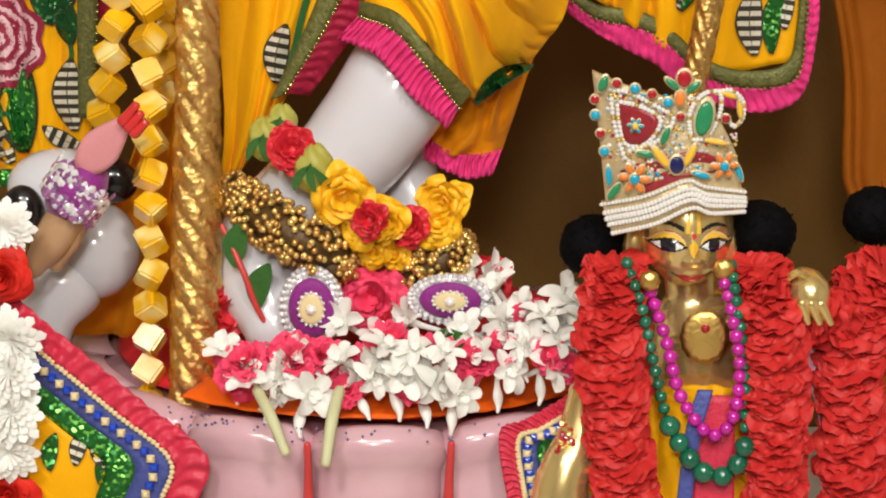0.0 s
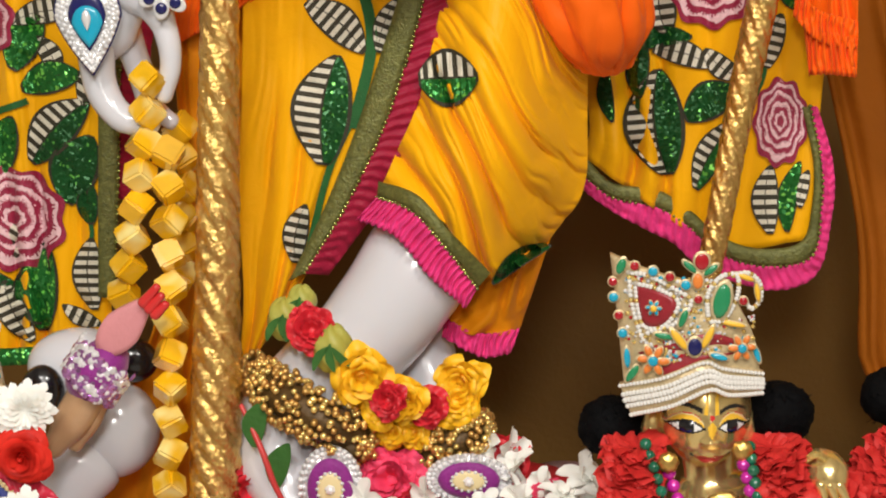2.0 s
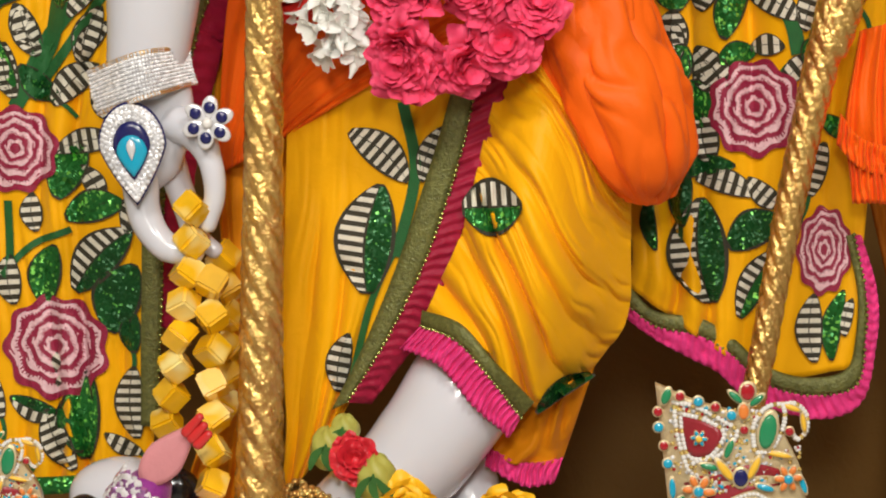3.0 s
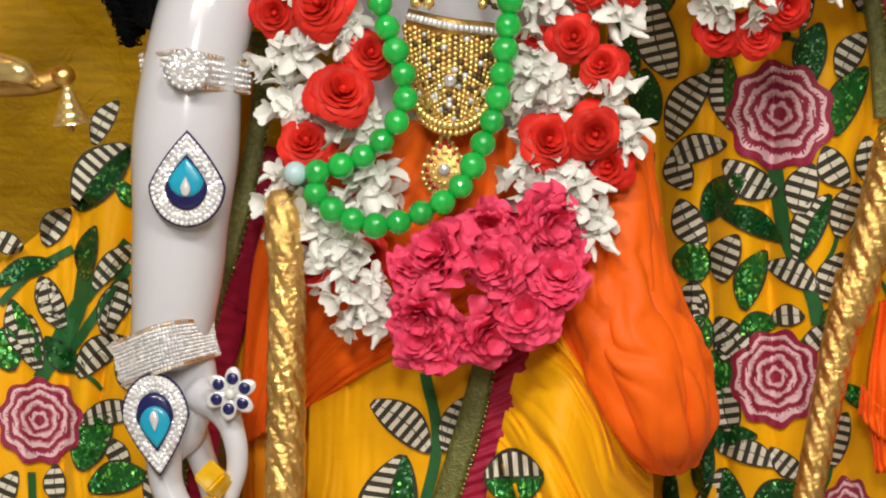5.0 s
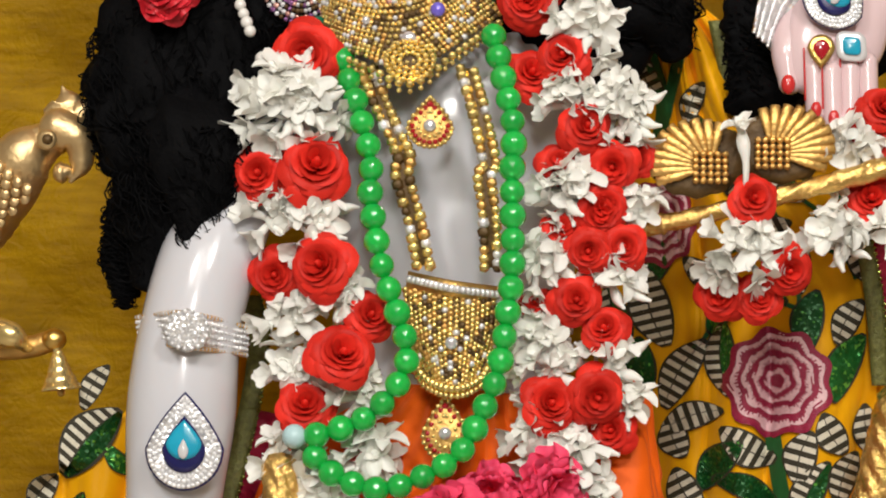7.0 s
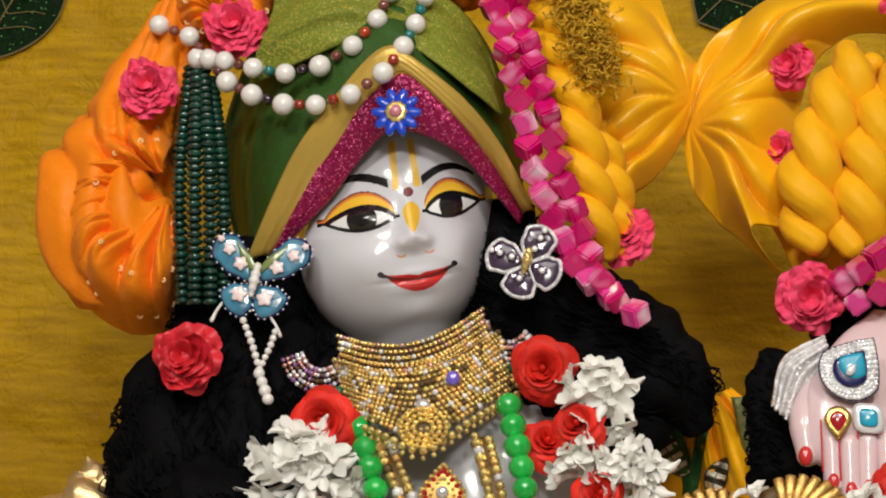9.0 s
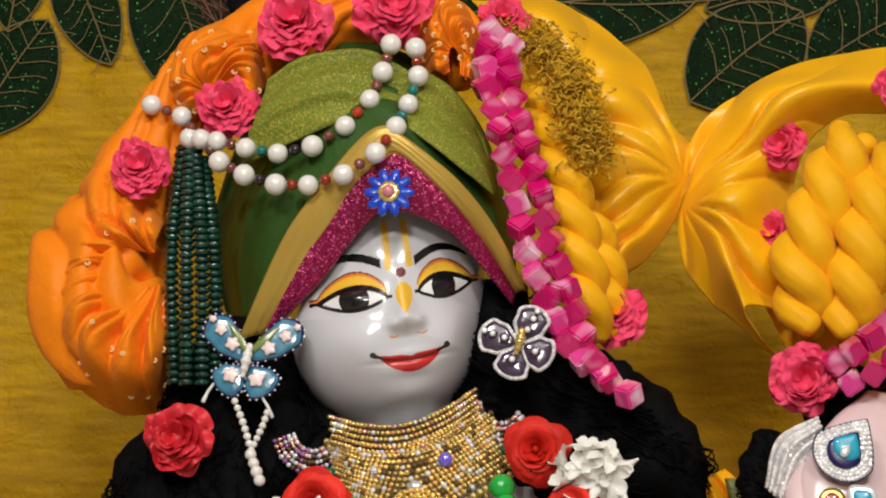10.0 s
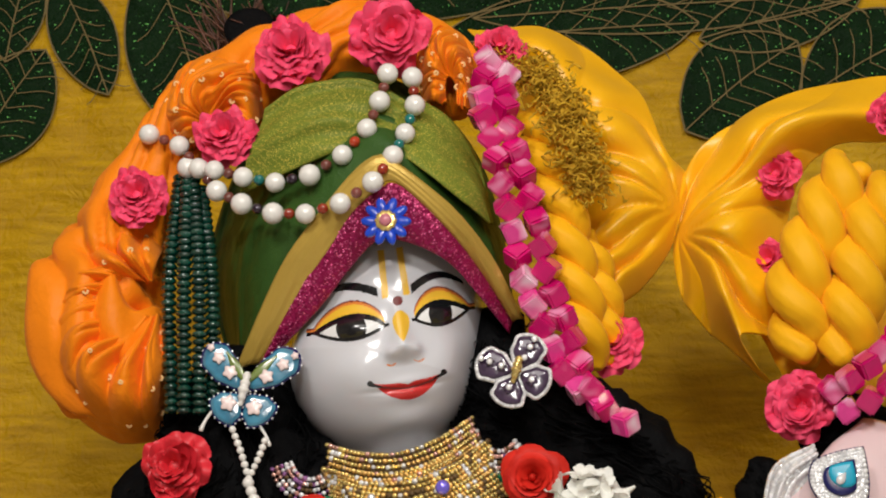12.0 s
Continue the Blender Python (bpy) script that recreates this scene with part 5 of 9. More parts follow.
def braid(parent, line, r, n, seed=0):
    """A thick rope of two cotton strands wound round each other."""
    pts = spline(line, 60)
    for k in (0, 1):
        path = []
        for i, p in enumerate(pts):
            d = (pts[min(60, i + 1)] - pts[max(0, i - 1)]).normalized()
            side = Vector((-d.z, 0, d.x))
            a = math.pi * n * i / 60 * 0.9 + math.pi * k + seed
            path.append(p + side * math.cos(a) * r * 0.62 + Vector((0, math.sin(a) * r * 0.62, 0)))
        part("strand", tube(bmesh.new(), path, [0.5 * r] + [0.8 * r] * 6 + [0.55 * r], 160, 44, lumps=lambda t, q: 1 + 0.05 * pillow(3.5 * q / math.pi + 5 * t) + 0.035 * pillow(8 * q / math.pi + 11 * t + noise.noise(Vector((math.cos(q) * 2, math.sin(q) * 2, t * 9)))) + 0.05 * noise.noise(Vector((math.cos(q), math.sin(q), t * 20)))), SATIN_BRAID, parent)


fan = thing("satin_fan", (0.0400, 0.0600, 1.9600), "yellow satin gathered into a fan behind the turban", "head-dress", "yellow fans")
part("cloth", loft(bmesh.new(), [[(-0.0540, 0.0500, 2.1020), (-0.0260, 0.0600, 2.0830), (0.0010, 0.0600, 2.0050), (0.0190, 0.0600, 1.9250), (0.0370, 0.0500, 1.8320)],
                                 [(-0.0510, 0.0400, 2.1050), (0.0150, 0.0200, 2.0770), (0.0500, 0.0100, 2.0060), (0.0580, 0.0200, 1.9400), (0.0460, 0.0300, 1.8650)],
                                 [(-0.0590, 0.0600, 2.1190), (0.0050, 0.0700, 2.1230), (0.0640, 0.0700, 2.0830), (0.0940, 0.0700, 2.0190), (0.1100, 0.0700, 2.0000), (0.1010, 0.0700, 1.9540), (0.0780, 0.0600, 1.9140), (0.0530, 0.0500, 1.8880)]],
                   170, 130, relief=gathers((0.104, 1.972), 15, 0.030, 0.07, 1.1, 1, 0.024)), SATIN, fan)
braid(fan, [(-0.0070, 0.0000, 2.0300), (0.0140, -0.0100, 1.9700), (0.0250, -0.0100, 1.9140), (0.0390, 0.0000, 1.8410)], 0.014, 7)
braid(fan, [(0.0300, 0.0100, 1.9370), (0.0460, 0.0100, 1.8940), (0.0510, 0.0200, 1.8460)], 0.012, 4)
bm = bmesh.new()
lace = spline([(-0.0110, -0.0120, 2.0650), (0.0160, -0.0300, 2.0320), (0.0310, -0.0350, 1.9960), (0.0410, -0.0280, 1.9600)], 60)
for k in range(900):
    p = lace[rng.randrange(61)] + Vector((rng.gauss(0, 0.009), rng.uniform(-0.012, 0.006), rng.gauss(0, 0.006)))
    pts = [p]
    for n_ in range(6):
        pts.append(pts[-1] + Vector((rng.uniform(-1, 1), rng.uniform(-0.7, 0.7), rng.uniform(-1, 0.8))) * 0.0034)
    tube(bm, pts, [0.0004, 0.0008, 0.0008, 0.0004], 9, 3, caps=False)
tagged(part("lace", bm, WOOL, fan, "frayed mustard lace"), kind="stuff")
fan2 = thing("satin_fan", (0.1870, 0.0600, 1.9600), "yellow satin fan with thick cotton braids behind a second head", "head-dress", "yellow fans")
part("cloth", loft(bmesh.new(), [[(0.1860, 0.0500, 1.8700), (0.1820, 0.0500, 1.9350), (0.1910, 0.0500, 1.9880), (0.2210, 0.0500, 2.0190), (0.2710, 0.0500, 2.0270)],
                                 [(0.1480, 0.0100, 1.8640), (0.1320, 0.0100, 1.9240), (0.1450, 0.0100, 1.9750), (0.1950, 0.0100, 2.0270), (0.2780, 0.0200, 2.0390)],
                                 [(0.1800, 0.0600, 1.8280), (0.1450, 0.0600, 1.8640), (0.1090, 0.0700, 1.9010), (0.0990, 0.0700, 1.9500), (0.1100, 0.0700, 2.0060), (0.1500, 0.0700, 2.0460), (0.2010, 0.0700, 2.0730), (0.2570, 0.0700, 2.0800), (0.2990, 0.0700, 2.0740)]],
                   170, 130, relief=gathers((0.103, 1.955), 15, 0.030, 0.07, 1.1, 5, 0.026)), SATIN, fan2)
part("lining", loft(bmesh.new(), [[(0.1570, 0.0600, 1.8900), (0.1860, 0.0600, 1.8350), (0.2020, 0.0600, 1.8300)], [(0.3130, 0.0600, 2.0040), (0.3110, 0.0600, 1.9160), (0.3080, 0.0600, 1.8310)]], 20, 20, wrinkle=0.004), SATIN_BRAID, fan2)
braid(fan2, [(0.2280, 0.0200, 1.9950), (0.2060, 0.0100, 1.9450), (0.1890, 0.0100, 1.8940), (0.1950, 0.0200, 1.8500)], 0.0165, 5)
braid(fan2, [(0.2600, 0.0200, 1.9780), (0.2400, 0.0100, 1.9360), (0.2290, 0.0100, 1.8900), (0.2210, 0.0200, 1.8460)], 0.0165, 5)

# dark sequinned leaves and stitched veins on the curtain
LEAF_DARK = mat("dark_sequin_leaf", (0.005, 0.018, 0.005), 0.5, spec=0.06, var=0.6, scale=60, sparkle=(800, 0.06, (0.16, 0.5, 0.12), 0.9))
VEIN = mat("bronze_vein_thread", (0.16, 0.12, 0.05), 0.7, spec=0.1, var=0.3, scale=100, bump=0.4)
bm = curtain_sheet()
CURTAIN = tree_of(bm)
bm.free()


def curtain_leaf(c, length, width, ang):
    c = Vector(c)
    ca, sa = math.cos(radians(ang)), math.sin(radians(ang))
    pt = lambda x, y: c + Vector((x * ca - y * sa, 0, x * sa + y * ca))
    bm = bmesh.new()
    plate(bm, [pt(length * (k / 40 - 0.5), width / 2 * math.sin(math.pi * k / 40) ** 0.7) for k in range(41)] + [pt(length * (0.5 - k / 40), -width / 2 * math.sin(math.pi * k / 40) ** 0.7) for k in range(1, 40)], c, 0.0, 0.0, rings=8)
    bmesh.ops.remove_doubles(bm, verts=bm.verts, dist=1e-5)
    drape(bm, CURTAIN, 0.004)
    lf = part("sequin_leaf", bm, LEAF_DARK, backdrop)
    edge = [pt(length * (k / 12 - 0.5), width / 2 * math.sin(math.pi * k / 12) ** 0.7) for k in range(13)]
    stitched_stem(edge, 0.0016, CURTAIN, lf, "stitched_edge", VEIN, 40, 0.0065)
    stitched_stem([pt(length * (k / 12 - 0.5), -width / 2 * math.sin(math.pi * k / 12) ** 0.7) for k in range(13)], 0.0016, CURTAIN, lf, "stitched_edge", VEIN, 40, 0.0065)
    stitched_stem([pt(-length / 2, 0), pt(0, width * 0.04), pt(length / 2, 0)], 0.0014, CURTAIN, lf, "vein", VEIN, 20, 0.0065)
    for k in range(-2, 4):
        x = k * length / 8
        for s in (-1, 1):
            stitched_stem([pt(x, 0), pt(x + length * 0.1, s * width * 0.22), pt(x + length * 0.13, s * width * 0.36)], 0.0009, CURTAIN, lf, "vein", VEIN, 10, 0.0065)


for c, ln, wd, an in (((-0.5100, 0.3900, 2.1730), 0.13, 0.085, 60), ((-0.4440, 0.3900, 2.2440), 0.13, 0.06, -65), ((-0.3510, 0.3900, 2.2260), 0.2, 0.10, -70), ((-0.0020, 0.3900, 2.2390), 0.24, 0.09, 5),
                      ((0.1550, 0.3900, 2.1890), 0.13, 0.10, 40), ((0.2690, 0.3900, 2.2100), 0.14, 0.10, 30), ((0.1900, 0.3900, 2.2530), 0.15, 0.06, 15), ((0.0890, 0.3900, 2.2650), 0.35, 0.05, 3), ((-0.5060, 0.3900, 2.2670), 0.1, 0.05, 80), ((-0.1570, 0.3900, 2.2960), 0.4, 0.09, 4)):
    curtain_leaf(c, ln, wd, an)
pf = thing("peacock_feather", (-0.2370, 0.0500, 2.1130), "brown peacock feather behind the turban roll", "feather")
BARB = mat("feather_barb", (0.09, 0.03, 0.015), 0.5, var=0.5, scale=150, bump=0.4, island=0.4)
bm = bmesh.new()
for k in range(150):
    a = rng.uniform(-1.3, 1.3)
    o = Vector((-0.2330, 0.0600, 2.0980)) + Vector((rng.uniform(-0.02, 0.05), rng.uniform(-0.01, 0.01), rng.uniform(-0.02, 0.01)))
    e = o + Vector((math.sin(a) * 0.05, rng.uniform(-0.01, 0.01), math.cos(a) * 0.055))
    tube(bm, [o, o.lerp(e, 0.5) + Vector((0.006 * math.sin(a), 0, 0.006)), e], [0.001, 0.0009, 0.0004], 5, 4, caps=False)
part("barb_tuft", bm, BARB, pf)
part("eye", plate(bmesh.new(), round_outline((-0.2270, 0.0450, 2.1160), 0.02, 0.017), (-0.2270, 0.0450, 2.1160), 0.0005, 0.0), HAIR, pf)
part("eye_rim", plate(bmesh.new(), round_outline((-0.1930, 0.0450, 2.1350), 0.024, 0.012), (-0.1930, 0.0450, 2.1350), 0.0005, 0.0), LEAF_DARK, pf)


# ---- hair ----
def hair_mass(name, label, paths, strands, seed):
    r = random.Random(seed)
    t = thing(name, paths[0][0][0], label, "hair")
    bm = bmesh.new()
    for line, rad in paths:
        tube(bm, line, rad, 50, 26, squash=0.6, lumps=lambda q, a: 1 + 0.3 * noise.noise(Vector((math.cos(a) * 2.5, math.sin(a) * 2.5, q * 16 + seed))))
    part("hair_body", bm, HAIR, t)
    bm = bmesh.new()
    for k in range(strands):
        line, rad = paths[k % len(paths)]
        s0 = r.uniform(0, 0.8)
        s1 = min(1.0, s0 + r.uniform(0.15, 0.4))
        full = spline(line, 40)
        a0 = r.uniform(0, 6.28)
        pts = []
        n = 14
        ph, cr = r.uniform(0, 6.28), r.uniform(0.002, 0.006)
        for i in range(n + 1):
            s = s0 + (s1 - s0) * i / n
            c = full[min(40, int(s * 40))]
            q = ramp(rad, s) * (1.0 + 0.10 * math.sin(i))
            pts.append(c + Vector((math.cos(a0) * q, -abs(math.sin(a0)) * q * 0.62, 0)) + Vector((math.cos(ph + i * 1.4), math.sin(ph + i * 1.4), 0.5 * math.sin(i * 1.4))) * cr)
        tube(bm, pts, [0.0007, 0.0008, 0.0004], 24, 3, caps=False)
    tagged(part("loose_hair", bm, HAIR, t, "loose curly black locks"), kind="stuff")
    return t


hair_mass("hair", "long curly black hair hanging over the shoulder", [
    ([(-0.2150, 0.0000, 1.8400), (-0.2190, 0.0000, 1.7650), (-0.2520, -0.0100, 1.7250), (-0.2590, -0.0200, 1.6590), (-0.2460, -0.0300, 1.6530), (-0.2490, -0.0300, 1.5900), (-0.2590, -0.0300, 1.5470)], [0.03, 0.05, 0.045, 0.045, 0.042, 0.034, 0.012]),
    ([(-0.1860, 0.0000, 1.7780), (-0.2120, 0.0000, 1.7030), (-0.2250, -0.0200, 1.6270), (-0.2180, -0.0450, 1.6520), (-0.2230, -0.0600, 1.5690)], [0.04, 0.05, 0.05, 0.04, 0.008]),
    ([(-0.2560, 0.0100, 1.7290), (-0.2790, 0.0100, 1.6880), (-0.2780, 0.0000, 1.6800), (-0.2880, 0.0000, 1.6280)], [0.02, 0.03, 0.024, 0.01]),
    ([(-0.2720, 0.0000, 1.6040), (-0.2760, -0.0100, 1.5680), (-0.2770, -0.0100, 1.5320)], [0.02, 0.015, 0.004])], 800, 3)
hair_mass("hair", "black hair sweeping over the other shoulder", [
    ([(-0.0270, 0.0100, 1.8770), (-0.0250, 0.0100, 1.8390), (0.0080, 0.0100, 1.7980), (0.0530, 0.0200, 1.7790), (0.0930, 0.0200, 1.7510), (0.1120, 0.0300, 1.7200)], [0.02, 0.035, 0.04, 0.042, 0.035, 0.012]),
    ([(0.0400, 0.0200, 1.8080), (0.0670, 0.0200, 1.8060)], [0.012, 0.008]),
    ([(-0.0250, 0.0200, 1.8000), (0.0000, 0.0200, 1.7660), (0.0770, 0.0400, 1.7210)], [0.03, 0.04, 0.035])], 420, 5)
hair_mass("hair", "black hair close round the marble neck", [
    ([(-0.1850, 0.0300, 1.8310), (-0.1710, 0.0200, 1.7860), (-0.1540, 0.0000, 1.7450), (-0.1590, 0.0000, 1.7200)], [0.02, 0.03, 0.03, 0.02]), ([(-0.0350, 0.0300, 1.8530), (-0.0340, 0.0200, 1.8080), (-0.0270, 0.0000, 1.7660)], [0.02, 0.03, 0.02])], 80, 8)
hair_mass("hair", "black hair of a second statue beside a raised hand", [
    ([(0.2180, 0.0500, 1.8110), (0.2430, 0.0500, 1.7740), (0.2750, 0.0500, 1.7420)], [0.03, 0.05, 0.05]), ([(0.1700, 0.0500, 1.7740), (0.1620, 0.0500, 1.7490), (0.1780, 0.0400, 1.6860)], [0.015, 0.02, 0.03])], 60, 6)

# ---- chest: garlands, necklaces and jewels ----
garland = thing("garland", (-0.1580, -0.0600, 1.6580), "garland of red roses and white tuberoses with pink posy", "garland")
for p, r in (((-0.1470, -0.0500, 1.7070), 0.028), ((-0.1780, -0.0600, 1.6230), 0.024), ((-0.1400, -0.0650, 1.6260), 0.030), ((-0.1670, -0.0500, 1.5540), 0.022), ((-0.1310, -0.0700, 1.5590), 0.027),
             ((-0.1020, -0.0600, 1.5250), 0.021), ((-0.1200, -0.0700, 1.4970), 0.027), ((-0.1450, -0.0550, 1.4630), 0.024), ((-0.1040, -0.0450, 1.4410), 0.018), ((-0.1420, -0.0400, 1.3770), 0.026), ((-0.0980, -0.0400, 1.3860), 0.017),
             ((0.0050, -0.0400, 1.7480), 0.027), ((0.0310, -0.0500, 1.7050), 0.023), ((0.0060, -0.0400, 1.6940), 0.021), ((0.0440, -0.0600, 1.6560), 0.022), ((0.0270, -0.0550, 1.6300), 0.019), ((0.0640, -0.0600, 1.6300), 0.021), ((0.0570, -0.0600, 1.6030), 0.021),
             ((0.0540, -0.0600, 1.5980), 0.021), ((0.0280, -0.0550, 1.5860), 0.018), ((0.0470, -0.0650, 1.5720), 0.019), ((0.0710, -0.0600, 1.5750), 0.019), ((0.0120, -0.0500, 1.5360), 0.014), ((0.0390, -0.0650, 1.5380), 0.021), ((0.0590, -0.0600, 1.5170), 0.020),
             ((0.0200, -0.0600, 1.4670), 0.024), ((0.0530, -0.0650, 1.4740), 0.024), ((0.0650, -0.0500, 1.4500), 0.019), ((0.0800, -0.0450, 1.6370), 0.018)):
    bloom(p, r, garland, ROSES, "rose")
for p, r, n in (((-0.1540, -0.0600, 1.6680), 0.034, 16), ((-0.1580, -0.0600, 1.6700), 0.034, 14), ((-0.1680, -0.0550, 1.5990), 0.02, 9), ((-0.1400, -0.0600, 1.5910), 0.024, 11), ((-0.1220, -0.0600, 1.5370), 0.018, 7), ((-0.1570, -0.0500, 1.5230), 0.016, 6),
                ((-0.1530, -0.0500, 1.4870), 0.018, 7), ((-0.1090, -0.0550, 1.4730), 0.02, 8), ((-0.1010, -0.0550, 1.4330), 0.018, 7), ((-0.1570, -0.0500, 1.4250), 0.02, 9), ((-0.1400, -0.0550, 1.4080), 0.026, 11), ((-0.1220, -0.0550, 1.3840), 0.018, 8), ((-0.1060, -0.0600, 1.3600), 0.02, 8), ((-0.0970, -0.0500, 1.3430), 0.014, 5), ((-0.1000, -0.0450, 1.4210), 0.016, 6),
                ((0.0450, -0.0500, 1.7270), 0.024, 11), ((0.0340, -0.0550, 1.6730), 0.016, 7), ((0.0710, -0.0550, 1.6690), 0.024, 11), ((0.0350, -0.0550, 1.6090), 0.017, 8), ((0.0690, -0.0550, 1.6650), 0.02, 8), ((0.0350, -0.0600, 1.6130), 0.019, 8), ((0.0780, -0.0500, 1.6000), 0.013, 5), ((0.0190, -0.0600, 1.5630), 0.017, 8), ((0.0660, -0.0550, 1.5530), 0.018, 7),
                ((0.0160, -0.0550, 1.5110), 0.018, 7), ((0.0200, -0.0550, 1.4930), 0.02, 8), ((0.0590, -0.0550, 1.4980), 0.022, 9), ((0.0730, -0.0500, 1.4670), 0.013, 5), ((0.0150, -0.0550, 1.4470), 0.02, 8), ((0.0360, -0.0600, 1.4280), 0.022, 10), ((0.0500, -0.0550, 1.4050), 0.016, 7), ((0.0310, -0.0500, 1.6870), 0.012, 4)):
    white_cluster(p, r, garland, n)
for p, r in (((-0.0570, -0.0800, 1.3330), 0.036), ((-0.0230, -0.0750, 1.3380), 0.034), ((-0.0590, -0.0900, 1.3540), 0.03), ((-0.0420, -0.0900, 1.3890), 0.038), ((-0.0660, -0.0750, 1.3780), 0.026), ((0.0190, -0.0750, 1.4160), 0.03), ((-0.0070, -0.0850, 1.3830), 0.035), ((0.0290, -0.0800, 1.3740), 0.03), ((0.0100, -0.0800, 1.3510), 0.034), ((-0.0170, -0.0600, 1.4110), 0.026), ((0.0340, -0.0600, 1.3940), 0.022)):
    bloom(p, r * rng.uniform(0.78, 0.95), garland, PINKS, "pink_rose", wild=0.9)
JADE_BALL = ball_mesh("jade_bead", JADE, 18, 10)
jade = thing("bead_necklace", (-0.0940, -0.0700, 1.4080), "long necklace of translucent green jade beads", "necklace")
string([(-0.1230, -0.0500, 1.7030), (-0.1100, -0.0650, 1.6650), (-0.1010, -0.0700, 1.6320), (-0.1010, -0.0750, 1.6090), (-0.0920, -0.0800, 1.5590), (-0.0790, -0.0800, 1.5210), (-0.0740, -0.0800, 1.5000), (-0.0820, -0.0800, 1.4770), (-0.1050, -0.0750, 1.4550), (-0.1350, -0.0750, 1.4450)], JADE_BALL, 0.0092, jade, "jade_bead", gap=1.8)
string([(-0.1360, -0.0750, 1.4300), (-0.1200, -0.0800, 1.4170), (-0.0910, -0.0850, 1.4090), (-0.0610, -0.0850, 1.4190), (-0.0380, -0.0850, 1.4340), (-0.0230, -0.0800, 1.4620), (-0.0130, -0.0800, 1.4890), (-0.0080, -0.0800, 1.5200), (-0.0040, -0.0800, 1.5610), (-0.0050, -0.0750, 1.6230), (-0.0050, -0.0700, 1.6580), (-0.0190, -0.0500, 1.7200)], JADE_BALL, 0.0092, jade, "jade_bead", gap=1.8)
piece("clasp_bead", ball_mesh("clasp_bead", mat("pale_blue_bead", (0.5, 0.72, 0.75), 0.4, coat=0.4), 14, 8), jade, facing((-0.1500, -0.0750, 1.4440), (0, -1, 0), 0, 0.0085), "pale blue clasp bead")


def gold_strip(name, label, rails, rows, cols, r, stones=(), base=GEM_BACK, studs=STUD_GOLD, bulge=0.0, category="jewel"):
    t = thing(name, rails[0][0], label, category)
    part("backing", loft(bmesh.new(), rails, cols, max(6, rows), bulge=bulge, thick=0.003), base, t)
    bm = bmesh.new()
    studded(bm, rails, rows, cols, r, lift=0.001)
    tagged(part("stone_inlay", bm, [studs, STUD_SILVER, GOLD_OLD, GEM_BACK], t), kind="stuff")
    for p, q, m in stones:
        part("stone", blob(bmesh.new(), p, (q, q * 0.6, q), nu=12, nv=8), m, t)
    return t


DIAMOND = mat("clear_stone", (0.85, 0.85, 0.9), 0.06, metal=0.6, var=0.05, bump=0, coat=1.0)
VIOLET = mat("violet_stone", (0.2, 0.15, 0.75), 0.06, metal=0.3, var=0.1, bump=0, coat=1.0)
choker = gold_strip("choker", "wide gold choker set with rows of crystals", [
    [(-0.1450, -0.0300, 1.7550), (-0.1160, -0.0550, 1.7410), (-0.0840, -0.0620, 1.7390), (-0.0540, -0.0500, 1.7520), (-0.0300, -0.0200, 1.7780)],
    [(-0.1390, -0.0300, 1.7350), (-0.1110, -0.0600, 1.7210), (-0.0780, -0.0700, 1.7180), (-0.0490, -0.0550, 1.7330), (-0.0230, -0.0200, 1.7540)],
    [(-0.1370, -0.0300, 1.7170), (-0.1060, -0.0650, 1.7040), (-0.0750, -0.0750, 1.6930), (-0.0460, -0.0600, 1.7130), (-0.0160, -0.0200, 1.7400)]], 10, 40, 0.0024,
    (((-0.0760, -0.0750, 1.7140), 0.0055, DIAMOND), ((-0.0570, -0.0650, 1.7360), 0.0052, VIOLET), ((-0.1060, -0.0660, 1.7280), 0.003, DIAMOND)))
bm = bmesh.new()
studded(bm, [[(-0.1390, -0.0400, 1.7570), (-0.1120, -0.0580, 1.7470), (-0.0840, -0.0630, 1.7450), (-0.0580, -0.0500, 1.7590), (-0.0420, -0.0200, 1.7800)], [(-0.1390, -0.0400, 1.7520), (-0.1120, -0.0580, 1.7420), (-0.0840, -0.0630, 1.7400), (-0.0580, -0.0500, 1.7540), (-0.0370, -0.0200, 1.7760)]], 1, 40, 0.0018)
part("top_band", bm, GOLD_OLD, choker)
LOW = [(-0.1400, -0.0350, 1.7530), (-0.1130, -0.0540, 1.7430), (-0.0850, -0.0600, 1.7420), (-0.0590, -0.0480, 1.7550), (-0.0390, -0.0180, 1.7770)]
HIGH = [(x - 0.003, y + 0.006, z + 0.019) for x, y, z in LOW]
part("collar", loft(bmesh.new(), [HIGH, LOW], 40, 8, bulge=0.002, thick=0.003), GEM_BACK, choker)
bm = bmesh.new()
studded(bm, [[(x, y - 0.003, z) for x, y, z in HIGH], [(x, y - 0.003, z) for x, y, z in LOW]], 4, 38, 0.0021, lift=0.001)
tagged(part("collar_inlay", bm, [STUD_GOLD, STUD_SILVER, GOLD_OLD, PINK_GOLD], choker), kind="stuff")
bm = bmesh.new()
for p in spline([(-0.1380, -0.0350, 1.7120), (-0.1050, -0.0680, 1.6960), (-0.0740, -0.0780, 1.6830), (-0.0450, -0.0630, 1.7060), (-0.0160, -0.0200, 1.7340)], 24):
    stud(bm, p, 0.0032)
    stud(bm, p + Vector((0, 0.001, -0.005)), 0.002)
part("scalloped_edge", bm, STUD_GOLD, choker)
part("centre_drop", plate(bmesh.new(), round_outline((-0.0750, -0.0730, 1.7000), 0.017, 0.014, wave=0.08, waves=9), (-0.0750, -0.0730, 1.7000), 0.002, 0.001), GEM_BACK, choker)
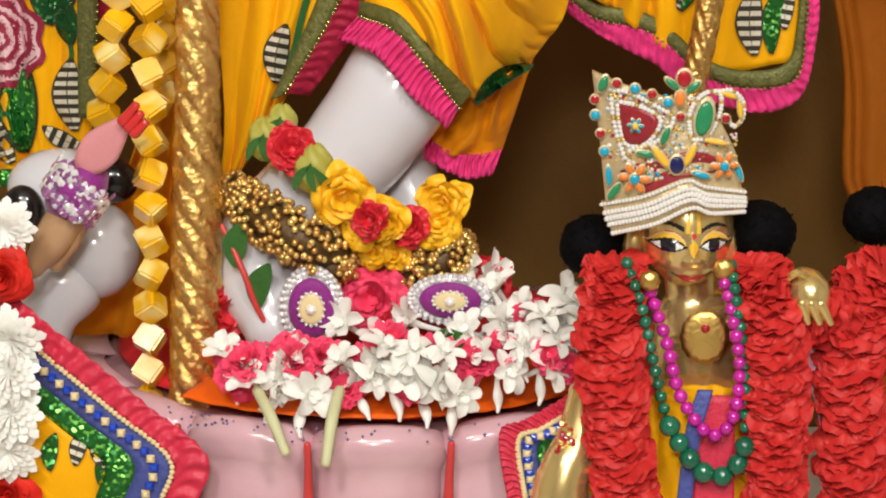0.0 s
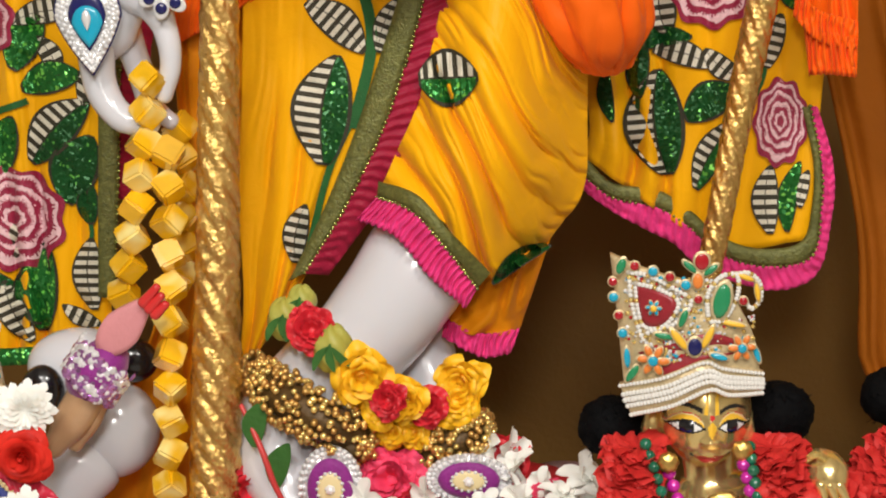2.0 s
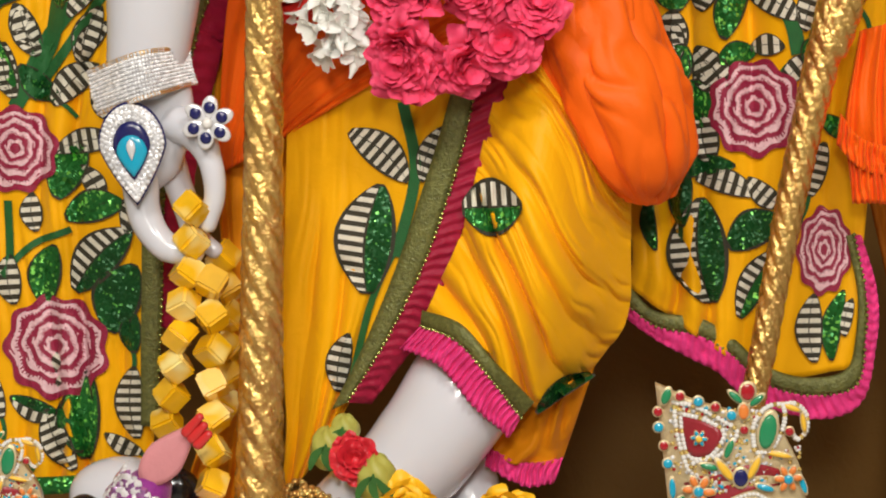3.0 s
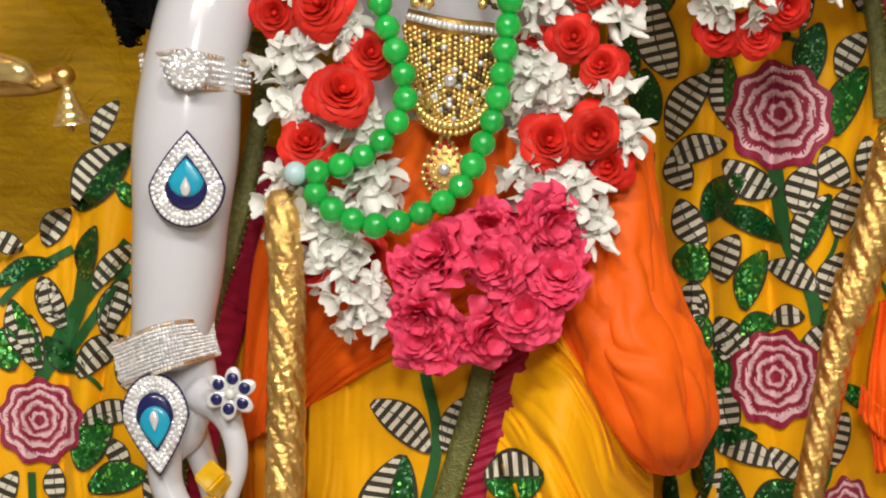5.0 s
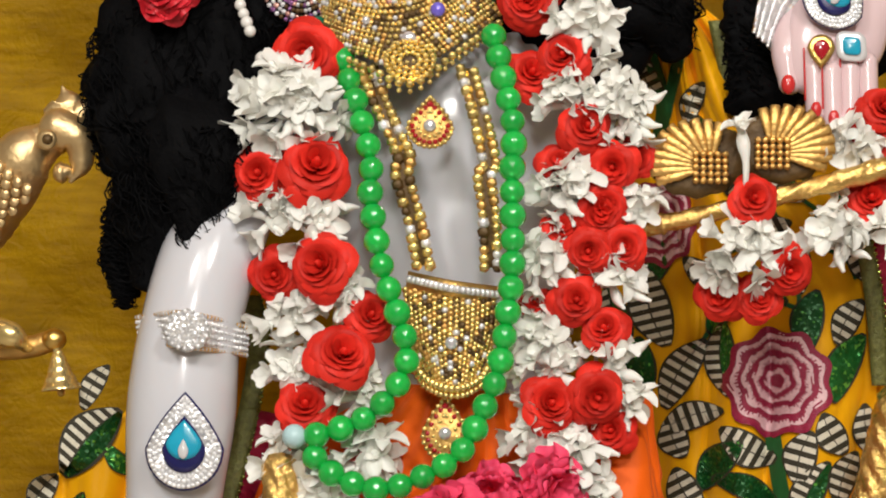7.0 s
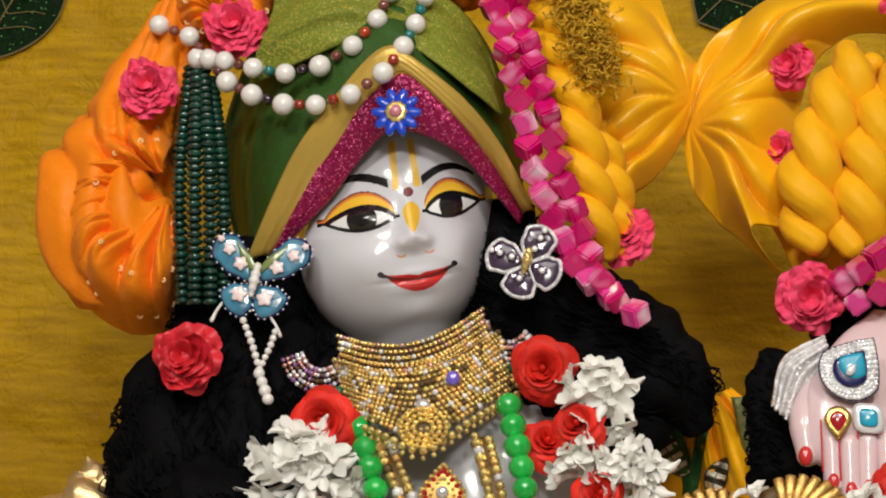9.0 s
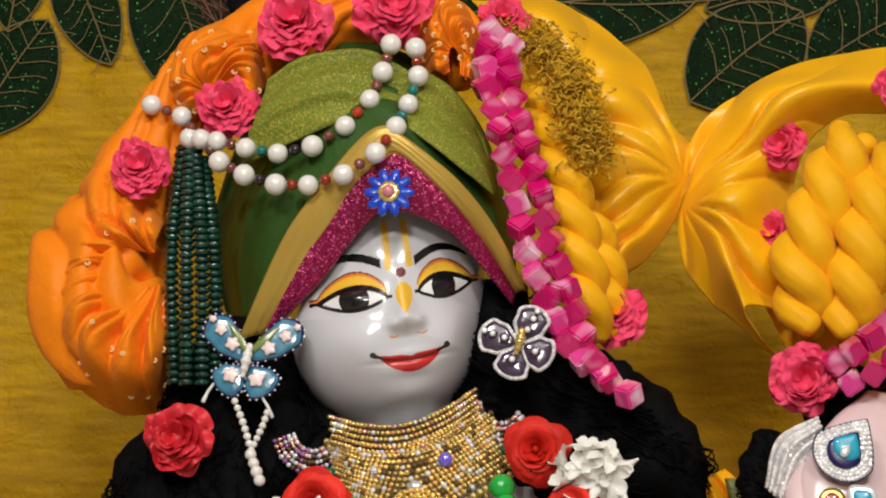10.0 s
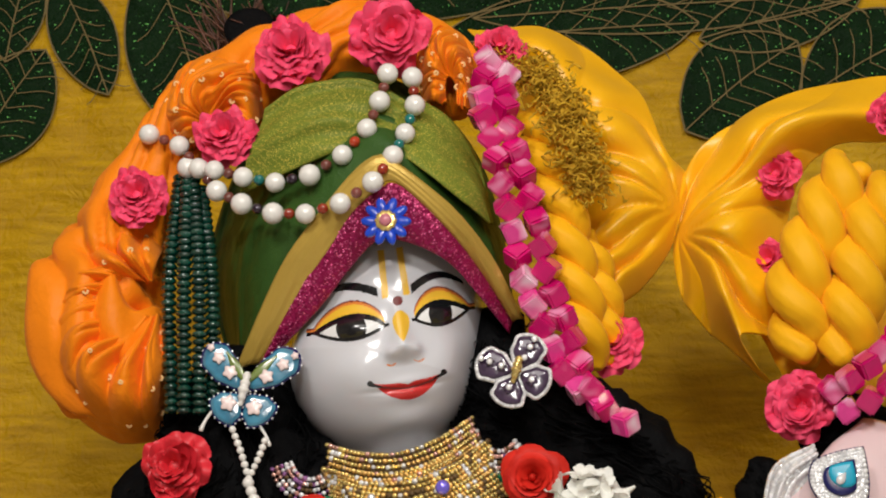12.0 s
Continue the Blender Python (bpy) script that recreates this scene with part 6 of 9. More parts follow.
bm = bmesh.new()
for q in (0.016, 0.0115, 0.007):
    for p in round_outline((-0.0750, -0.0780, 1.6990), q, q * 0.82, int(q * 1500)):
        stud(bm, p, 0.0024)
tagged(part("drop_inlay", bm, STUD_GOLD, choker), kind="stuff")


def pendant(c, w, h, label):
    c = Vector(c)
    t = thing("pendant", c, label, "jewel")
    part("setting", plate(bmesh.new(), drop_outline(c, w, h), c, 0.003, 0.002), GOLD_OLD, t)
    bm = bmesh.new()
    for q, n in ((0.95, 26), (0.75, 20), (0.5, 14)):
        for p in drop_outline(c + Vector((0, -0.004, 0)), w * q, h * q, 0, n):
            stud(bm, p, 0.0019, mat=0 if q != 0.75 else 1)
    tagged(part("stone_inlay", bm, [STUD_GOLD, RUBY], t), kind="stuff")
    part("stone", blob(bmesh.new(), c + Vector((0, -0.006, 0)), (0.0045, 0.003, 0.0045), nu=12, nv=8), DIAMOND, t)


pendant((-0.0610, -0.0700, 1.6550), 0.016, 0.015, "gold drop pendant with crystals and small rubies")
pendant((-0.0490, -0.0550, 1.4470), 0.016, 0.019, "gold drop pendant hanging below the waist ornament")
for line in ([(-0.1070, -0.0500, 1.6990), (-0.0930, -0.0650, 1.6660), (-0.0780, -0.0700, 1.6340), (-0.0800, -0.0700, 1.6230), (-0.0710, -0.0680, 1.5920), (-0.0650, -0.0600, 1.5610)],
             [(-0.0370, -0.0550, 1.6970), (-0.0270, -0.0680, 1.6620), (-0.0200, -0.0700, 1.6270), (-0.0240, -0.0700, 1.6230), (-0.0200, -0.0680, 1.5930), (-0.0190, -0.0600, 1.5600)]):
    w = Vector((0.0045, 0, 0))
    a, b = [Vector(p) - w for p in line], [Vector(p) + w for p in line]
    gold_strip("gold_chain", "flat gold chain of paired crystals lying on the marble chest", [a, b], 1, 24, 0.0044)
belt = gold_strip("waist_ornament", "broad gold mesh ornament with a pearl fringe across the belly", [
    [(-0.0780, -0.0450, 1.5450), (-0.0750, -0.0450, 1.5160), (-0.0630, -0.0500, 1.4850)], [(-0.0450, -0.0600, 1.5410), (-0.0450, -0.0650, 1.5120), (-0.0450, -0.0650, 1.4780)], [(-0.0140, -0.0450, 1.5380), (-0.0170, -0.0450, 1.5130), (-0.0270, -0.0500, 1.4840)]], 18, 17, 0.0025,
    (((-0.0450, -0.0700, 1.5080), 0.0045, DIAMOND), ((-0.0520, -0.0700, 1.5040), 0.002, DIAMOND), ((-0.0390, -0.0700, 1.5040), 0.002, DIAMOND)))
part("top_rail", loft(bmesh.new(), [[(-0.0760, -0.0450, 1.5580), (-0.0450, -0.0630, 1.5510), (-0.0140, -0.0450, 1.5480)], [(-0.0780, -0.0450, 1.5450), (-0.0450, -0.0640, 1.5400), (-0.0140, -0.0450, 1.5370)]], 30, 6, bulge=0.002), GOLD_OLD, belt)
bm = bmesh.new()
for p in spline([(-0.0750, -0.0500, 1.5520), (-0.0450, -0.0680, 1.5450), (-0.0150, -0.0500, 1.5420)], 18):
    stud(bm, p, 0.003)
tagged(part("rail_inlay", bm, STUD_SILVER, belt), kind="stuff")
bm = bmesh.new()
for q in (0.0, 1.0):
    for p in spline([(-0.0730, -0.0500, 1.4970), (-0.0620, -0.0580, 1.4830), (-0.0440, -0.0700, 1.4770), (-0.0280, -0.0580, 1.4820), (-0.0170, -0.0500, 1.4970)], 20):
        stud(bm, p + Vector((0, 0, -0.005 * q)), 0.0034 - 0.001 * q)
part("fringe", bm, STUD_GOLD, belt)


def silver_band(rails, label, rows, cols, r, edge=True):
    t = thing("bracelet", rails[0][0], label, "bracelet")
    part("band", loft(bmesh.new(), rails, 30, 12, thick=0.004), SILVER, t)
    bm = bmesh.new()
    studded(bm, rails, rows, cols, r, lift=0.0008, stagger=False)
    tagged(part("stone_inlay", bm, STUD_SILVER, t), kind="stuff")
    for k in (0, 2):
        part("rim", tube(bmesh.new(), rails[k], 0.0016, 30, 8), GOLD_OLD, t)
    return t


arm = silver_band([[(-0.2620, -0.0500, 1.5240), (-0.2230, -0.0890, 1.5260), (-0.1860, -0.0450, 1.5180)], [(-0.2610, -0.0500, 1.5150), (-0.2220, -0.0910, 1.5150), (-0.1860, -0.0450, 1.5090)], [(-0.2590, -0.0500, 1.5070), (-0.2210, -0.0900, 1.5030), (-0.1870, -0.0450, 1.4990)]], "rhinestone armlet with a round centre on the upper arm", 5, 34, 0.0018)
c = Vector((-0.2210, -0.0940, 1.5140))
part("centre", plate(bmesh.new(), round_outline(c, 0.016, 0.014, wave=0.06, waves=8), c, 0.002, 0.002), SILVER, arm)
bm = bmesh.new()
for q in (0.014, 0.009, 0.004):
    for p in round_outline(c + Vector((0, -0.003, 0)), q, q * 0.9, int(q * 1400)):
        stud(bm, p, 0.0016)
part("centre_inlay", bm, STUD_SILVER, arm)
silver_band([[(-0.2820, -0.0450, 1.3230), (-0.2390, -0.0880, 1.3400), (-0.2120, -0.0450, 1.3410)], [(-0.2790, -0.0450, 1.3080), (-0.2370, -0.0900, 1.3250), (-0.2100, -0.0450, 1.3280)], [(-0.2750, -0.0450, 1.2940), (-0.2360, -0.0880, 1.3100), (-0.2070, -0.0450, 1.3170)]], "wide rhinestone cuff round the marble wrist", 11, 44, 0.0017)
drop_jewel((-0.2220, -0.0900, 1.4350), 0.0265, 0.0282)
drop_jewel((-0.2450, -0.0800, 1.2760), 0.0235, 0.0305, 0.08, True)
drop_jewel((0.2160, -0.0300, 1.7500), 0.023, 0.021, -0.6)
fr = thing("flower_ring", (-0.1930, -0.0800, 1.2940), "silver flower ring with dark leaf-shaped stones on the hand", "jewel")
C = Vector((-0.1930, -0.0800, 1.2930))
for k in range(6):
    a = k * math.pi / 3 + 0.4
    c = C + Vector((math.cos(a), 0, math.sin(a))) * 0.0105
    st = part("petal_setting", plate(bmesh.new(), round_outline(c, 0.0082, 0.0055, 16, spin=a), c, 0.003, 0.001), STUD_SILVER, fr)
    part("petal_stone", blob(bmesh.new(), c + Vector((0, -0.004, 0)), (0.0042, 0.0015, 0.0042), nu=10, nv=6), NAVY, st)
part("centre_pearl", blob(bmesh.new(), C + Vector((0, -0.005, 0)), (0.004, 0.003, 0.004), nu=10, nv=6), PEARL, fr)

# ---- ear jewels and butterflies ----
for base, s in (((-0.1540, -0.0300, 1.7470), -1), ((-0.0230, -0.0200, 1.7700), 1)):
    c = Vector(base)
    t = thing("earring", c, "crescent earring of crystals and dark green beads", "earring", "crescent earrings")
    bm = bmesh.new()
    for k in range(22):
        a = math.pi * (1.10 + 0.85 * k / 21) if s < 0 else math.pi * (1.05 + 0.75 * k / 21)
        for n_, q in enumerate((0.029, 0.0255, 0.022, 0.0185, 0.015)):
            stud(bm, c + Vector((math.cos(a) * q, rng.uniform(-0.002, 0), math.sin(a) * q * 1.15 + 0.018)), 0.0019 * rng.uniform(0.8, 1.15), mat=rng.choice((0, 0, 1, 2, 2, 3) if n_ != 2 else (0, 1, 1, 3)))
    tagged(part("stone_inlay", bm, [STUD_SILVER, GEM_BACK, PINK_GOLD, STUD_PURPLE], t), kind="stuff")
    for k in range(4 if s < 0 else 7):
        a = math.pi * (1.62 + 0.09 * k) if s < 0 else math.pi * (1.2 + 0.085 * k)
        part("green_bead", blob(bmesh.new(), c + Vector((math.cos(a) * 0.034, -0.002, math.sin(a) * 0.036 + 0.018)), (0.0046,) * 3, nu=10, nv=6), EMERALD, t)


def butterfly(c, size, tilt, wing, label, tails):
    """A pin with four scalloped wings: enamel in a fine silver rim, set with star stones. tails: a swallowtail with plain rims."""
    c = Vector(c)
    t = thing("butterfly_pin", c, label, "hair pin", "butterfly pins")
    for sx in (-1, 1):
        for up in (1, 0):
            a = tilt + (math.pi / 2 - sx * (0.80 if tails else 0.85) if up else -math.pi / 2 + sx * 0.75)
            ln, wd = ((1.45 if sx > 0 else 1.35, 0.50) if up else (0.80, 0.55)) if tails else ((1.15, 0.62) if up else (0.95, 0.62))
            ca, sa = math.cos(a), math.sin(a)

            def at(x, y, h=0.0):
                return c + Vector((x * ca - y * sa, -h, x * sa + y * ca)) * size + Vector((0, h * size - h, 0))
            o = []
            for k in range(40):
                th = 2 * math.pi * k / 40
                x = 0.5 + 0.5 * math.cos(th)
                bell = math.sin(th) * (0.35 + 0.65 * x ** 0.8)
                o.append(at(0.08 + ln * x, wd * bell * (1 + 0.06 * math.cos(7 * th)) + 0.02))
            mid = at(ln * 0.6, 0)
            w = part("wing", plate(bmesh.new(), o, mid, 0.0016, 0.0), NAVY if tails else STUD_SILVER, t)
            inner = [mid + (p - mid) * 0.9 + Vector((0, -0.0018, 0)) for p in o]
            part("wing_enamel", plate(bmesh.new(), inner, mid + Vector((0, -0.0018, 0)), 0.0008, 0.001), wing, w)
            bm = bmesh.new()
            for k, p in enumerate(o):
                if not tails or k % 2 == 0:
                    stud(bm, p + Vector((0, -0.0012, 0)), 0.0009 if tails else 0.0017)
            part("rim", bm, STUD_SILVER, w)
            if tails and up:
                strip = [at(ln * q, -sx * -wd * (0.30 + 0.25 * q), 0.0036) for q in (0.15, 0.45, 0.75)]
                part("green_streak", tube(bmesh.new(), strip, [0.0022, 0.0036, 0.0008], 14, 8, squash=0.25), WING_GREEN, w)
            for q, r in (((0.42, 0.15), (0.74, 0.13), (0.97, 0.08)) if up else ((0.55, 0.17),)):
                p = at(ln * q, -0.02, 0.0042)
                part("star_stone", plate(bmesh.new(), round_outline(p, r * size, r * size, 20, wave=0.2, waves=5, spin=a), p, 0.0012, 0.0008), STAR if tails else WING2, w)
                if not tails:
                    part("clear_stone", blob(bmesh.new(), p + Vector((0, -0.002, 0)), (0.0022, 0.0014, 0.0022), nu=8, nv=6), STUD_SILVER, w)
            if tails and not up:
                e = at(ln + 0.05, -0.15)
                part("tail", tube(bmesh.new(), [e, e + Vector((sx * 0.004, 0, -0.006)), e + Vector((sx * 0.007, 0, -0.013))], [0.0011, 0.0012, 0.0017], 8, 6), PEARL, w)
    part("body", tube(bmesh.new(), [c + Vector((0.002, -0.006, size * 0.4)), c + Vector((0, -0.008, 0)), c + Vector((-0.002, -0.006, -size * 0.3))], [0.0026, 0.0036, 0.0018], 24, 10, lumps=lambda q, a: 1 + 0.15 * math.sin(26 * q)), PEARL if tails else STUD_GOLD, t)
    return t


WING = mat("blue_enamel_wing", (0.008, 0.10, 0.24), 0.18, var=0.5, scale=70, tone=(0.10, 0.38, 0.55), bump=0.1, coat=0.8)
WING_GREEN = mat("olive_enamel", (0.16, 0.22, 0.05), 0.25, var=0.3, scale=90, bump=0.05, coat=0.6)
WING2 = mat("smoky_enamel", (0.035, 0.018, 0.05), 0.1, var=0.5, scale=160, tone=(0.10, 0.06, 0.12), bump=0.1, coat=0.9)
STAR = mat("blush_star_stone", (0.85, 0.68, 0.66), 0.25, var=0.15, scale=200, bump=0.2, bscale=600, coat=0.6)
bf = butterfly((-0.1990, -0.0560, 1.8040), 0.031, -0.12, WING, "blue enamelled swallowtail butterfly hair pin with star stones", True)
butterfly((-0.0080, -0.0550, 1.8190), 0.0235, 0.38, WING2, "silver butterfly hair pin with smoky dark stones", False)
string([(-0.2060, -0.0600, 1.7770), (-0.1990, -0.0600, 1.7600), (-0.1930, -0.0600, 1.7420)], PEARL_BALL, 0.0027, bf, "pearl", gap=2.0)
string([(-0.1830, -0.0600, 1.7690), (-0.1860, -0.0600, 1.7590), (-0.1930, -0.0600, 1.7420)], PEARL_BALL, 0.0025, bf, "pearl", gap=2.0)
string([(-0.1930, -0.0610, 1.7390), (-0.1860, -0.0610, 1.7210)], PEARL_BALL, 0.0042, bf, "pearl", gap=1.7)
piece("drop_pearl", PEARL_BALL, bf, facing((-0.1770, -0.0600, 1.7020), (0, -1, 0), 0, 0.0055))

# ---- flute, wings and the second hand ----
fl = thing("flute", (0.1660, -0.0500, 1.6080), "slender golden flute with a pair of engraved wings", "flute")
part("pipe", tube(bmesh.new(), [(0.0810, -0.0400, 1.5880), (0.1660, -0.0500, 1.6080), (0.2730, -0.0500, 1.6380)], [0.0062, 0.0062, 0.008], 120, 18, lumps=lambda t, a: 1 + 0.08 * math.sin(60 * t + 3 * a) + (0.25 if abs(t - 0.09) < 0.01 else 0)), GOLD_FOIL, fl)
for c, s in (((0.1220, -0.0450, 1.6360), -1), ((0.1800, -0.0450, 1.6460), 1)):
    c = Vector(c)
    w = part("wing", plate(bmesh.new(), round_outline(c, 0.033, 0.026, 40, wave=0.04, waves=11, spin=0.15), c, 0.003, 0.001), GEM_BACK, fl)
    for k in range(11):
        a = radians(215 if s < 0 else -35) + s * radians(k * 15)
        o = c + Vector((-s * 0.008, -0.009, -0.006))
        e = c + Vector((math.cos(a) * 0.034, -0.005, math.sin(a) * 0.027))
        part("feather_ridge", tube(bmesh.new(), [o.lerp(e, 0.3), o.lerp(e, 0.7) + Vector((0, -0.002, 0)), e], [0.0018, 0.0032, 0.0036], 12, 10, squash=0.45, lumps=lambda q, b: 1 + 0.10 * math.sin(40 * q)), GOLD_OLD, w)
    bm = bmesh.new()
    for i in range(5):
        for j in range(5):
            stud(bm, c + Vector((-s * 0.008 + (i - 2) * 0.005, -0.0095, -0.006 + (j - 2) * 0.0045)), 0.0026)
    tagged(part("scale_field", bm, GOLD_OLD, w), kind="stuff")
fg = thing("garland", (0.1580, -0.0600, 1.5820), "small tuft of roses and tuberoses tied to the flute", "garland")
bloom((0.1570, -0.0650, 1.6070), 0.021, fg, ROSES, "rose")
piece("tuberose_bud", BUDS[0], fg, facing((0.1500, -0.0750, 1.6430), (-0.1, -0.2, 1), 0, 0.022))
piece("tuberose", TUBEROSES[0], fg, facing((0.1480, -0.0750, 1.6560), (-0.1, -0.5, 1), 0, 0.015))
white_cluster((0.1540, -0.0600, 1.5750), 0.026, fg, 14)
white_cluster((0.2160, -0.0500, 1.5810), 0.018, fg, 7)
for p, r in (((0.1380, -0.0450, 1.5430), 0.021), ((0.1800, -0.0550, 1.5610), 0.022), ((0.1630, -0.0450, 1.5410), 0.02)):
    bloom(p, r, fg, ROSES, "rose")
fg = thing("garland", (0.2380, -0.0300, 1.6120), "edge of a second statue's red and white garland", "garland")
for p, r in (((0.2490, -0.0300, 1.6730), 0.02), ((0.2410, -0.0300, 1.6100), 0.022), ((0.2660, -0.0200, 1.6440), 0.03), ((0.2380, -0.0200, 1.6490), 0.024)):
    bloom(p, r, fg, ROSES, "rose")
white_cluster((0.2270, -0.0400, 1.6420), 0.018, fg, 8)
white_cluster((0.2520, -0.0400, 1.5880), 0.016, fg, 6)
hand = bmesh.new()
tube(hand, [(0.2570, 0.0200, 1.7850), (0.2280, 0.0000, 1.7480), (0.2160, -0.0100, 1.7140), (0.2160, -0.0100, 1.6940)], [0.03, 0.034, 0.036, 0.03], 20, 24, squash=0.45)
for k, (a, b) in enumerate((((0.2030, -0.0200, 1.7040), (0.2040, -0.0220, 1.6700)), ((0.2150, -0.0220, 1.7020), (0.2160, -0.0240, 1.6640)), ((0.2280, -0.0200, 1.7040), (0.2280, -0.0220, 1.6660)), ((0.2400, -0.0180, 1.7090), (0.2410, -0.0200, 1.6770)))):
    tube(hand, [a, b], [0.0075, 0.0068], 14, 12)
    blob(hand, Vector(b) + Vector((0, -0.0055, 0.003)), (0.004, 0.0025, 0.006), mat=1, nu=10, nv=8)
    tube(hand, [Vector(a) + Vector((-0.0075, -0.006, 0.012)), Vector(b) + Vector((-0.0072, -0.003, 0.01))], [0.0007, 0.0007], 6, 5, mat=1)
tube(hand, [(0.1930, 0.0000, 1.7400), (0.1850, -0.0100, 1.7180), (0.1870, -0.0150, 1.6910)], [0.014, 0.011, 0.008], 14, 12)
blob(hand, (0.1850, -0.0250, 1.6910), (0.005, 0.003, 0.007), mat=1, nu=10, nv=8)
solo("statue", hand, [MARBLE_PINK, PAINT_RED], "pale marble hand with red nails of a second statue", "statue")
silver_band([[(0.1630, 0.0000, 1.7310), (0.1710, -0.0100, 1.7620), (0.1980, -0.0100, 1.7780)], [(0.1690, -0.0100, 1.7230), (0.1790, -0.0200, 1.7520), (0.2000, -0.0200, 1.7690)], [(0.1750, 0.0000, 1.7190), (0.1870, -0.0100, 1.7460), (0.2040, -0.0100, 1.7640)]], "rhinestone bangle curving round the second hand", 4, 34, 0.0018)
for c, m, lab in (((0.2070, -0.0300, 1.7150), RUBY, "gold ring with a red drop stone"), ((0.2280, -0.0280, 1.7170), TURQUOISE, "silver ring with a square turquoise stone")):
    c = Vector(c)
    t = thing("hand_ornament", c, lab, "jewel")
    o = drop_outline(c, 0.0095, 0.010, math.pi) if m == RUBY else round_outline(c, 0.0105, 0.012, 24, wave=0.09, waves=4, spin=0.78)
    part("setting", plate(bmesh.new(), o, c, 0.002, 0.001), GOLD if m == RUBY else STUD_SILVER, t)
    part("stone", plate(bmesh.new(), [c + (p - c) * 0.6 + Vector((0, -0.003, 0)) for p in o], c + Vector((0, -0.003, 0)), 0.001, 0.001), m, t)

# ---- golden bird on its perch ----
bird = bmesh.new()
feather = lambda t, a: 1 + (0.025 * math.sin(120 * t) * math.sin(16 * a) if t < 0.62 else 0.02 * noise.noise(Vector((math.cos(a) * 2, math.sin(a) * 2, t * 14))))
tube(bird, [(-0.4660, 0.0400, 1.5450), (-0.4200, 0.0350, 1.5820), (-0.3900, 0.0250, 1.6030), (-0.3660, 0.0100, 1.6230), (-0.3520, 0.0040, 1.6400), (-0.3400, 0.0040, 1.6490), (-0.3310, 0.0040, 1.6540)], [0.02, 0.037, 0.038, 0.031, 0.0265, 0.022, 0.013], 130, 64, lumps=feather)
tube(bird, [(-0.4040, 0.0350, 1.5820), (-0.3960, 0.0400, 1.5370), (-0.3920, 0.0420, 1.5080)], [0.014, 0.009, 0.007], 20, 14)
for row in range(7):
    for k in range(7):
        c = Vector((-0.3910, 0.0220, 1.6000)).lerp(Vector((-0.3630, 0.0080, 1.6240)), row / 6)
        a = radians(-62 + 15 * k + (7 if row % 2 else 0))
        blob(bird, c + Vector((math.sin(a) * 0.026 + 0.004, -math.cos(a) * 0.031 * (1 - 0.1 * row / 6), -math.sin(a) * 0.020)), (0.0042, 0.002, 0.0046), nu=8, nv=5, mat=0)
tube(bird, [(-0.3310, 0.0000, 1.6600), (-0.3140, 0.0000, 1.6520), (-0.3120, 0.0000, 1.6340), (-0.3190, 0.0000, 1.6220)], [0.016, 0.014, 0.009, 0.002], 20, 16)
tube(bird, [(-0.3260, 0.0000, 1.6280), (-0.3210, 0.0000, 1.6280), (-0.3180, 0.0000, 1.6260)], [0.008, 0.006, 0.003], 8, 10)
tube(bird, [(-0.3310, 0.0040, 1.6660), (-0.3230, 0.0040, 1.6770), (-0.3270, 0.0040, 1.6900)], [0.012, 0.012, 0.001], 16, 10, squash=0.5)
tube(bird, [(-0.3230, 0.0020, 1.6660), (-0.3140, 0.0020, 1.6700), (-0.3200, 0.0020, 1.6820)], [0.011, 0.011, 0.001], 16, 10, squash=0.5)
tube(bird, [(-0.3170, 0.0020, 1.6600), (-0.3090, 0.0020, 1.6620), (-0.3140, 0.0020, 1.6740)], [0.008, 0.008, 0.001], 12, 10, squash=0.5)
blob(bird, (-0.3320, -0.0240, 1.6490), (0.0075, 0.004, 0.0075), nu=12, nv=8, mat=0)
blob(bird, (-0.3310, -0.0270, 1.6490), (0.004, 0.003, 0.004), nu=10, nv=6, mat=1)
solo("bird_statue", bird, [mat("copper_gold", (0.86, 0.56, 0.28), 0.38, metal=0.85, var=0.35, scale=50, bump=0.4, bscale=180), GEM_BACK], "golden parrot statue with a crest beside the curtain", "statue")
perch = thing("perch", (-0.3710, 0.0400, 1.5040), "gilded wooden perch bar with a small brass bell", "perch")
part("bar", tube(bmesh.new(), [(-0.4230, 0.0500, 1.5040), (-0.3600, 0.0450, 1.5050), (-0.3390, 0.0440, 1.5100)], [0.010, 0.009, 0.008], 20, 14), GOLD_OLD, perch)
part("finial", blob(bmesh.new(), (-0.3360, 0.0400, 1.5110), (0.009, 0.009, 0.008)), GOLD, perch)
part("claw", tube(bmesh.new(), [(-0.3810, 0.0300, 1.5160), (-0.3630, 0.0200, 1.5130), (-0.3530, 0.0300, 1.5040)], [0.012, 0.010, 0.004], 12, 10), BRASS, perch)
bell = thing("bell", (-0.3310, 0.0400, 1.4920), "small polished brass bell hanging from the perch", "bell")
part("cup", tube(bmesh.new(), [(-0.3330, 0.0400, 1.5030), (-0.3326, 0.0400, 1.4975), (-0.3316, 0.0400, 1.4880), (-0.3306, 0.0400, 1.4800), (-0.3300, 0.0400, 1.4750)], [0.0035, 0.0060, 0.0085, 0.0115, 0.0150], 24, 24, caps=False), BRASS, bell)
part("clapper", tube(bmesh.new(), [(-0.3318, 0.0400, 1.4900), (-0.3300, 0.0400, 1.4720)], [0.0015, 0.0028], 8, 8), GOLD_OLD, bell)
part("loop", tube(bmesh.new(), [(-0.3360, 0.0400, 1.5090), (-0.3340, 0.0380, 1.5050), (-0.3330, 0.0400, 1.5010)], [0.003, 0.003, 0.003], 8, 8), BRASS, bell)

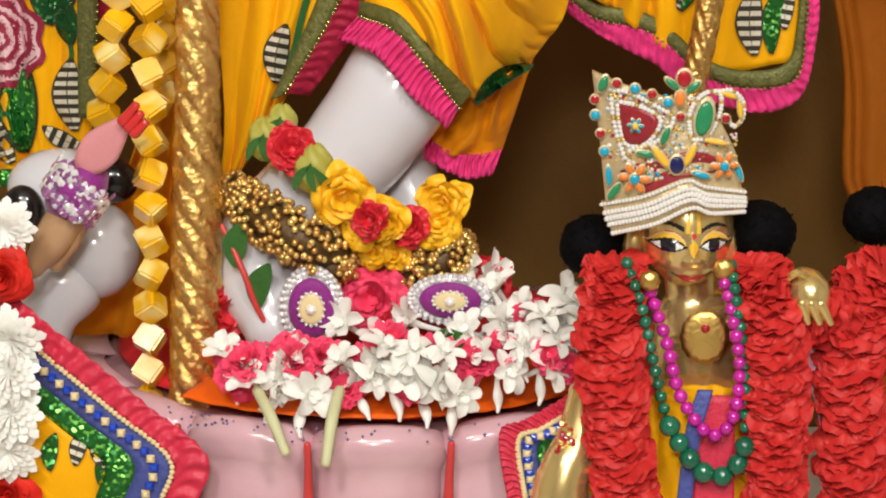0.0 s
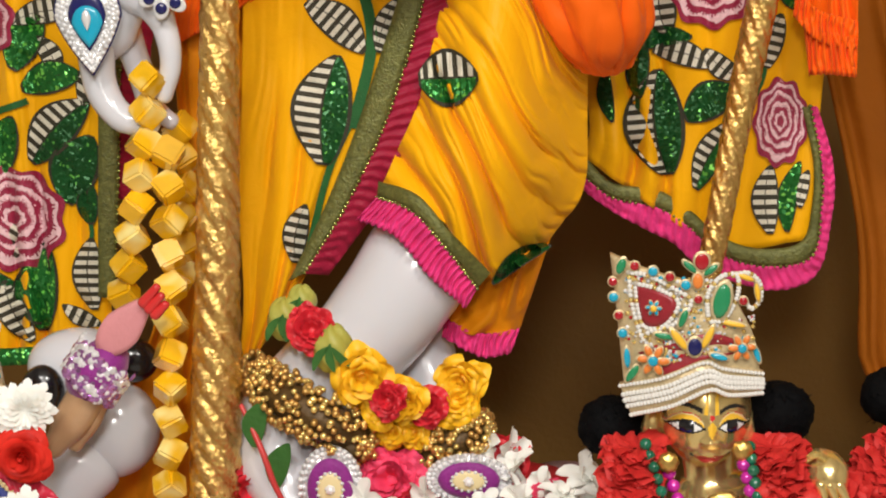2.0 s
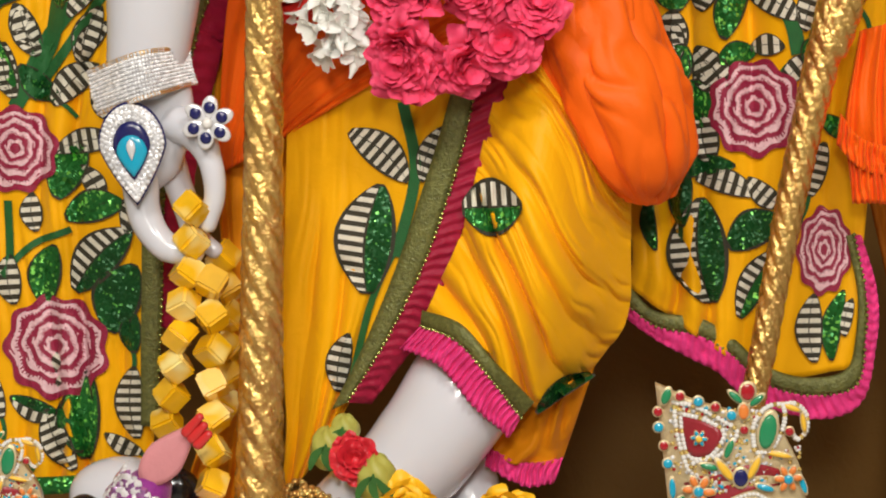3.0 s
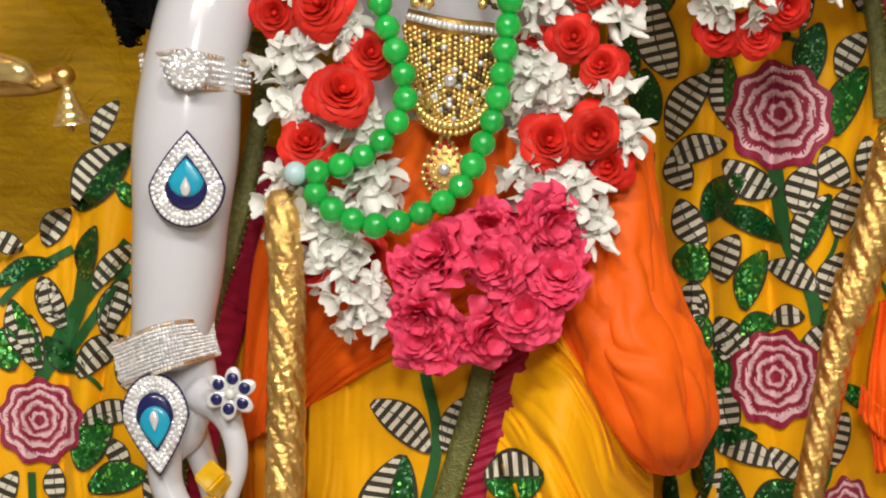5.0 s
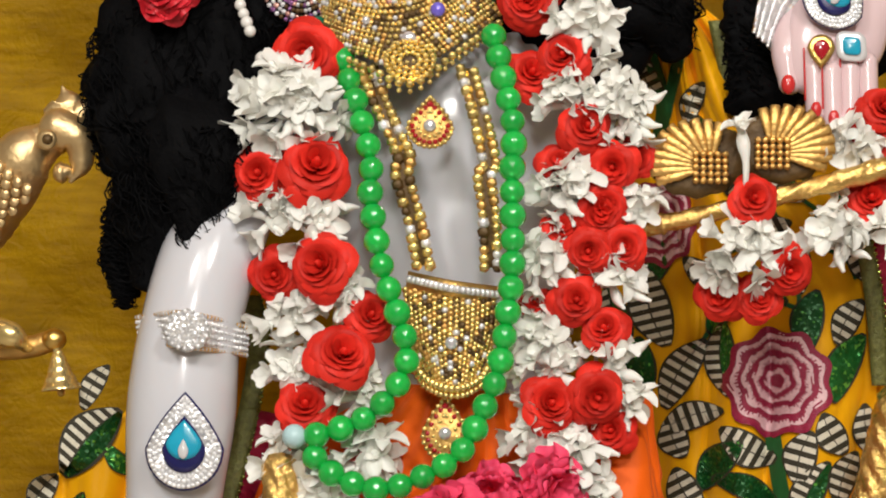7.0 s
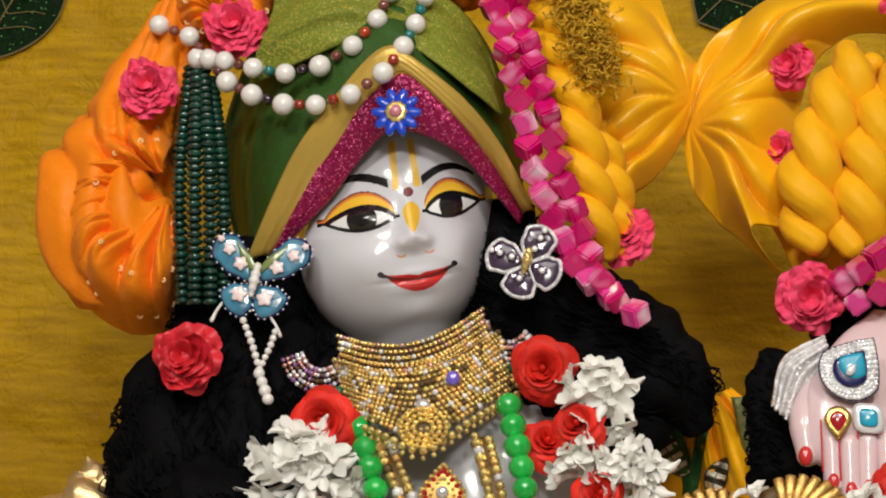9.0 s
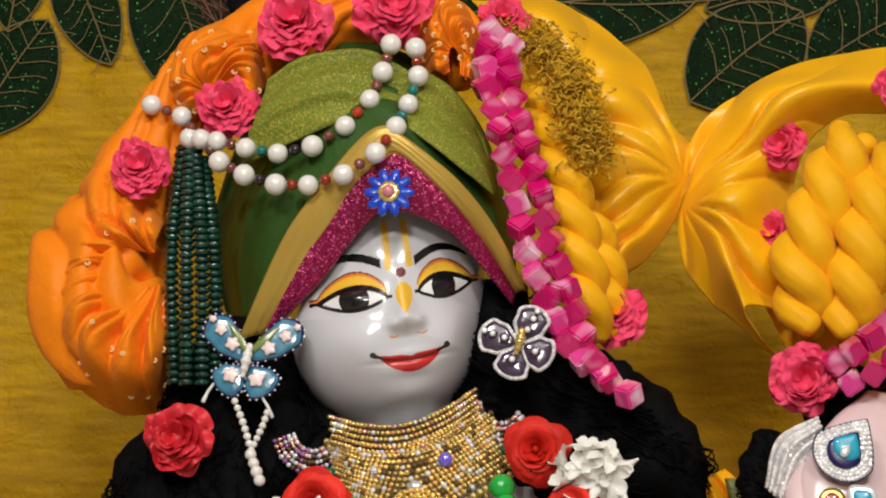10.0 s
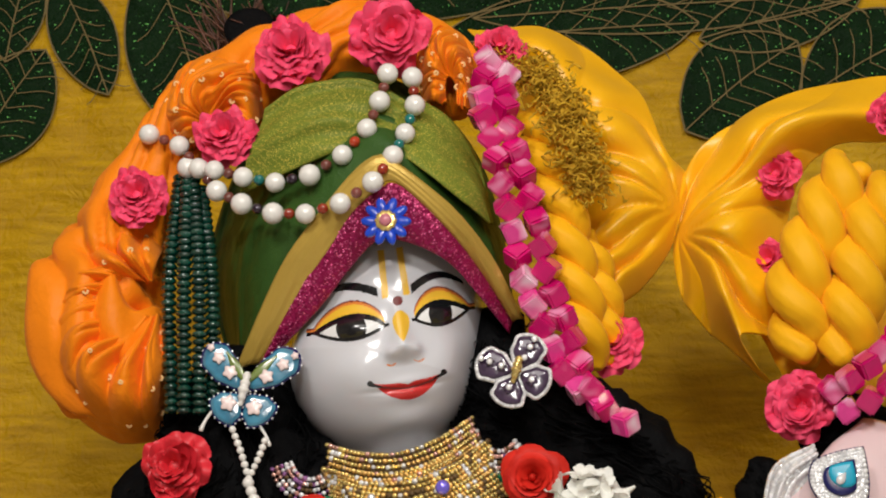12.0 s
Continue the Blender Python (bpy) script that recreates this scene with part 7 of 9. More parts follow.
# ---- bead string from the hand ----
YCUBE = cube_mesh("cube_bead", CUBE_YELLOW)
yb = thing("cube_bead_string", (-0.2060, -0.0700, 1.2320), "long double string of pearly yellow cube beads held by the hand", "beads")
string([(-0.2060, -0.0700, 1.2320), (-0.2060, -0.0700, 1.2140), (-0.2100, -0.0700, 1.1820), (-0.2160, -0.0700, 1.1340), (-0.2260, -0.0600, 1.0780)], YCUBE, 0.0092, yb, "cube_bead", gap=2.5, spin=True)
string([(-0.1920, -0.0720, 1.1810), (-0.1920, -0.0720, 1.1350), (-0.1910, -0.0720, 1.0710), (-0.1920, -0.0720, 1.0480), (-0.1920, -0.0720, 0.9800), (-0.1940, -0.0720, 0.9140), (-0.1960, -0.0720, 0.8710)], YCUBE, 0.0092, yb, "cube_bead", gap=2.55, spin=True)
string([(-0.1900, -0.0300, 1.1920), (-0.1860, -0.0300, 1.1440), (-0.1880, -0.0300, 1.0860)], YCUBE, 0.0092, yb, "cube_bead", gap=2.5, spin=True)

# ---- lotus pedestal ----
PINK_STONE = mat("glazed_pink_stone", (0.66, 0.36, 0.42), 0.22, var=0.14, scale=25, tone=(0.74, 0.5, 0.55), bump=0.04, coat=0.5, sparkle=None)
LINE_RED = mat("red_line_paint", (0.6, 0.05, 0.05), 0.35, var=0.15)
SPECK = mat("blue_speck_paint", (0.12, 0.12, 0.25), 0.5, var=0.3)
lotus = thing("lotus_pedestal", (-0.0700, 0.0600, 0.7470), "pink glazed stone lotus pedestal with red-lined petals", "pedestal")
LC = Vector((Vector((-0.0510, -0.1600, 0.8850)).x, 0.06, 0))
LZ = Vector((-0.0510, -0.1600, 0.8850)).z
LR = 0.22
NP = 14
sp = bmesh.new()
for k in range(NP):
    a0 = radians(-5.7 + k * 360 / NP)
    a1 = a0 + 2 * math.pi / NP
    bm = bmesh.new()
    nu, nv = 16, 14
    rows = []
    for j in range(nv + 1):
        t = j / nv
        row = []
        for i in range(nu + 1):
            s = i / nu
            a = a0 + (a1 - a0) * s
            arch = math.sin(math.pi * s) ** 0.5
            z = LZ - 0.012 + 0.012 * arch - t * 0.2
            r = LR - 0.018 + 0.018 * arch
            if t < 0.12:
                r += 0.010 * math.sin(math.pi * t / 0.12)
                z -= 0.0
            else:
                w = (t - 0.12) / 0.88
                r += 0.014 * arch * math.sin(math.pi * min(1, w * 1.1)) - 0.05 * w * w - 0.004
            row.append(bm.verts.new(LC + Vector((r * math.sin(a), -r * math.cos(a), z))))
        rows.append(row)
    inner = [bm.verts.new(LC + Vector((v.co.x - LC.x, v.co.y - LC.y, 0)) * 0.9 + Vector((0, 0, v.co.z - 0.004))) for v in rows[0]]
    rows = [inner] + rows
    for j in range(nv + 1):
        for i in range(nu):
            bm.faces.new((rows[j][i], rows[j][i + 1], rows[j + 1][i + 1], rows[j + 1][i])).smooth = True
    edge = [rows[j][0].co + Vector((rows[j][0].co.x - LC.x, rows[j][0].co.y - LC.y, 0)).normalized() * 0.019 for j in range(1, nv + 1, 2)]
    pt = part("petal", bm, PINK_STONE, lotus)
    part("red_line", tube(bmesh.new(), edge, [0.0025, 0.005, 0.002], 20, 8), LINE_RED, pt)
bm = bmesh.new()
tube(bm, [LC + Vector((0, 0, 0.70)), LC + Vector((0, 0, LZ - 0.02))], [LR * 0.6, LR * 0.8], 4, 60, caps=False)
bm.faces.new([bm.verts.new(LC + Vector((LR * 0.9 * math.cos(k * math.pi / 24), LR * 0.9 * math.sin(k * math.pi / 24), LZ - 0.012))) for k in range(48)])
part("core", bm, PINK_STONE, lotus)
bm = bmesh.new()
for k in range(90):
    a = rng.uniform(-0.6, 0.9)
    stud(bm, LC + Vector((LR * 1.0 * math.sin(a), -LR * math.cos(a) - 0.002, LZ - rng.uniform(-0.001, 0.012))), rng.uniform(0.0006, 0.0014), seg=5)
part("glaze_fleck", bm, SPECK, lotus)
bm = loft(bmesh.new(), [[LC + Vector(((LR - 0.014) * math.sin(a / 10), -(LR - 0.014) * math.cos(a / 10), LZ + 0.003)) for a in range(-6, 15, 2)],
                        [LC + Vector(((LR - 0.08) * math.sin(a / 10), -(LR - 0.08) * math.cos(a / 10), LZ + 0.016)) for a in range(-6, 15, 2)]], 60, 10, wrinkle=0.003, wscale=40, thick=0.01)
solo("pedestal_cloth", bm, ORANGE, "orange and red cloth ring lying on the lotus pedestal", "cloth")
flowers = thing("loose_flowers", (-0.0350, -0.1200, 0.9040), "heap of loose tuberoses and red rose petals on the pedestal", "flowers")
blob_bm = blob(bmesh.new(), LC + Vector((0, 0, LZ)), (LR * 0.85, LR * 0.85, 0.02), nu=40, nv=12, lumps=lambda d: 1 + 0.1 * noise.noise(d * 9))
part("petal_bed", blob_bm, CRIMSON_PETAL, flowers)
for p, n, r in (((-0.1230, -0.1200, 0.9180), 5, 0.018), ((-0.1030, -0.1400, 0.9040), 6, 0.022), ((-0.0800, -0.1450, 0.9070), 5, 0.02), ((-0.0690, -0.1300, 0.9160), 4, 0.02), ((-0.0380, -0.1400, 0.9180), 7, 0.024), ((-0.0160, -0.1400, 0.9190), 8, 0.024), ((0.0030, -0.1400, 0.9150), 7, 0.024), ((0.0220, -0.1400, 0.9080), 5, 0.018),
                ((0.0420, -0.1000, 0.9330), 8, 0.024), ((0.0540, -0.1200, 0.9190), 7, 0.022), ((0.0710, -0.1100, 0.9370), 8, 0.025), ((0.0860, -0.0900, 0.9430), 8, 0.025), ((0.1020, -0.1000, 0.9350), 8, 0.022), ((0.0830, -0.1200, 0.9240), 6, 0.02), ((0.0060, -0.1000, 0.9320), 4, 0.02), ((-0.0410, -0.1000, 0.9310), 4, 0.018), ((0.0620, -0.0800, 0.9540), 4, 0.015), ((0.0400, -0.0600, 0.9670), 2, 0.01)):
    white_cluster(p, r * 1.1, flowers, max(2, round(n * 0.62)))
for a, b in (((-0.1080, -0.1500, 0.9070), (-0.0850, -0.1850, 0.8750)), ((-0.0520, -0.1500, 0.9090), (-0.0580, -0.1850, 0.8680))):
    part("stalk", tube(bmesh.new(), [a, Vector(a).lerp(Vector(b), 0.5) + Vector((0, -0.006, 0.006)), b], [0.004, 0.0042, 0.0035], 14, 8), mat("pale_stalk", (0.6, 0.6, 0.35), 0.5, var=0.2), flowers)
for p, r in (((-0.1250, -0.1200, 0.9100), 0.022), ((-0.0850, -0.1300, 0.9220), 0.022), ((-0.0640, -0.1300, 0.9230), 0.018), ((-0.0940, -0.1200, 0.9190), 0.018), ((-0.0200, -0.1100, 0.9300), 0.02), ((0.0370, -0.1200, 0.9220), 0.018), ((0.0890, -0.1250, 0.9290), 0.014), ((-0.0490, -0.1400, 0.9060), 0.016), ((-0.1160, -0.1350, 0.9190), 0.02), ((-0.0310, -0.1250, 0.9220), 0.018), ((0.0120, -0.1250, 0.9270), 0.018), ((0.0580, -0.1150, 0.9300), 0.018), ((0.0730, -0.0900, 0.9470), 0.017), ((-0.0030, -0.1400, 0.9070), 0.014), ((0.1050, -0.1200, 0.9200), 0.014)):
    bloom(p, r, flowers, PINKS, "pink_rose", out=(0, -0.7, 0.7))
for p, r in (((-0.0330, -0.0700, 0.9510), 0.029), ((0.0430, -0.0500, 0.9640), 0.022), ((-0.1370, -0.0600, 0.9410), 0.024), ((-0.0230, -0.0800, 0.9380), 0.02)):
    bloom(p, r, flowers, DARK_ROSES if r < 0.025 else PINKS, "red_flower")
for p, a in (((-0.0170, -0.1000, 0.9350), 20), ((0.0230, -0.1100, 0.9350), -15), ((0.0310, -0.1200, 0.9280), 30)):
    bm = leaf_shape(bmesh.new(), p, 0.028, 0.014, radians(a), 2)
    for v in bm.verts:
        v.co.y -= 0.004 * math.sin(v.co.x * 300)
    part("leaf", bm, [LEAF, LEAF, LEAF, LEAF], flowers)

# ---- anklets, foot jewels and ankle garland ----
def medallion(c, w, h, label):
    c = Vector(c)
    t = thing("medallion", c, label, "jewel", "foot medallions")
    part("plate", plate(bmesh.new(), round_outline(c, w, h, 36), c, 0.003, 0.001), SILVER, t)
    bm = bmesh.new()
    for q, n in ((0.96, 34), (0.84, 30)):
        for p in round_outline(c + Vector((0, -0.0035, 0)), w * q, h * q, n):
            stud(bm, p, 0.0021)
    part("rhinestone_rim", bm, STUD_SILVER, t)
    part("velvet", plate(bmesh.new(), round_outline(c + Vector((0, -0.004, 0)), w * 0.72, h * 0.72, 30), c + Vector((0, -0.004, 0)), 0.001, 0.002), PURPLE, t)
    part("inner_disc", plate(bmesh.new(), round_outline(c + Vector((0, -0.0065, 0)), w * 0.4, h * 0.4, 24), c + Vector((0, -0.0065, 0)), 0.001, 0.001), PAINT_CREAM, t)
    bm = bmesh.new()
    for p in round_outline(c + Vector((0, -0.008, 0)), w * 0.4, h * 0.4, 16):
        stud(bm, p, 0.0014)
    stud(bm, c + Vector((0, -0.009, 0)), 0.004)
    tagged(part("centre_stone", bm, STUD_SILVER, t), kind="stuff")


medallion((-0.0760, -0.0950, 0.9520), 0.0225, 0.030, "oval purple velvet medallion ringed with rhinestones on the foot")
medallion((0.0200, -0.0900, 0.9590), 0.030, 0.018, "oval purple velvet medallion ringed with rhinestones on the foot")


def bead_rope(line, rad, label, mats, per=170):
    t = thing("anklet", line[0], label, "anklet", "gold anklets")
    pts = spline(line, 60)
    part("core", tube(bmesh.new(), line, [r * 0.85 for r in rad], 30, 12), GEM_BACK, t)
    bm = bmesh.new()
    for k in range(per):
        s = rng.random()
        i = int(s * 60)
        d = (pts[min(60, i + 1)] - pts[max(0, i - 1)]).normalized()
        a = Vector((0, -1, 0)) + d * d.y
        a.normalize()
        b = d.cross(a)
        th = rng.uniform(-1.7, 1.7)
        r = ramp(rad, s)
        blob(bm, pts[i] + (a * math.cos(th) + b * math.sin(th)) * r * rng.uniform(0.95, 1.22), (rng.uniform(0.0021, 0.0029),) * 3, mat=rng.randrange(len(mats)), nu=7, nv=5)
    tagged(part("bell_cluster", bm, mats, t), kind="stuff")


bead_rope([(-0.1380, -0.0300, 1.0190), (-0.1100, -0.0750, 1.0100), (-0.0810, -0.0900, 0.9980), (-0.0590, -0.0700, 0.9830), (-0.0590, -0.0300, 0.9770)], [0.012, 0.016, 0.017, 0.016, 0.012], "thick anklet of clustered small gold bells", [STUD_GOLD, GOLD_OLD], 520)
bead_rope([(-0.0260, -0.0300, 0.9650), (-0.0040, -0.0600, 0.9720), (0.0160, -0.0600, 0.9810), (0.0240, -0.0300, 0.9830)], [0.012, 0.014, 0.014, 0.01], "thick anklet of clustered small gold bells", [STUD_GOLD, GOLD_OLD], 340)
bead_rope([(-0.0740, -0.0800, 0.9810), (-0.0620, -0.0850, 0.9770), (-0.0550, -0.0700, 0.9780)], [0.008, 0.01, 0.008], "gold bell cluster hanging from the anklet", [STUD_GOLD, GOLD_OLD], 60)
ag = thing("ankle_garland", (-0.0560, -0.0700, 1.0280), "ankle garland of yellow roses, red roses and yellow buds", "garland")
for p, r, kd, nm in (((-0.0560, -0.0900, 1.0330), 0.025, YELLOW_ROSES, "yellow_rose"), ((-0.0400, -0.0850, 1.0080), 0.02, YELLOW_ROSES, "yellow_rose"), ((-0.0250, -0.0800, 1.0130), 0.019, YELLOW_ROSES, "yellow_rose"), ((-0.0350, -0.1000, 1.0160), 0.016, DARK_ROSES, "red_flower"), ((-0.0900, -0.0850, 1.0600), 0.019, DARK_ROSES, "red_flower"), ((-0.0970, -0.0700, 1.0650), 0.014, DARK_ROSES, "red_flower"),
                     ((0.0150, -0.0600, 1.0230), 0.022, YELLOW_ROSES, "yellow_rose"), ((0.0080, -0.0650, 1.0060), 0.02, YELLOW_ROSES, "yellow_rose"), ((-0.0100, -0.0750, 1.0060), 0.017, DARK_ROSES, "red_flower"), ((-0.0350, -0.0750, 0.9890), 0.016, YELLOW_ROSES, "yellow_rose"), ((-0.0200, -0.0700, 0.9860), 0.014, YELLOW_ROSES, "yellow_rose")):
    bloom(p, r, ag, kd, nm)
YBUD = mat("yellow_green_bud", (0.6, 0.48, 0.06), 0.5, var=0.3, scale=60, tone=(0.4, 0.45, 0.1), bump=0.2)
for p, s in (((-0.1120, -0.0600, 1.0630), 0.9), ((-0.1010, -0.0550, 1.0740), 0.75), ((-0.0760, -0.0900, 1.0500), 1.0)):
    bb = part("rose_bud", blob(bmesh.new(), p, (0.014 * s, 0.013 * s, 0.017 * s), lumps=lambda d: 1 + 0.07 * math.sin(5 * math.atan2(d.y, d.x) + 5 * d.z)), YBUD, ag, "closed yellow-green rose bud")
    for k in range(3):
        bm = leaf_shape(bmesh.new(), Vector(p) + Vector((0.008 * (k - 1), -0.0135 * s, -0.004)), 0.02, 0.006, radians(60 + 40 * k), 2)
        part("sepal", bm, [LEAF] * 4, bb)
for p, a in (((-0.1300, -0.0850, 0.9930), 80), ((-0.1130, -0.0900, 0.9650), 75)):
    bm = leaf_shape(bmesh.new(), p, 0.034, 0.017, radians(a), 2)
    solo("painted_leaf", bm, [LEAF] * 4, "dark green tulsi leaf lying on the foot", "leaf")
for line in ([(-0.1410, -0.0780, 1.0040), (-0.1250, -0.0880, 0.9740), (-0.1150, -0.0900, 0.9480), (-0.0990, -0.0900, 0.9210)],):
    solo("foot_line", tube(bmesh.new(), line, [0.0018, 0.0024, 0.0016], 30, 8), LINE_RED, "painted red line along the marble foot", "painted line")

# ---- small brass statue with crown and garlands ----
sm = bmesh.new()
SC = Vector((0.1800, -0.1300, 1.0250))
NU, NV = 150, 120
rows = []
for j in range(NV + 1):
    ph = math.pi * (0.1 + 0.88 * j / NV)
    row = []
    for i in range(NU + 1):
        th = math.pi * (1 + i / NU)
        d = Vector((math.sin(ph) * math.cos(th), math.sin(ph) * math.sin(th), math.cos(ph)))
        q = Vector((d.x * 0.0315 * (1 - 0.15 * max(0, -d.z) ** 2), d.y * 0.036, d.z * 0.041))
        x, y = (q.x - 0.003) / 0.00019, (-q.z - 0.004) / 0.00019
        q += Vector((0, -1, 0)) * face_relief(x, y) * 0.5 * min(1, -d.y * 1.6)
        row.append(sm.verts.new(SC + q))
    rows.append(row)
for j in range(NV):
    for i in range(NU):
        f = sm.faces.new((rows[j][i], rows[j + 1][i], rows[j + 1][i + 1], rows[j][i + 1]))
        f.smooth = True
        c = f.calc_center_median() - SC
        f.material_index = face_paint((c.x - 0.003) / 0.00019, (-c.z - 0.004) / 0.00019)
tube(sm, [(0.1830, -0.1200, 0.9940), (0.1860, -0.1200, 0.9670), (0.1900, -0.1200, 0.9590)], [0.018, 0.017, 0.03], 10, 18)
tube(sm, [(0.1890, -0.1200, 0.9650), (0.1930, -0.1200, 0.9270), (0.1960, -0.1100, 0.8750), (0.1990, -0.1000, 0.7920)], [0.03, 0.042, 0.034, 0.045], 24, 26, squash=0.7)
for q in ((0.1450, -0.1300, 1.0080), (0.2070, -0.1300, 1.0110)):
    blob(sm, q, (0.008, 0.006, 0.016))
tube(sm, [(0.2440, -0.1400, 0.9820), (0.2570, -0.1600, 0.9930), (0.2630, -0.1700, 0.9870), (0.2680, -0.1700, 0.9750)], [0.012, 0.013, 0.014, 0.006], 16, 14)
for k in range(3):
    tube(sm, [Vector((0.2610, -0.1780, 0.9870)) + Vector((0.006 * (k - 1), 0, 0)), Vector((0.2670, -0.1780, 0.9730)) + Vector((0.0075 * (k - 1), 0, 0))], [0.004, 0.0025], 8, 8)
tube(sm, [(0.1160, -0.1500, 0.9140), (0.1100, -0.1700, 0.8840), (0.1010, -0.1800, 0.8590), (0.0990, -0.1800, 0.8390)], [0.012, 0.014, 0.018, 0.02], 16, 16)
solo("statue", sm, [BRASS, PAINT_BLACK, PAINT_WHITE, PAINT_YELLOW, PAINT_CREAM, PAINT_RED, PAINT_CREAM, PAINT_YELLOW, PAINT_RED, NAVY, PAINT_RED], "small polished brass statue with a painted face", "statue")

CROWN_RED = mat("crown_maroon_enamel", (0.3, 0.02, 0.03), 0.35, var=0.3, scale=80, bump=0.2)
CROWN_GOLD = mat("crown_pale_gold", (0.72, 0.58, 0.34), 0.35, metal=0.4, var=0.3, scale=120, bump=0.5, bscale=300)
ENAMELS = [TURQUOISE, PAINT_ORANGE, RUBY, mat("green_enamel", (0.02, 0.25, 0.1), 0.25, var=0.2, coat=0.5), NAVY, PAINT_YELLOW]


def crown_at(place, base, k=1.0):
    """Tall jewelled crown: a pearl band, a pointed panel with a flower, a curled plume and outlined enamel leaves."""
    base = Vector(base)

    def Q(x, y, up=0.0):
        x, y = (x - 391) * 0.58, (y - 631) * 0.58
        d = 0.034 * (1 - ((x - 5) / 175) ** 2) + 0.003 + up
        return base + Vector((x * 0.00038 * k, -d * k, -y * 0.00038 * k))
    t = thing("crown", base, place, "crown", "jewelled crowns")
    part("cap", loft(bmesh.new(), [[Q(135, 255), Q(165, 480), Q(190, 680)], [Q(240, 285), Q(270, 470), Q(310, 640)], [Q(360, 310), Q(400, 420), Q(420, 590)], [Q(480, 330), Q(520, 430), Q(510, 600)], [Q(545, 430), Q(575, 500), Q(597, 620)]], 24, 24, thick=0.008), CROWN_GOLD, t)
    panel = [Q(215, 335, 0.001), Q(285, 345, 0.001), Q(335, 375, 0.001), Q(300, 440, 0.001), Q(245, 452, 0.001), Q(225, 400, 0.001)]
    mid = sum(panel, Vector()) / 6
    part("red_panel", plate(bmesh.new(), spline(panel + panel[:1], 24)[:-1], mid, 0.0015, 0.001), CROWN_RED, t)
    low = [Q(225, 540, 0.001), Q(330, 500, 0.001), Q(400, 470, 0.001), Q(470, 470, 0.001), Q(560, 520, 0.001), Q(420, 545, 0.001), Q(300, 600, 0.001)]
    part("red_panel", plate(bmesh.new(), spline(low + low[:1], 30)[:-1], sum(low, Vector()) / 7, 0.001, 0.002), CROWN_RED, t)
    part("band", loft(bmesh.new(), [[Q(172, 645, 0.002), Q(300, 600, 0.003), Q(420, 545, 0.004), Q(480, 565, 0.003), Q(602, 592, 0.002)], [Q(210, 737, 0.002), Q(330, 692, 0.003), Q(440, 638, 0.004), Q(500, 657, 0.003), Q(602, 662, 0.002)]], 50, 8, bulge=0.002, thick=0.004), CROWN_GOLD, t)
    bm = bmesh.new()
    top = [Q(174, 650, 0.005), Q(300, 605, 0.006), Q(420, 550, 0.007), Q(480, 570, 0.006), Q(600, 597, 0.005)]
    bot = [Q(210, 732, 0.005), Q(330, 687, 0.006), Q(440, 633, 0.007), Q(500, 652, 0.006), Q(600, 657, 0.005)]
    for q, r in ((0.0, 0.0016), (0.3, 0.002), (0.5, 0.0024), (0.7, 0.002), (1.0, 0.0018)):
        for p in spline([a.lerp(b, q) for a, b in zip(top, bot)], 38):
            stud(bm, p, r * k)
    tagged(part("pearl_inlay", bm, PEARL, t), kind="stuff")
    bm = bmesh.new()
    for line, n in (([Q(190, 300, 0.002), Q(245, 300, 0.002), Q(330, 335, 0.002), Q(378, 370, 0.002), Q(330, 440, 0.002), Q(258, 470, 0.002), Q(238, 495, 0.002), Q(205, 400, 0.002), Q(190, 300, 0.002)], 46),
                    ([Q(212, 330, 0.002), Q(285, 340, 0.002), Q(340, 375, 0.002), Q(303, 446, 0.002), Q(243, 458, 0.002), Q(220, 400, 0.002), Q(212, 330, 0.002)], 34),
                    ([Q(430, 420, 0.002), Q(425, 350, 0.002), Q(460, 295, 0.002), Q(510, 290, 0.002), Q(515, 350, 0.002), Q(480, 420, 0.002), Q(440, 430, 0.002)], 34),
                    ([Q(500, 290, 0.002), Q(545, 285, 0.002), Q(582, 320, 0.002), Q(585, 370, 0.002), Q(560, 395, 0.002), Q(545, 380, 0.002)], 18)):
        for i, p in enumerate(spline(line, n)):
            stud(bm, p, 0.0019 * k, mat=i % 5 == 0)
    tagged(part("pearl_outline", bm, [PEARL, STUD_GOLD], t), kind="stuff")

    def gem(x, y, w, h, a, c, up=0.002):
        p = Q(x, y, up)
        o = round_outline(p, w * 0.00021 * k, h * 0.00021 * k, 14, spin=radians(a))
        rim = part("gold_rim", plate(bmesh.new(), [p + (q - p) * 1.3 for q in o], p, 0.0012, 0.0), CROWN_GOLD, t)
        part("enamel", plate(bmesh.new(), [q + Vector((0, -0.0016, 0)) for q in o], p + Vector((0, -0.0016, 0)), 0.0006, 0.0008), ENAMELS[c], rim)
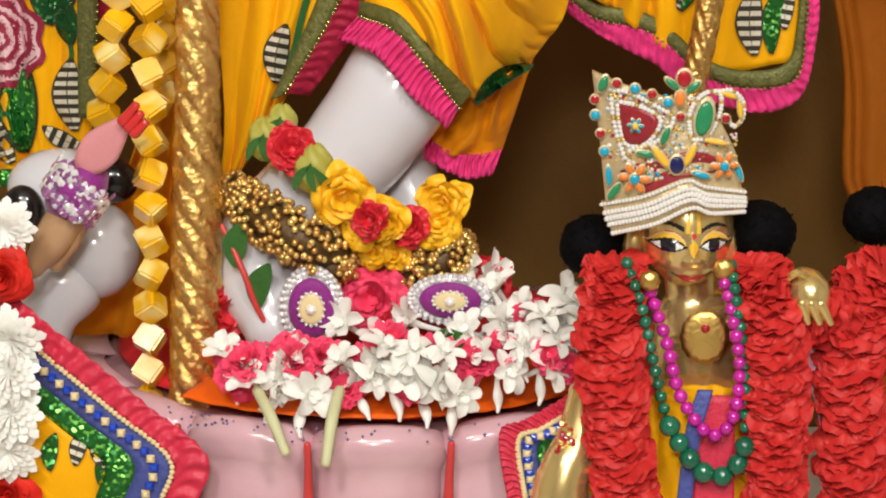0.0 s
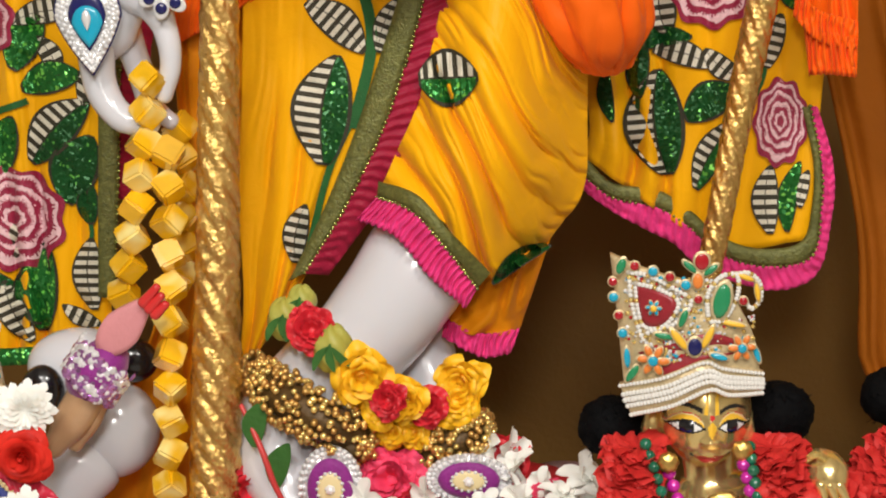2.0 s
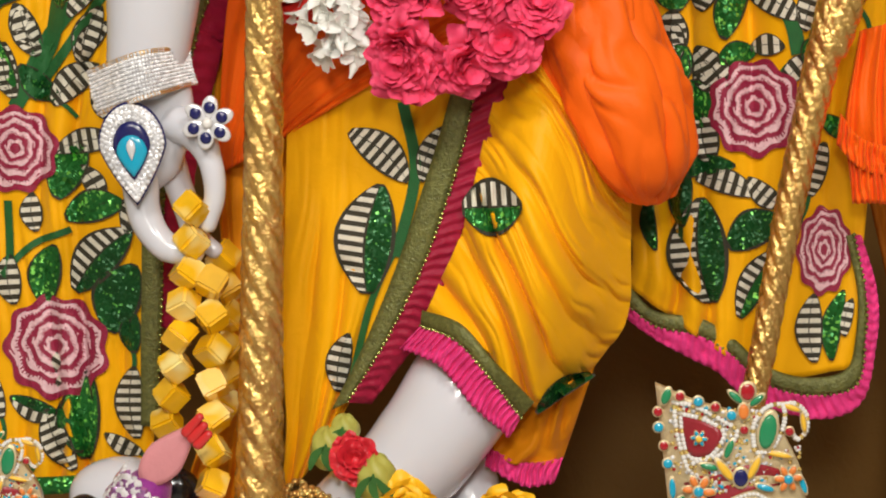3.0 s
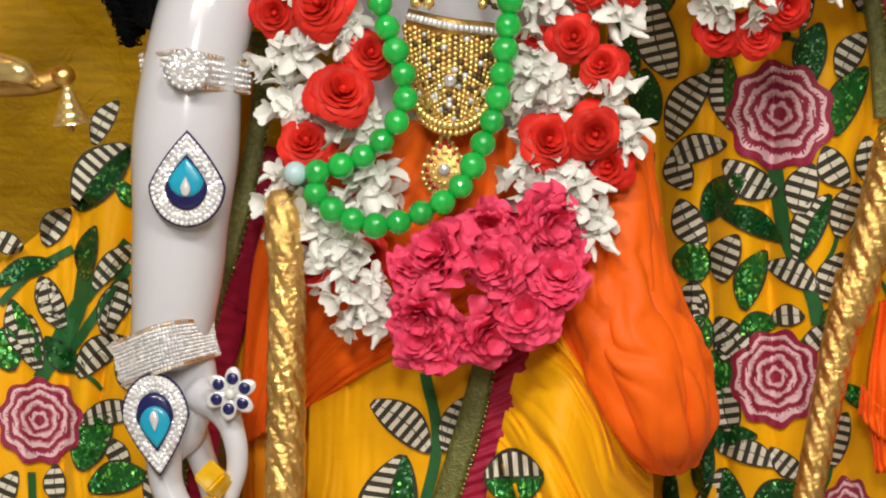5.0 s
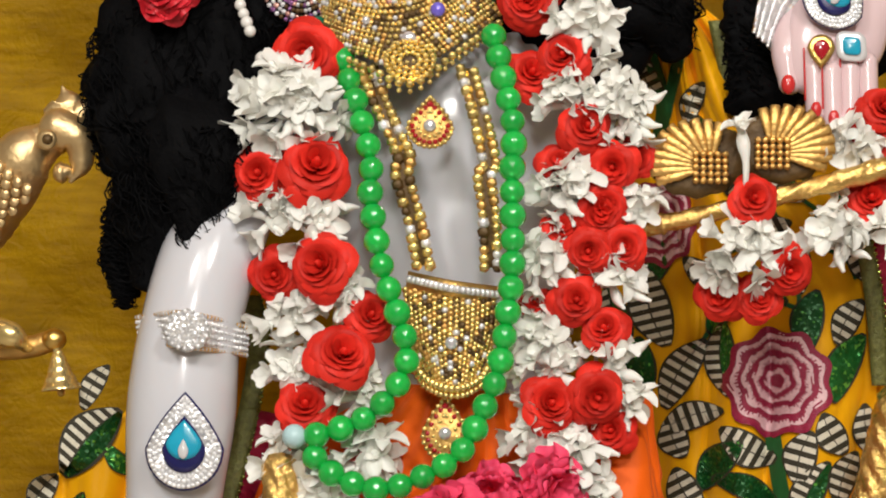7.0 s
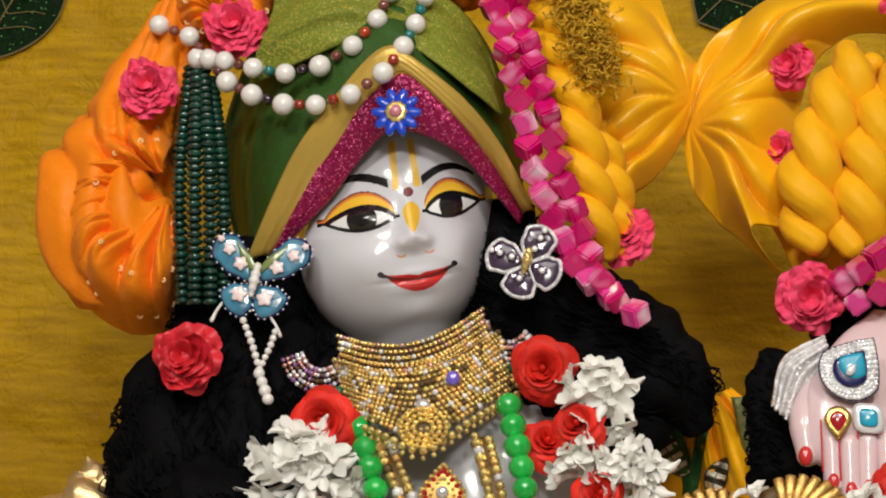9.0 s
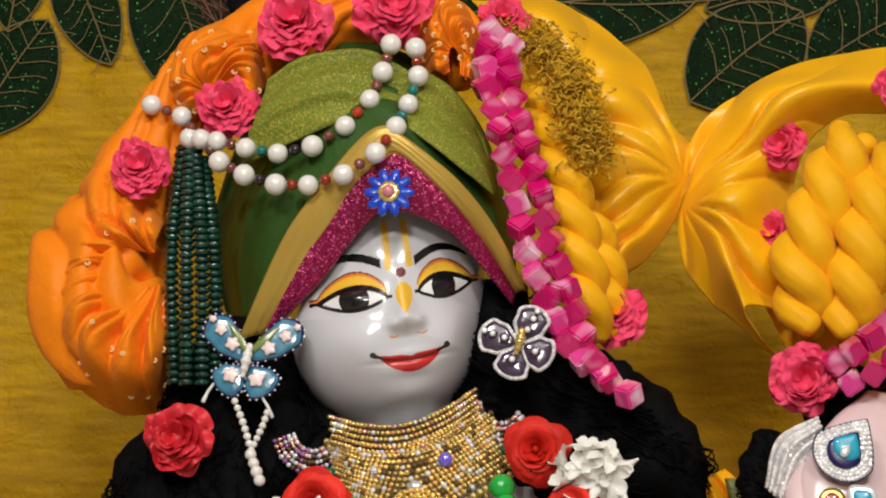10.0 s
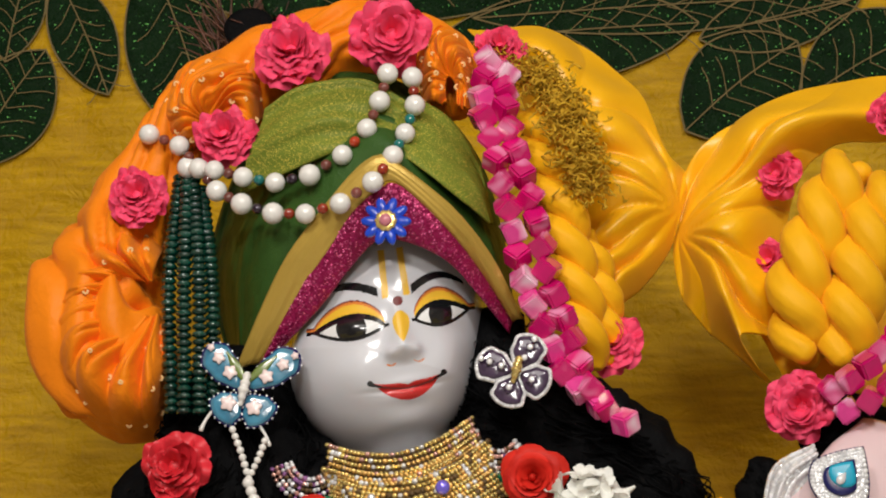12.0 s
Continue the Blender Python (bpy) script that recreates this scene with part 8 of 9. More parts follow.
    for x, y, w, h, a, c in ((145, 335, 14, 14, 0, 2), (148, 382, 15, 15, 0, 0), (165, 435, 14, 14, 0, 2), (178, 487, 15, 15, 0, 0), (208, 276, 14, 14, 0, 2), (262, 285, 15, 15, 0, 0), (312, 297, 14, 14, 0, 2), (360, 318, 15, 15, 0, 0), (168, 283, 14, 26, -20, 3),
                             (355, 420, 11, 30, -20, 3), (300, 478, 10, 30, 80, 3), (345, 485, 12, 40, 40, 5), (430, 475, 11, 38, -25, 5), (392, 505, 22, 28, 0, 4), (193, 560, 10, 32, 5, 0), (210, 605, 12, 32, -35, 3), (465, 535, 10, 28, 75, 0), (580, 535, 9, 28, 20, 0),
                             (398, 360, 13, 13, 0, 2), (395, 305, 16, 24, 0, 1), (405, 245, 22, 26, 0, 2), (370, 262, 10, 26, 50, 3), (432, 270, 10, 26, -50, 3), (468, 365, 26, 56, -10, 3), (533, 368, 13, 13, 0, 2), (500, 435, 8, 44, 80, 5), (535, 295, 8, 30, 70, 5), (575, 345, 8, 30, 10, 5)):
        gem(x, y, w, h, a, c)
    for x, y, n, r, c in ((270, 555, 6, 30, 1), (533, 510, 6, 26, 1), (267, 395, 6, 15, 0)):
        for i in range(n):
            a = 2 * math.pi * i / n
            gem(x + math.cos(a) * r, y - math.sin(a) * r, 0.36 * r, 0.62 * r, math.degrees(a) - 90, c, 0.003)
        gem(x, y, 0.4 * r + 4, 0.4 * r + 4, 0, 0 if c else 5, 0.005)
    bm = bmesh.new()
    for n_ in range(620):
        x, y = rng.uniform(180, 570), rng.uniform(300, 620)
        if not (x < 240 and y > 520 or x > 500 and y < 420 or y > 640 - 0.25 * x):
            stud(bm, Q(x, y, 0.0005), rng.uniform(0.0009, 0.0017) * k, mat=rng.choice((0, 0, 1, 1, 1, 2, 3)))
    tagged(part("inlay", bm, [STUD_GOLD, STUD_SILVER, RUBY, TURQUOISE], t), kind="stuff")


crown_at("tall jewelled crown of pearls and coloured enamel on the brass statue", (0.1700, -0.1300, 1.0480))
crown_at("jewelled crown of a small figure beside the bead string", (-0.3320, -0.1200, 1.0230), 0.8)
for c, r, lab in (((0.1180, -0.1200, 1.0070), 0.021, "black hair puff"), ((0.2300, -0.1200, 1.0190), 0.022, "black hair puff"), ((0.3090, -0.1000, 1.0280), 0.02, "black hair puff")):
    t = thing("hair_puff", c, "round puff of fine black hair beside the crown", "hair", "hair puffs")
    part("puff", blob(bmesh.new(), c, (r * 1.1, r * 0.9, r), nu=40, nv=28, lumps=lambda d: 1 + 0.12 * noise.noise(d * 7)), HAIR, t)
    bm = bmesh.new()
    for k in range(130):
        d = Vector((rng.uniform(-1, 1), rng.uniform(-1, 0.2), rng.uniform(-1, 1))).normalized()
        p = Vector(c) + d * r * 0.95
        s = Vector((rng.uniform(-1, 1), rng.uniform(-1, 1), rng.uniform(-1, 1))) * 0.0028
        tube(bm, [p, p + d * 0.0012 + s, p + d * 0.002 + s * 1.6], [0.0003, 0.0003, 0.0001], 4, 3, caps=False)
    tagged(part("fine_hair", bm, HAIR, t), kind="stuff")


GARLAND_RED = mat("wilted_red_petal", (0.78, 0.012, 0.016), 0.5, var=0.3, scale=1.8, tone=(0.95, 0.07, 0.06), bump=0.0, island=0.25, spec=0.2)


def layer_mesh(name):
    bm = bmesh.new()
    for k in range(18):
        petal(bm, rng.uniform(0.7, 1.08), rng.uniform(-0.12, 0.2), k * 2.4, 0.66, rng.uniform(-0.1, 0.25), rng.uniform(0.05, 0.13), rng.uniform(0.05, 0.25), nu=8, nv=5)
    weld(bm, 0.16)
    return mesh_of(name, bm, GARLAND_RED)


LAYERS = [layer_mesh("petal_layer") for k in range(3)]


def petal_garland(line, r, n, label):
    t = thing("petal_garland", line[0], label, "garland", "red petal garlands")
    pts = spline(line, n)
    for i, p in enumerate(pts):
        d = pts[max(i - 1, 0)] - pts[min(i + 1, n)]
        d = d + Vector((rng.uniform(-0.3, 0.3), -0.8, rng.uniform(-0.1, 0.1))) * d.length
        piece("petal_layer", LAYERS[i % 3], t, facing(p, d, rng.uniform(0, 6), r * rng.uniform(0.9, 1.12)))
    return t


petal_garland([(0.1350, -0.1500, 1.0010), (0.1300, -0.1700, 0.9710), (0.1330, -0.1800, 0.9200), (0.1460, -0.1900, 0.8440)], 0.0235, 33, "thick garland of stacked red rose petals")
petal_garland([(0.2250, -0.1500, 1.0030), (0.2360, -0.1700, 0.9820), (0.2410, -0.1800, 0.9230), (0.2420, -0.1900, 0.8470)], 0.0225, 33, "thick garland of stacked red rose petals")
petal_garland([(0.3110, -0.1300, 1.0000), (0.2940, -0.1500, 0.9700), (0.2900, -0.1600, 0.9180), (0.3000, -0.1700, 0.8420)], 0.0245, 33, "thick garland of stacked red rose petals")
petal_garland([(0.2230, -0.1500, 0.9960), (0.2500, -0.1600, 0.9720), (0.2800, -0.1600, 0.9730)], 0.02, 9, "short garland of stacked red rose petals")
EM_BALL = ball_mesh("green_bead", EMERALD, 12, 8)
MG_BALL = ball_mesh("magenta_bead", MAGENTA, 12, 8)
g = thing("bead_necklace", (0.2040, -0.1800, 0.8640), "necklace of dark green glass beads on the brass statue", "necklace")
string([(0.1400, -0.1600, 1.0060), (0.1500, -0.1750, 0.9810), (0.1590, -0.1800, 0.9440), (0.1690, -0.1850, 0.9050)], EM_BALL, 0.0042, g, "green_bead")
string([(0.1710, -0.1900, 0.9030), (0.1800, -0.1900, 0.8880), (0.1920, -0.1900, 0.8730), (0.2060, -0.1900, 0.8690), (0.2170, -0.1900, 0.8780), (0.2210, -0.1900, 0.8900)], EM_BALL, 0.0072, g, "green_bead")
string([(0.2210, -0.1850, 0.9020), (0.2190, -0.1800, 0.9460), (0.2130, -0.1750, 0.9830), (0.2090, -0.1600, 1.0060)], EM_BALL, 0.0042, g, "green_bead")
g = thing("bead_necklace", (0.2010, -0.1800, 0.8950), "necklace of shiny magenta beads on the brass statue", "necklace")
string([(0.1560, -0.1650, 0.9880), (0.1680, -0.1800, 0.9560), (0.1760, -0.1850, 0.9260), (0.1900, -0.1880, 0.9040), (0.2020, -0.1880, 0.8970), (0.2130, -0.1880, 0.9110), (0.2160, -0.1820, 0.9420), (0.2110, -0.1780, 0.9720), (0.2050, -0.1650, 0.9950)], MG_BALL, 0.0046, g, "magenta_bead")
c = Vector((0.1930, -0.1650, 0.9580))
md = thing("medallion", c, "round engraved gold medallion on the brass statue's chest", "jewel")
part("disc", plate(bmesh.new(), round_outline(c, 0.0165, 0.0185, 40, wave=0.03, waves=14), c, 0.002, 0.002), GOLD, md)
part("stone", blob(bmesh.new(), c + Vector((0, -0.005, 0.007)), (0.003, 0.002, 0.003), nu=10, nv=6), RUBY, md)
for p in ((0.1550, -0.1700, 0.9970), (0.2040, -0.1650, 1.0050)):
    t = thing("earring", p, "gold disc earring of the brass statue", "earring", "small earrings")
    part("disc", plate(bmesh.new(), round_outline(p, 0.007, 0.007, 20, wave=0.08, waves=8), p, 0.002, 0.003), GOLD, t)

# dresses with ribbon, lace and sequin borders
RIBBON = mat("red_pink_ribbon", (0.62, 0.02, 0.06), 0.45, var=0.15, scale=40, bump=0.3, bscale=500, sheen=0.1)
LACE = mat("blue_white_lace", (0.06, 0.08, 0.3), 0.5, var=0.5, scale=100, bump=0.6, bscale=260)


def dress(outer, inner_pull, label, lace_n=40):
    """A dress corner: a yellow field edged by sequins, blue lace and a pleated ribbon. outer is the ribbon's outer edge."""
    t = thing("dress", outer[0], label, "dress", "small dresses")
    o = [Vector(p) for p in outer]
    pull = Vector(inner_pull)
    ctr = sum(o, Vector()) / len(o) + pull
    at = lambda s: [p.lerp(ctr, s) for p in o]
    frill(t, at(0.0), at(0.13), "ribbon", RIBBON, 26, 0.0025, label="pleated red ribbon")
    part("lace", loft(bmesh.new(), [at(0.13), at(0.27)], 60, 4, thick=0.003), LACE, t)
    bm = bmesh.new()
    for i, p in enumerate(spline(at(0.20), lace_n)):
        stud(bm, p + Vector((0, -0.002, 0)), 0.0042, seg=4, mat=i % 2)
    for i, p in enumerate(spline(at(0.135), lace_n * 2)):
        stud(bm, p + Vector((0, -0.002, 0)), 0.0022, seg=6, mat=0)
    part("lace_studs", bm, [PAINT_CREAM, BLUE], t)
    part("sequin_band", loft(bmesh.new(), [at(0.27), at(0.38)], 60, 4, thick=0.003), GREEN_SEQ, t)
    bm = loft(bmesh.new(), [at(0.38), at(0.7), at(0.99)], 60, 20, wrinkle=0.002, thick=0.003)
    tr = tree_of(bm)
    part("cloth", bm, SILK, t)
    return t, tr


d1, DR1 = dress([(-0.3400, -0.1300, 1.0190), (-0.2770, -0.1400, 0.9680), (-0.2340, -0.1450, 0.9340), (-0.1870, -0.1500, 0.8970), (-0.1410, -0.1600, 0.8620), (-0.1500, -0.1600, 0.8240), (-0.1560, -0.1600, 0.7830)], (-0.12, 0, -0.06), "yellow dress with red ribbon, blue lace, green sequins")
for p, a, k in (((-0.2310, -0.1500, 0.8630), 70, 1), ((-0.2170, -0.1500, 0.8600), 100, 1), ((-0.2120, -0.1500, 0.8390), 130, 2), ((-0.2010, -0.1500, 0.8720), 110, 1), ((-0.2510, -0.1500, 0.8590), 80, 2)):
    stitched_leaf(p, 0.028, 0.012, a, DR1, d1, k)
d2, DR2 = dress([(0.1240, -0.1400, 0.9230), (0.1010, -0.1400, 0.9060), (0.0750, -0.1500, 0.8920), (0.0570, -0.1500, 0.8810), (0.0650, -0.1600, 0.8310)], (0.07, 0, -0.04), "small dress with red ribbon and blue lace", 24)
bm = loft(bmesh.new(), [[(0.1510, -0.1500, 0.9150), (0.1570, -0.1600, 0.8340)], [(0.1920, -0.1650, 0.9240), (0.1940, -0.1750, 0.8400)], [(0.2300, -0.1500, 0.9170), (0.2330, -0.1600, 0.8360)]], 24, 30, folds=3, amp=0.005)
d3 = thing("dress", (0.1950, -0.1600, 0.8430), "yellow and red front dress of the brass statue", "dress", "small dresses")
part("cloth", bm, SILK, d3)
part("red_panel", loft(bmesh.new(), [[(0.1910, -0.1750, 0.9200), (0.1880, -0.1850, 0.8440)], [(0.2140, -0.1750, 0.9200), (0.2160, -0.1850, 0.8450)]], 16, 10, wrinkle=0.002), RIBBON, d3)
part("lace_band", loft(bmesh.new(), [[(0.1890, -0.1800, 0.9250), (0.1820, -0.1850, 0.8990), (0.1770, -0.1880, 0.8440)], [(0.1990, -0.1800, 0.9250), (0.1920, -0.1850, 0.8950), (0.1870, -0.1880, 0.8450)]], 24, 6), LACE, d3)

# ---- small white figure with a raised arm, and daisies ----
wf = bmesh.new()
blob(wf, (-0.2400, -0.0300, 0.9720), (0.034, 0.03, 0.036), nu=30, nv=20)
blob(wf, (-0.2660, -0.0100, 1.0130), (0.04, 0.03, 0.028), nu=30, nv=20)
blob(wf, (-0.2870, -0.0500, 1.0030), (0.016, 0.012, 0.02), mat=1)
blob(wf, (-0.2250, -0.0300, 1.0230), (0.018, 0.014, 0.016), mat=1)
tube(wf, [(-0.2810, -0.0500, 0.8920), (-0.2720, -0.0500, 0.9270), (-0.2610, -0.0400, 0.9490)], [0.02, 0.022, 0.03], 12, 18)
tube(wf, [(-0.2710, -0.1000, 0.9750), (-0.2550, -0.1000, 0.9980), (-0.2410, -0.1000, 1.0230)], [0.008, 0.014, 0.014], 16, 16, mat=2)
tube(wf, [(-0.2560, -0.0950, 0.9770), (-0.2460, -0.0950, 0.9970), (-0.2380, -0.0950, 1.0170)], [0.006, 0.010, 0.010], 16, 14, mat=2)
plate(wf, drop_outline((-0.2180, -0.1100, 1.0660), 0.0135, 0.024, -0.72), (-0.2180, -0.1100, 1.0660), 0.005, 0.002, mat=3)
for k in range(3):
    tube(wf, [Vector((-0.2030, -0.1200, 1.0850)) + Vector((0.004 * k, 0, -0.004 * k)), Vector((-0.1930, -0.1200, 1.0970)) + Vector((0.003 * k, 0, -0.006 * k))], [0.004, 0.003], 8, 8, mat=4)
solo("statue", wf, [MARBLE, PAINT_BLACK, mat("tan_arm_paint", (0.5, 0.3, 0.16), 0.3, var=0.2, coat=0.4), mat("pink_palm_paint", (0.7, 0.28, 0.3), 0.35, var=0.2, bump=0.2), PAINT_RED], "small white and black calf figure with a raised tan arm", "statue")
bg = thing("bangle", (-0.2350, -0.1100, 1.0350), "cuff of clustered purple and silver beads", "bangle")
bm = bmesh.new()
tube(bm, [(-0.2450, -0.1000, 1.0240), (-0.2350, -0.1050, 1.0360), (-0.2300, -0.1000, 1.0430)], [0.018, 0.02, 0.016], 10, 16)
part("cuff", bm, PURPLE, bg)
bm = bmesh.new()
for k in range(330):
    s, th = rng.random(), rng.uniform(-1.6, 1.6)
    p = Vector((-0.2450, -0.1000, 1.0220)).lerp(Vector((-0.2300, -0.1000, 1.0440)), s)
    o = Vector((0.77 * math.sin(th), -math.cos(th), -0.63 * math.sin(th)))
    stud(bm, p + o * 0.0218, rng.uniform(0.0026, 0.0036), o, mat=rng.randrange(2))
tagged(part("bead_cluster", bm, [STUD_PURPLE, STUD_SILVER], bg), kind="stuff")
bg = thing("bangle", (0.1060, -0.1700, 0.8800), "cuff of small dark red and gold beads on the brass arm", "bangle")
bm = bmesh.new()
for k in range(110):
    s, th = rng.random(), rng.uniform(-1.6, 1.6)
    p = Vector((0.0960, -0.1720, 0.8840)).lerp(Vector((0.1140, -0.1720, 0.8770)), s)
    o = Vector((0.2 * math.sin(th), -math.cos(th), math.sin(th)))
    stud(bm, p + o * 0.014, rng.uniform(0.0022, 0.0032), o, mat=rng.randrange(2))
tagged(part("bead_cluster", bm, [RUBY, STUD_GOLD], bg), kind="stuff")
bg = thing("bangle", (0.2520, -0.1650, 1.0000), "thin bead bangle on the brass hand", "bangle")
bm = bmesh.new()
for p in spline([(0.2450, -0.1700, 1.0000), (0.2510, -0.1780, 1.0070), (0.2590, -0.1720, 1.0020)], 14):
    stud(bm, p, 0.0028)
tagged(part("bead_row", bm, STUD_GOLD, bg), kind="stuff")


def daisy_mesh():
    bm = bmesh.new()
    for k in range(60):
        w = (k + 1) / 60
        petal(bm, 0.35 + 0.65 * w, 0.55 - 0.5 * w, k * 2.4, 0.2, 0.1, 0.03, 0.1, nu=2, nv=4, base=0.1)
    weld(bm, 0.12)
    return mesh_of("daisy", bm, WHITE_PETAL)


DAISY = [daisy_mesh()]
dg = thing("daisy_garland", (-0.2770, -0.1600, 0.9420), "garland of white chrysanthemums with a red rose", "garland")
for p, r in (((-0.2790, -0.1500, 1.0160), 0.024), ((-0.2730, -0.1650, 0.9430), 0.027), ((-0.2740, -0.1700, 0.9210), 0.026), ((-0.2730, -0.1700, 0.8930), 0.027), ((-0.2760, -0.1700, 0.8650), 0.024)):
    bloom(p, r, dg, DAISY, "daisy")
bloom((-0.2800, -0.1500, 0.9860), 0.024, dg, ROSES, "rose")
bloom((-0.2770, -0.1600, 0.8330), 0.024, dg, ROSES, "rose")

scarf = loft(bmesh.new(), [[(0.2510, -0.1500, 0.9570), (0.2660, -0.1550, 0.9200), (0.2780, -0.1600, 0.8780)], [(0.2690, -0.1500, 0.9540), (0.2830, -0.1550, 0.9200), (0.2940, -0.1600, 0.8780)]], 20, 14, folds=2, amp=0.004, wrinkle=0.003)
solo("pink_scarf", scarf, mat("pale_pink_cloth", (0.7, 0.38, 0.5), 0.6, spec=0.2, var=0.2, scale=60, bump=0.3), "pale pink scarf end between the red garlands", "scarf")

# ---- needlework on the robes ----
K = 0.00042
for p, r in (((-0.3270, 0.0500, 1.1090), 92), ((-0.3560, 0.0500, 1.2560), 75)):
    stitched_rose(p, r * K, ROBE_L, robe_left)
for p, ln, wd, an, kd, ft in (((-0.3460, 0.0500, 1.3430), 95, 52, 110, 1, 0), ((-0.2990, 0.0500, 1.3380), 90, 40, 50, 1, 0), ((-0.3120, 0.0500, 1.3070), 110, 55, 40, 1, 0), ((-0.3620, 0.0500, 1.3140), 100, 50, 100, 1, 0), ((-0.3170, 0.0500, 1.2420), 110, 70, 60, 2, 0), ((-0.3020, 0.0500, 1.2630), 120, 45, 10, 1, 0), ((-0.2980, 0.0500, 1.2320), 80, 40, -60, 1, 0),
                              ((-0.3440, 0.0500, 1.2100), 70, 42, 95, 1, 0), ((-0.2980, 0.0500, 1.2150), 110, 60, 15, 2, 0), ((-0.3340, 0.0500, 1.1640), 110, 62, 80, 2, 0), ((-0.2920, 0.0400, 1.1790), 150, 80, 48, 0, 1), ((-0.2780, 0.0400, 1.1500), 130, 90, 70, 2, 1), ((-0.2690, 0.0400, 1.0710), 130, 55, 92, 1, 0), ((-0.3060, 0.0400, 1.0600), 160, 75, 88, 2, 0), ((-0.3250, 0.0400, 1.0400), 120, 55, 115, 1, 0), ((-0.3620, 0.0500, 1.1590), 90, 50, 95, 1, 0),
                              ((-0.3110, 0.0500, 1.4390), 150, 85, 50, 0, 1), ((-0.3440, 0.0500, 1.4010), 80, 50, 55, 1, 0), ((-0.3200, 0.0500, 1.3810), 100, 40, 80, 2, 1), ((-0.3690, 0.0600, 1.3670), 120, 40, 20, 2, 1), ((-0.3480, 0.0500, 1.3470), 85, 50, 120, 1, 0), ((-0.2990, 0.0400, 1.3420), 110, 50, 70, 1, 0), ((-0.2990, 0.0400, 1.3730), 110, 40, 45, 1, 0), ((-0.3690, 0.0500, 1.3220), 120, 55, 115, 0, 0), ((-0.3810, 0.0500, 1.3090), 80, 60, 100, 2, 0), ((-0.3820, 0.0600, 1.3880), 60, 40, 150, 1, 0), ((-0.3100, 0.0600, 1.4780), 90, 40, 60, 1, 0),
                              ((-0.3090, 0.0400, 1.0610), 140, 60, 85, 2, 0), ((-0.3210, 0.0500, 1.0970), 100, 50, 60, 1, 0), ((-0.3140, 0.0500, 1.0540), 120, 65, 92, 2, 0)):
    stitched_leaf(p, ln * K, wd * K, an, ROBE_L, robe_left, kd, felt=bool(ft))
for line, w in (([(-0.3620, 0.0500, 1.2180), (-0.3610, 0.0500, 1.1840), (-0.3620, 0.0500, 1.1550)], 0.006), ([(-0.3560, 0.0500, 1.2870), (-0.3300, 0.0500, 1.3310), (-0.3220, 0.0500, 1.3680)], 0.011), ([(-0.3430, 0.0500, 1.2940), (-0.3140, 0.0500, 1.3360), (-0.2880, 0.0500, 1.3730)], 0.007), ([(-0.3500, 0.0500, 1.3010), (-0.3270, 0.0500, 1.3430), (-0.2890, 0.0500, 1.3890)], 0.011), ([(-0.3880, 0.0600, 1.3420), (-0.3630, 0.0600, 1.3670), (-0.3330, 0.0600, 1.3840)], 0.006), ([(-0.3700, 0.0500, 1.1590), (-0.3450, 0.0500, 1.1850), (-0.3150, 0.0500, 1.1980)], 0.005)):
    stitched_stem(line, w, ROBE_L, robe_left)
trim_band(robe_left, [(-0.1910, 0.0300, 1.5180), (-0.2010, 0.0200, 1.4540), (-0.2170, 0.0150, 1.3890), (-0.2290, 0.0100, 1.3490), (-0.2300, 0.0100, 1.3440), (-0.2520, 0.0100, 1.2460), (-0.2560, 0.0100, 1.1510), (-0.2580, 0.0150, 1.0590)],
          [(-0.1780, 0.0300, 1.5180), (-0.1860, 0.0200, 1.4540), (-0.2010, 0.0150, 1.3900), (-0.2140, 0.0100, 1.3490), (-0.2150, 0.0100, 1.3440), (-0.2370, 0.0100, 1.2460), (-0.2410, 0.0100, 1.1520), (-0.2460, 0.0150, 1.0590)], beads=90)
trim_band(robe_left, [(-0.2010, 0.0400, 1.5440), (-0.1940, 0.0300, 1.5150), (-0.1980, 0.0200, 1.4620)], [(-0.1870, 0.0400, 1.5440), (-0.1790, 0.0300, 1.5150), (-0.1840, 0.0200, 1.4630)], beads=20)
frill(robe_left, [(-0.1860, 0.0250, 1.4620), (-0.2020, 0.0200, 1.3890), (-0.2150, 0.0150, 1.3490), (-0.2160, 0.0150, 1.3440), (-0.2370, 0.0150, 1.2460), (-0.2430, 0.0150, 1.1340)], [(-0.1670, 0.0300, 1.4580), (-0.1820, 0.0300, 1.3890), (-0.1990, 0.0300, 1.3400), (-0.1980, 0.0300, 1.3390), (-0.2190, 0.0300, 1.2440), (-0.2280, 0.0300, 1.1230)], "ribbon", MAROON, 34, 0.002, label="maroon pleated ribbon edge")
trim_band(robe_left, [(-0.3670, 0.0450, 1.0090), (-0.3230, 0.0400, 1.0130), (-0.2980, 0.0400, 1.0160), (-0.2490, 0.0300, 1.0300)], [(-0.3670, 0.0450, 0.9960), (-0.3230, 0.0400, 1.0000), (-0.2980, 0.0400, 1.0040), (-0.2490, 0.0300, 1.0170)], "sequin_hem", GREEN_SEQ)

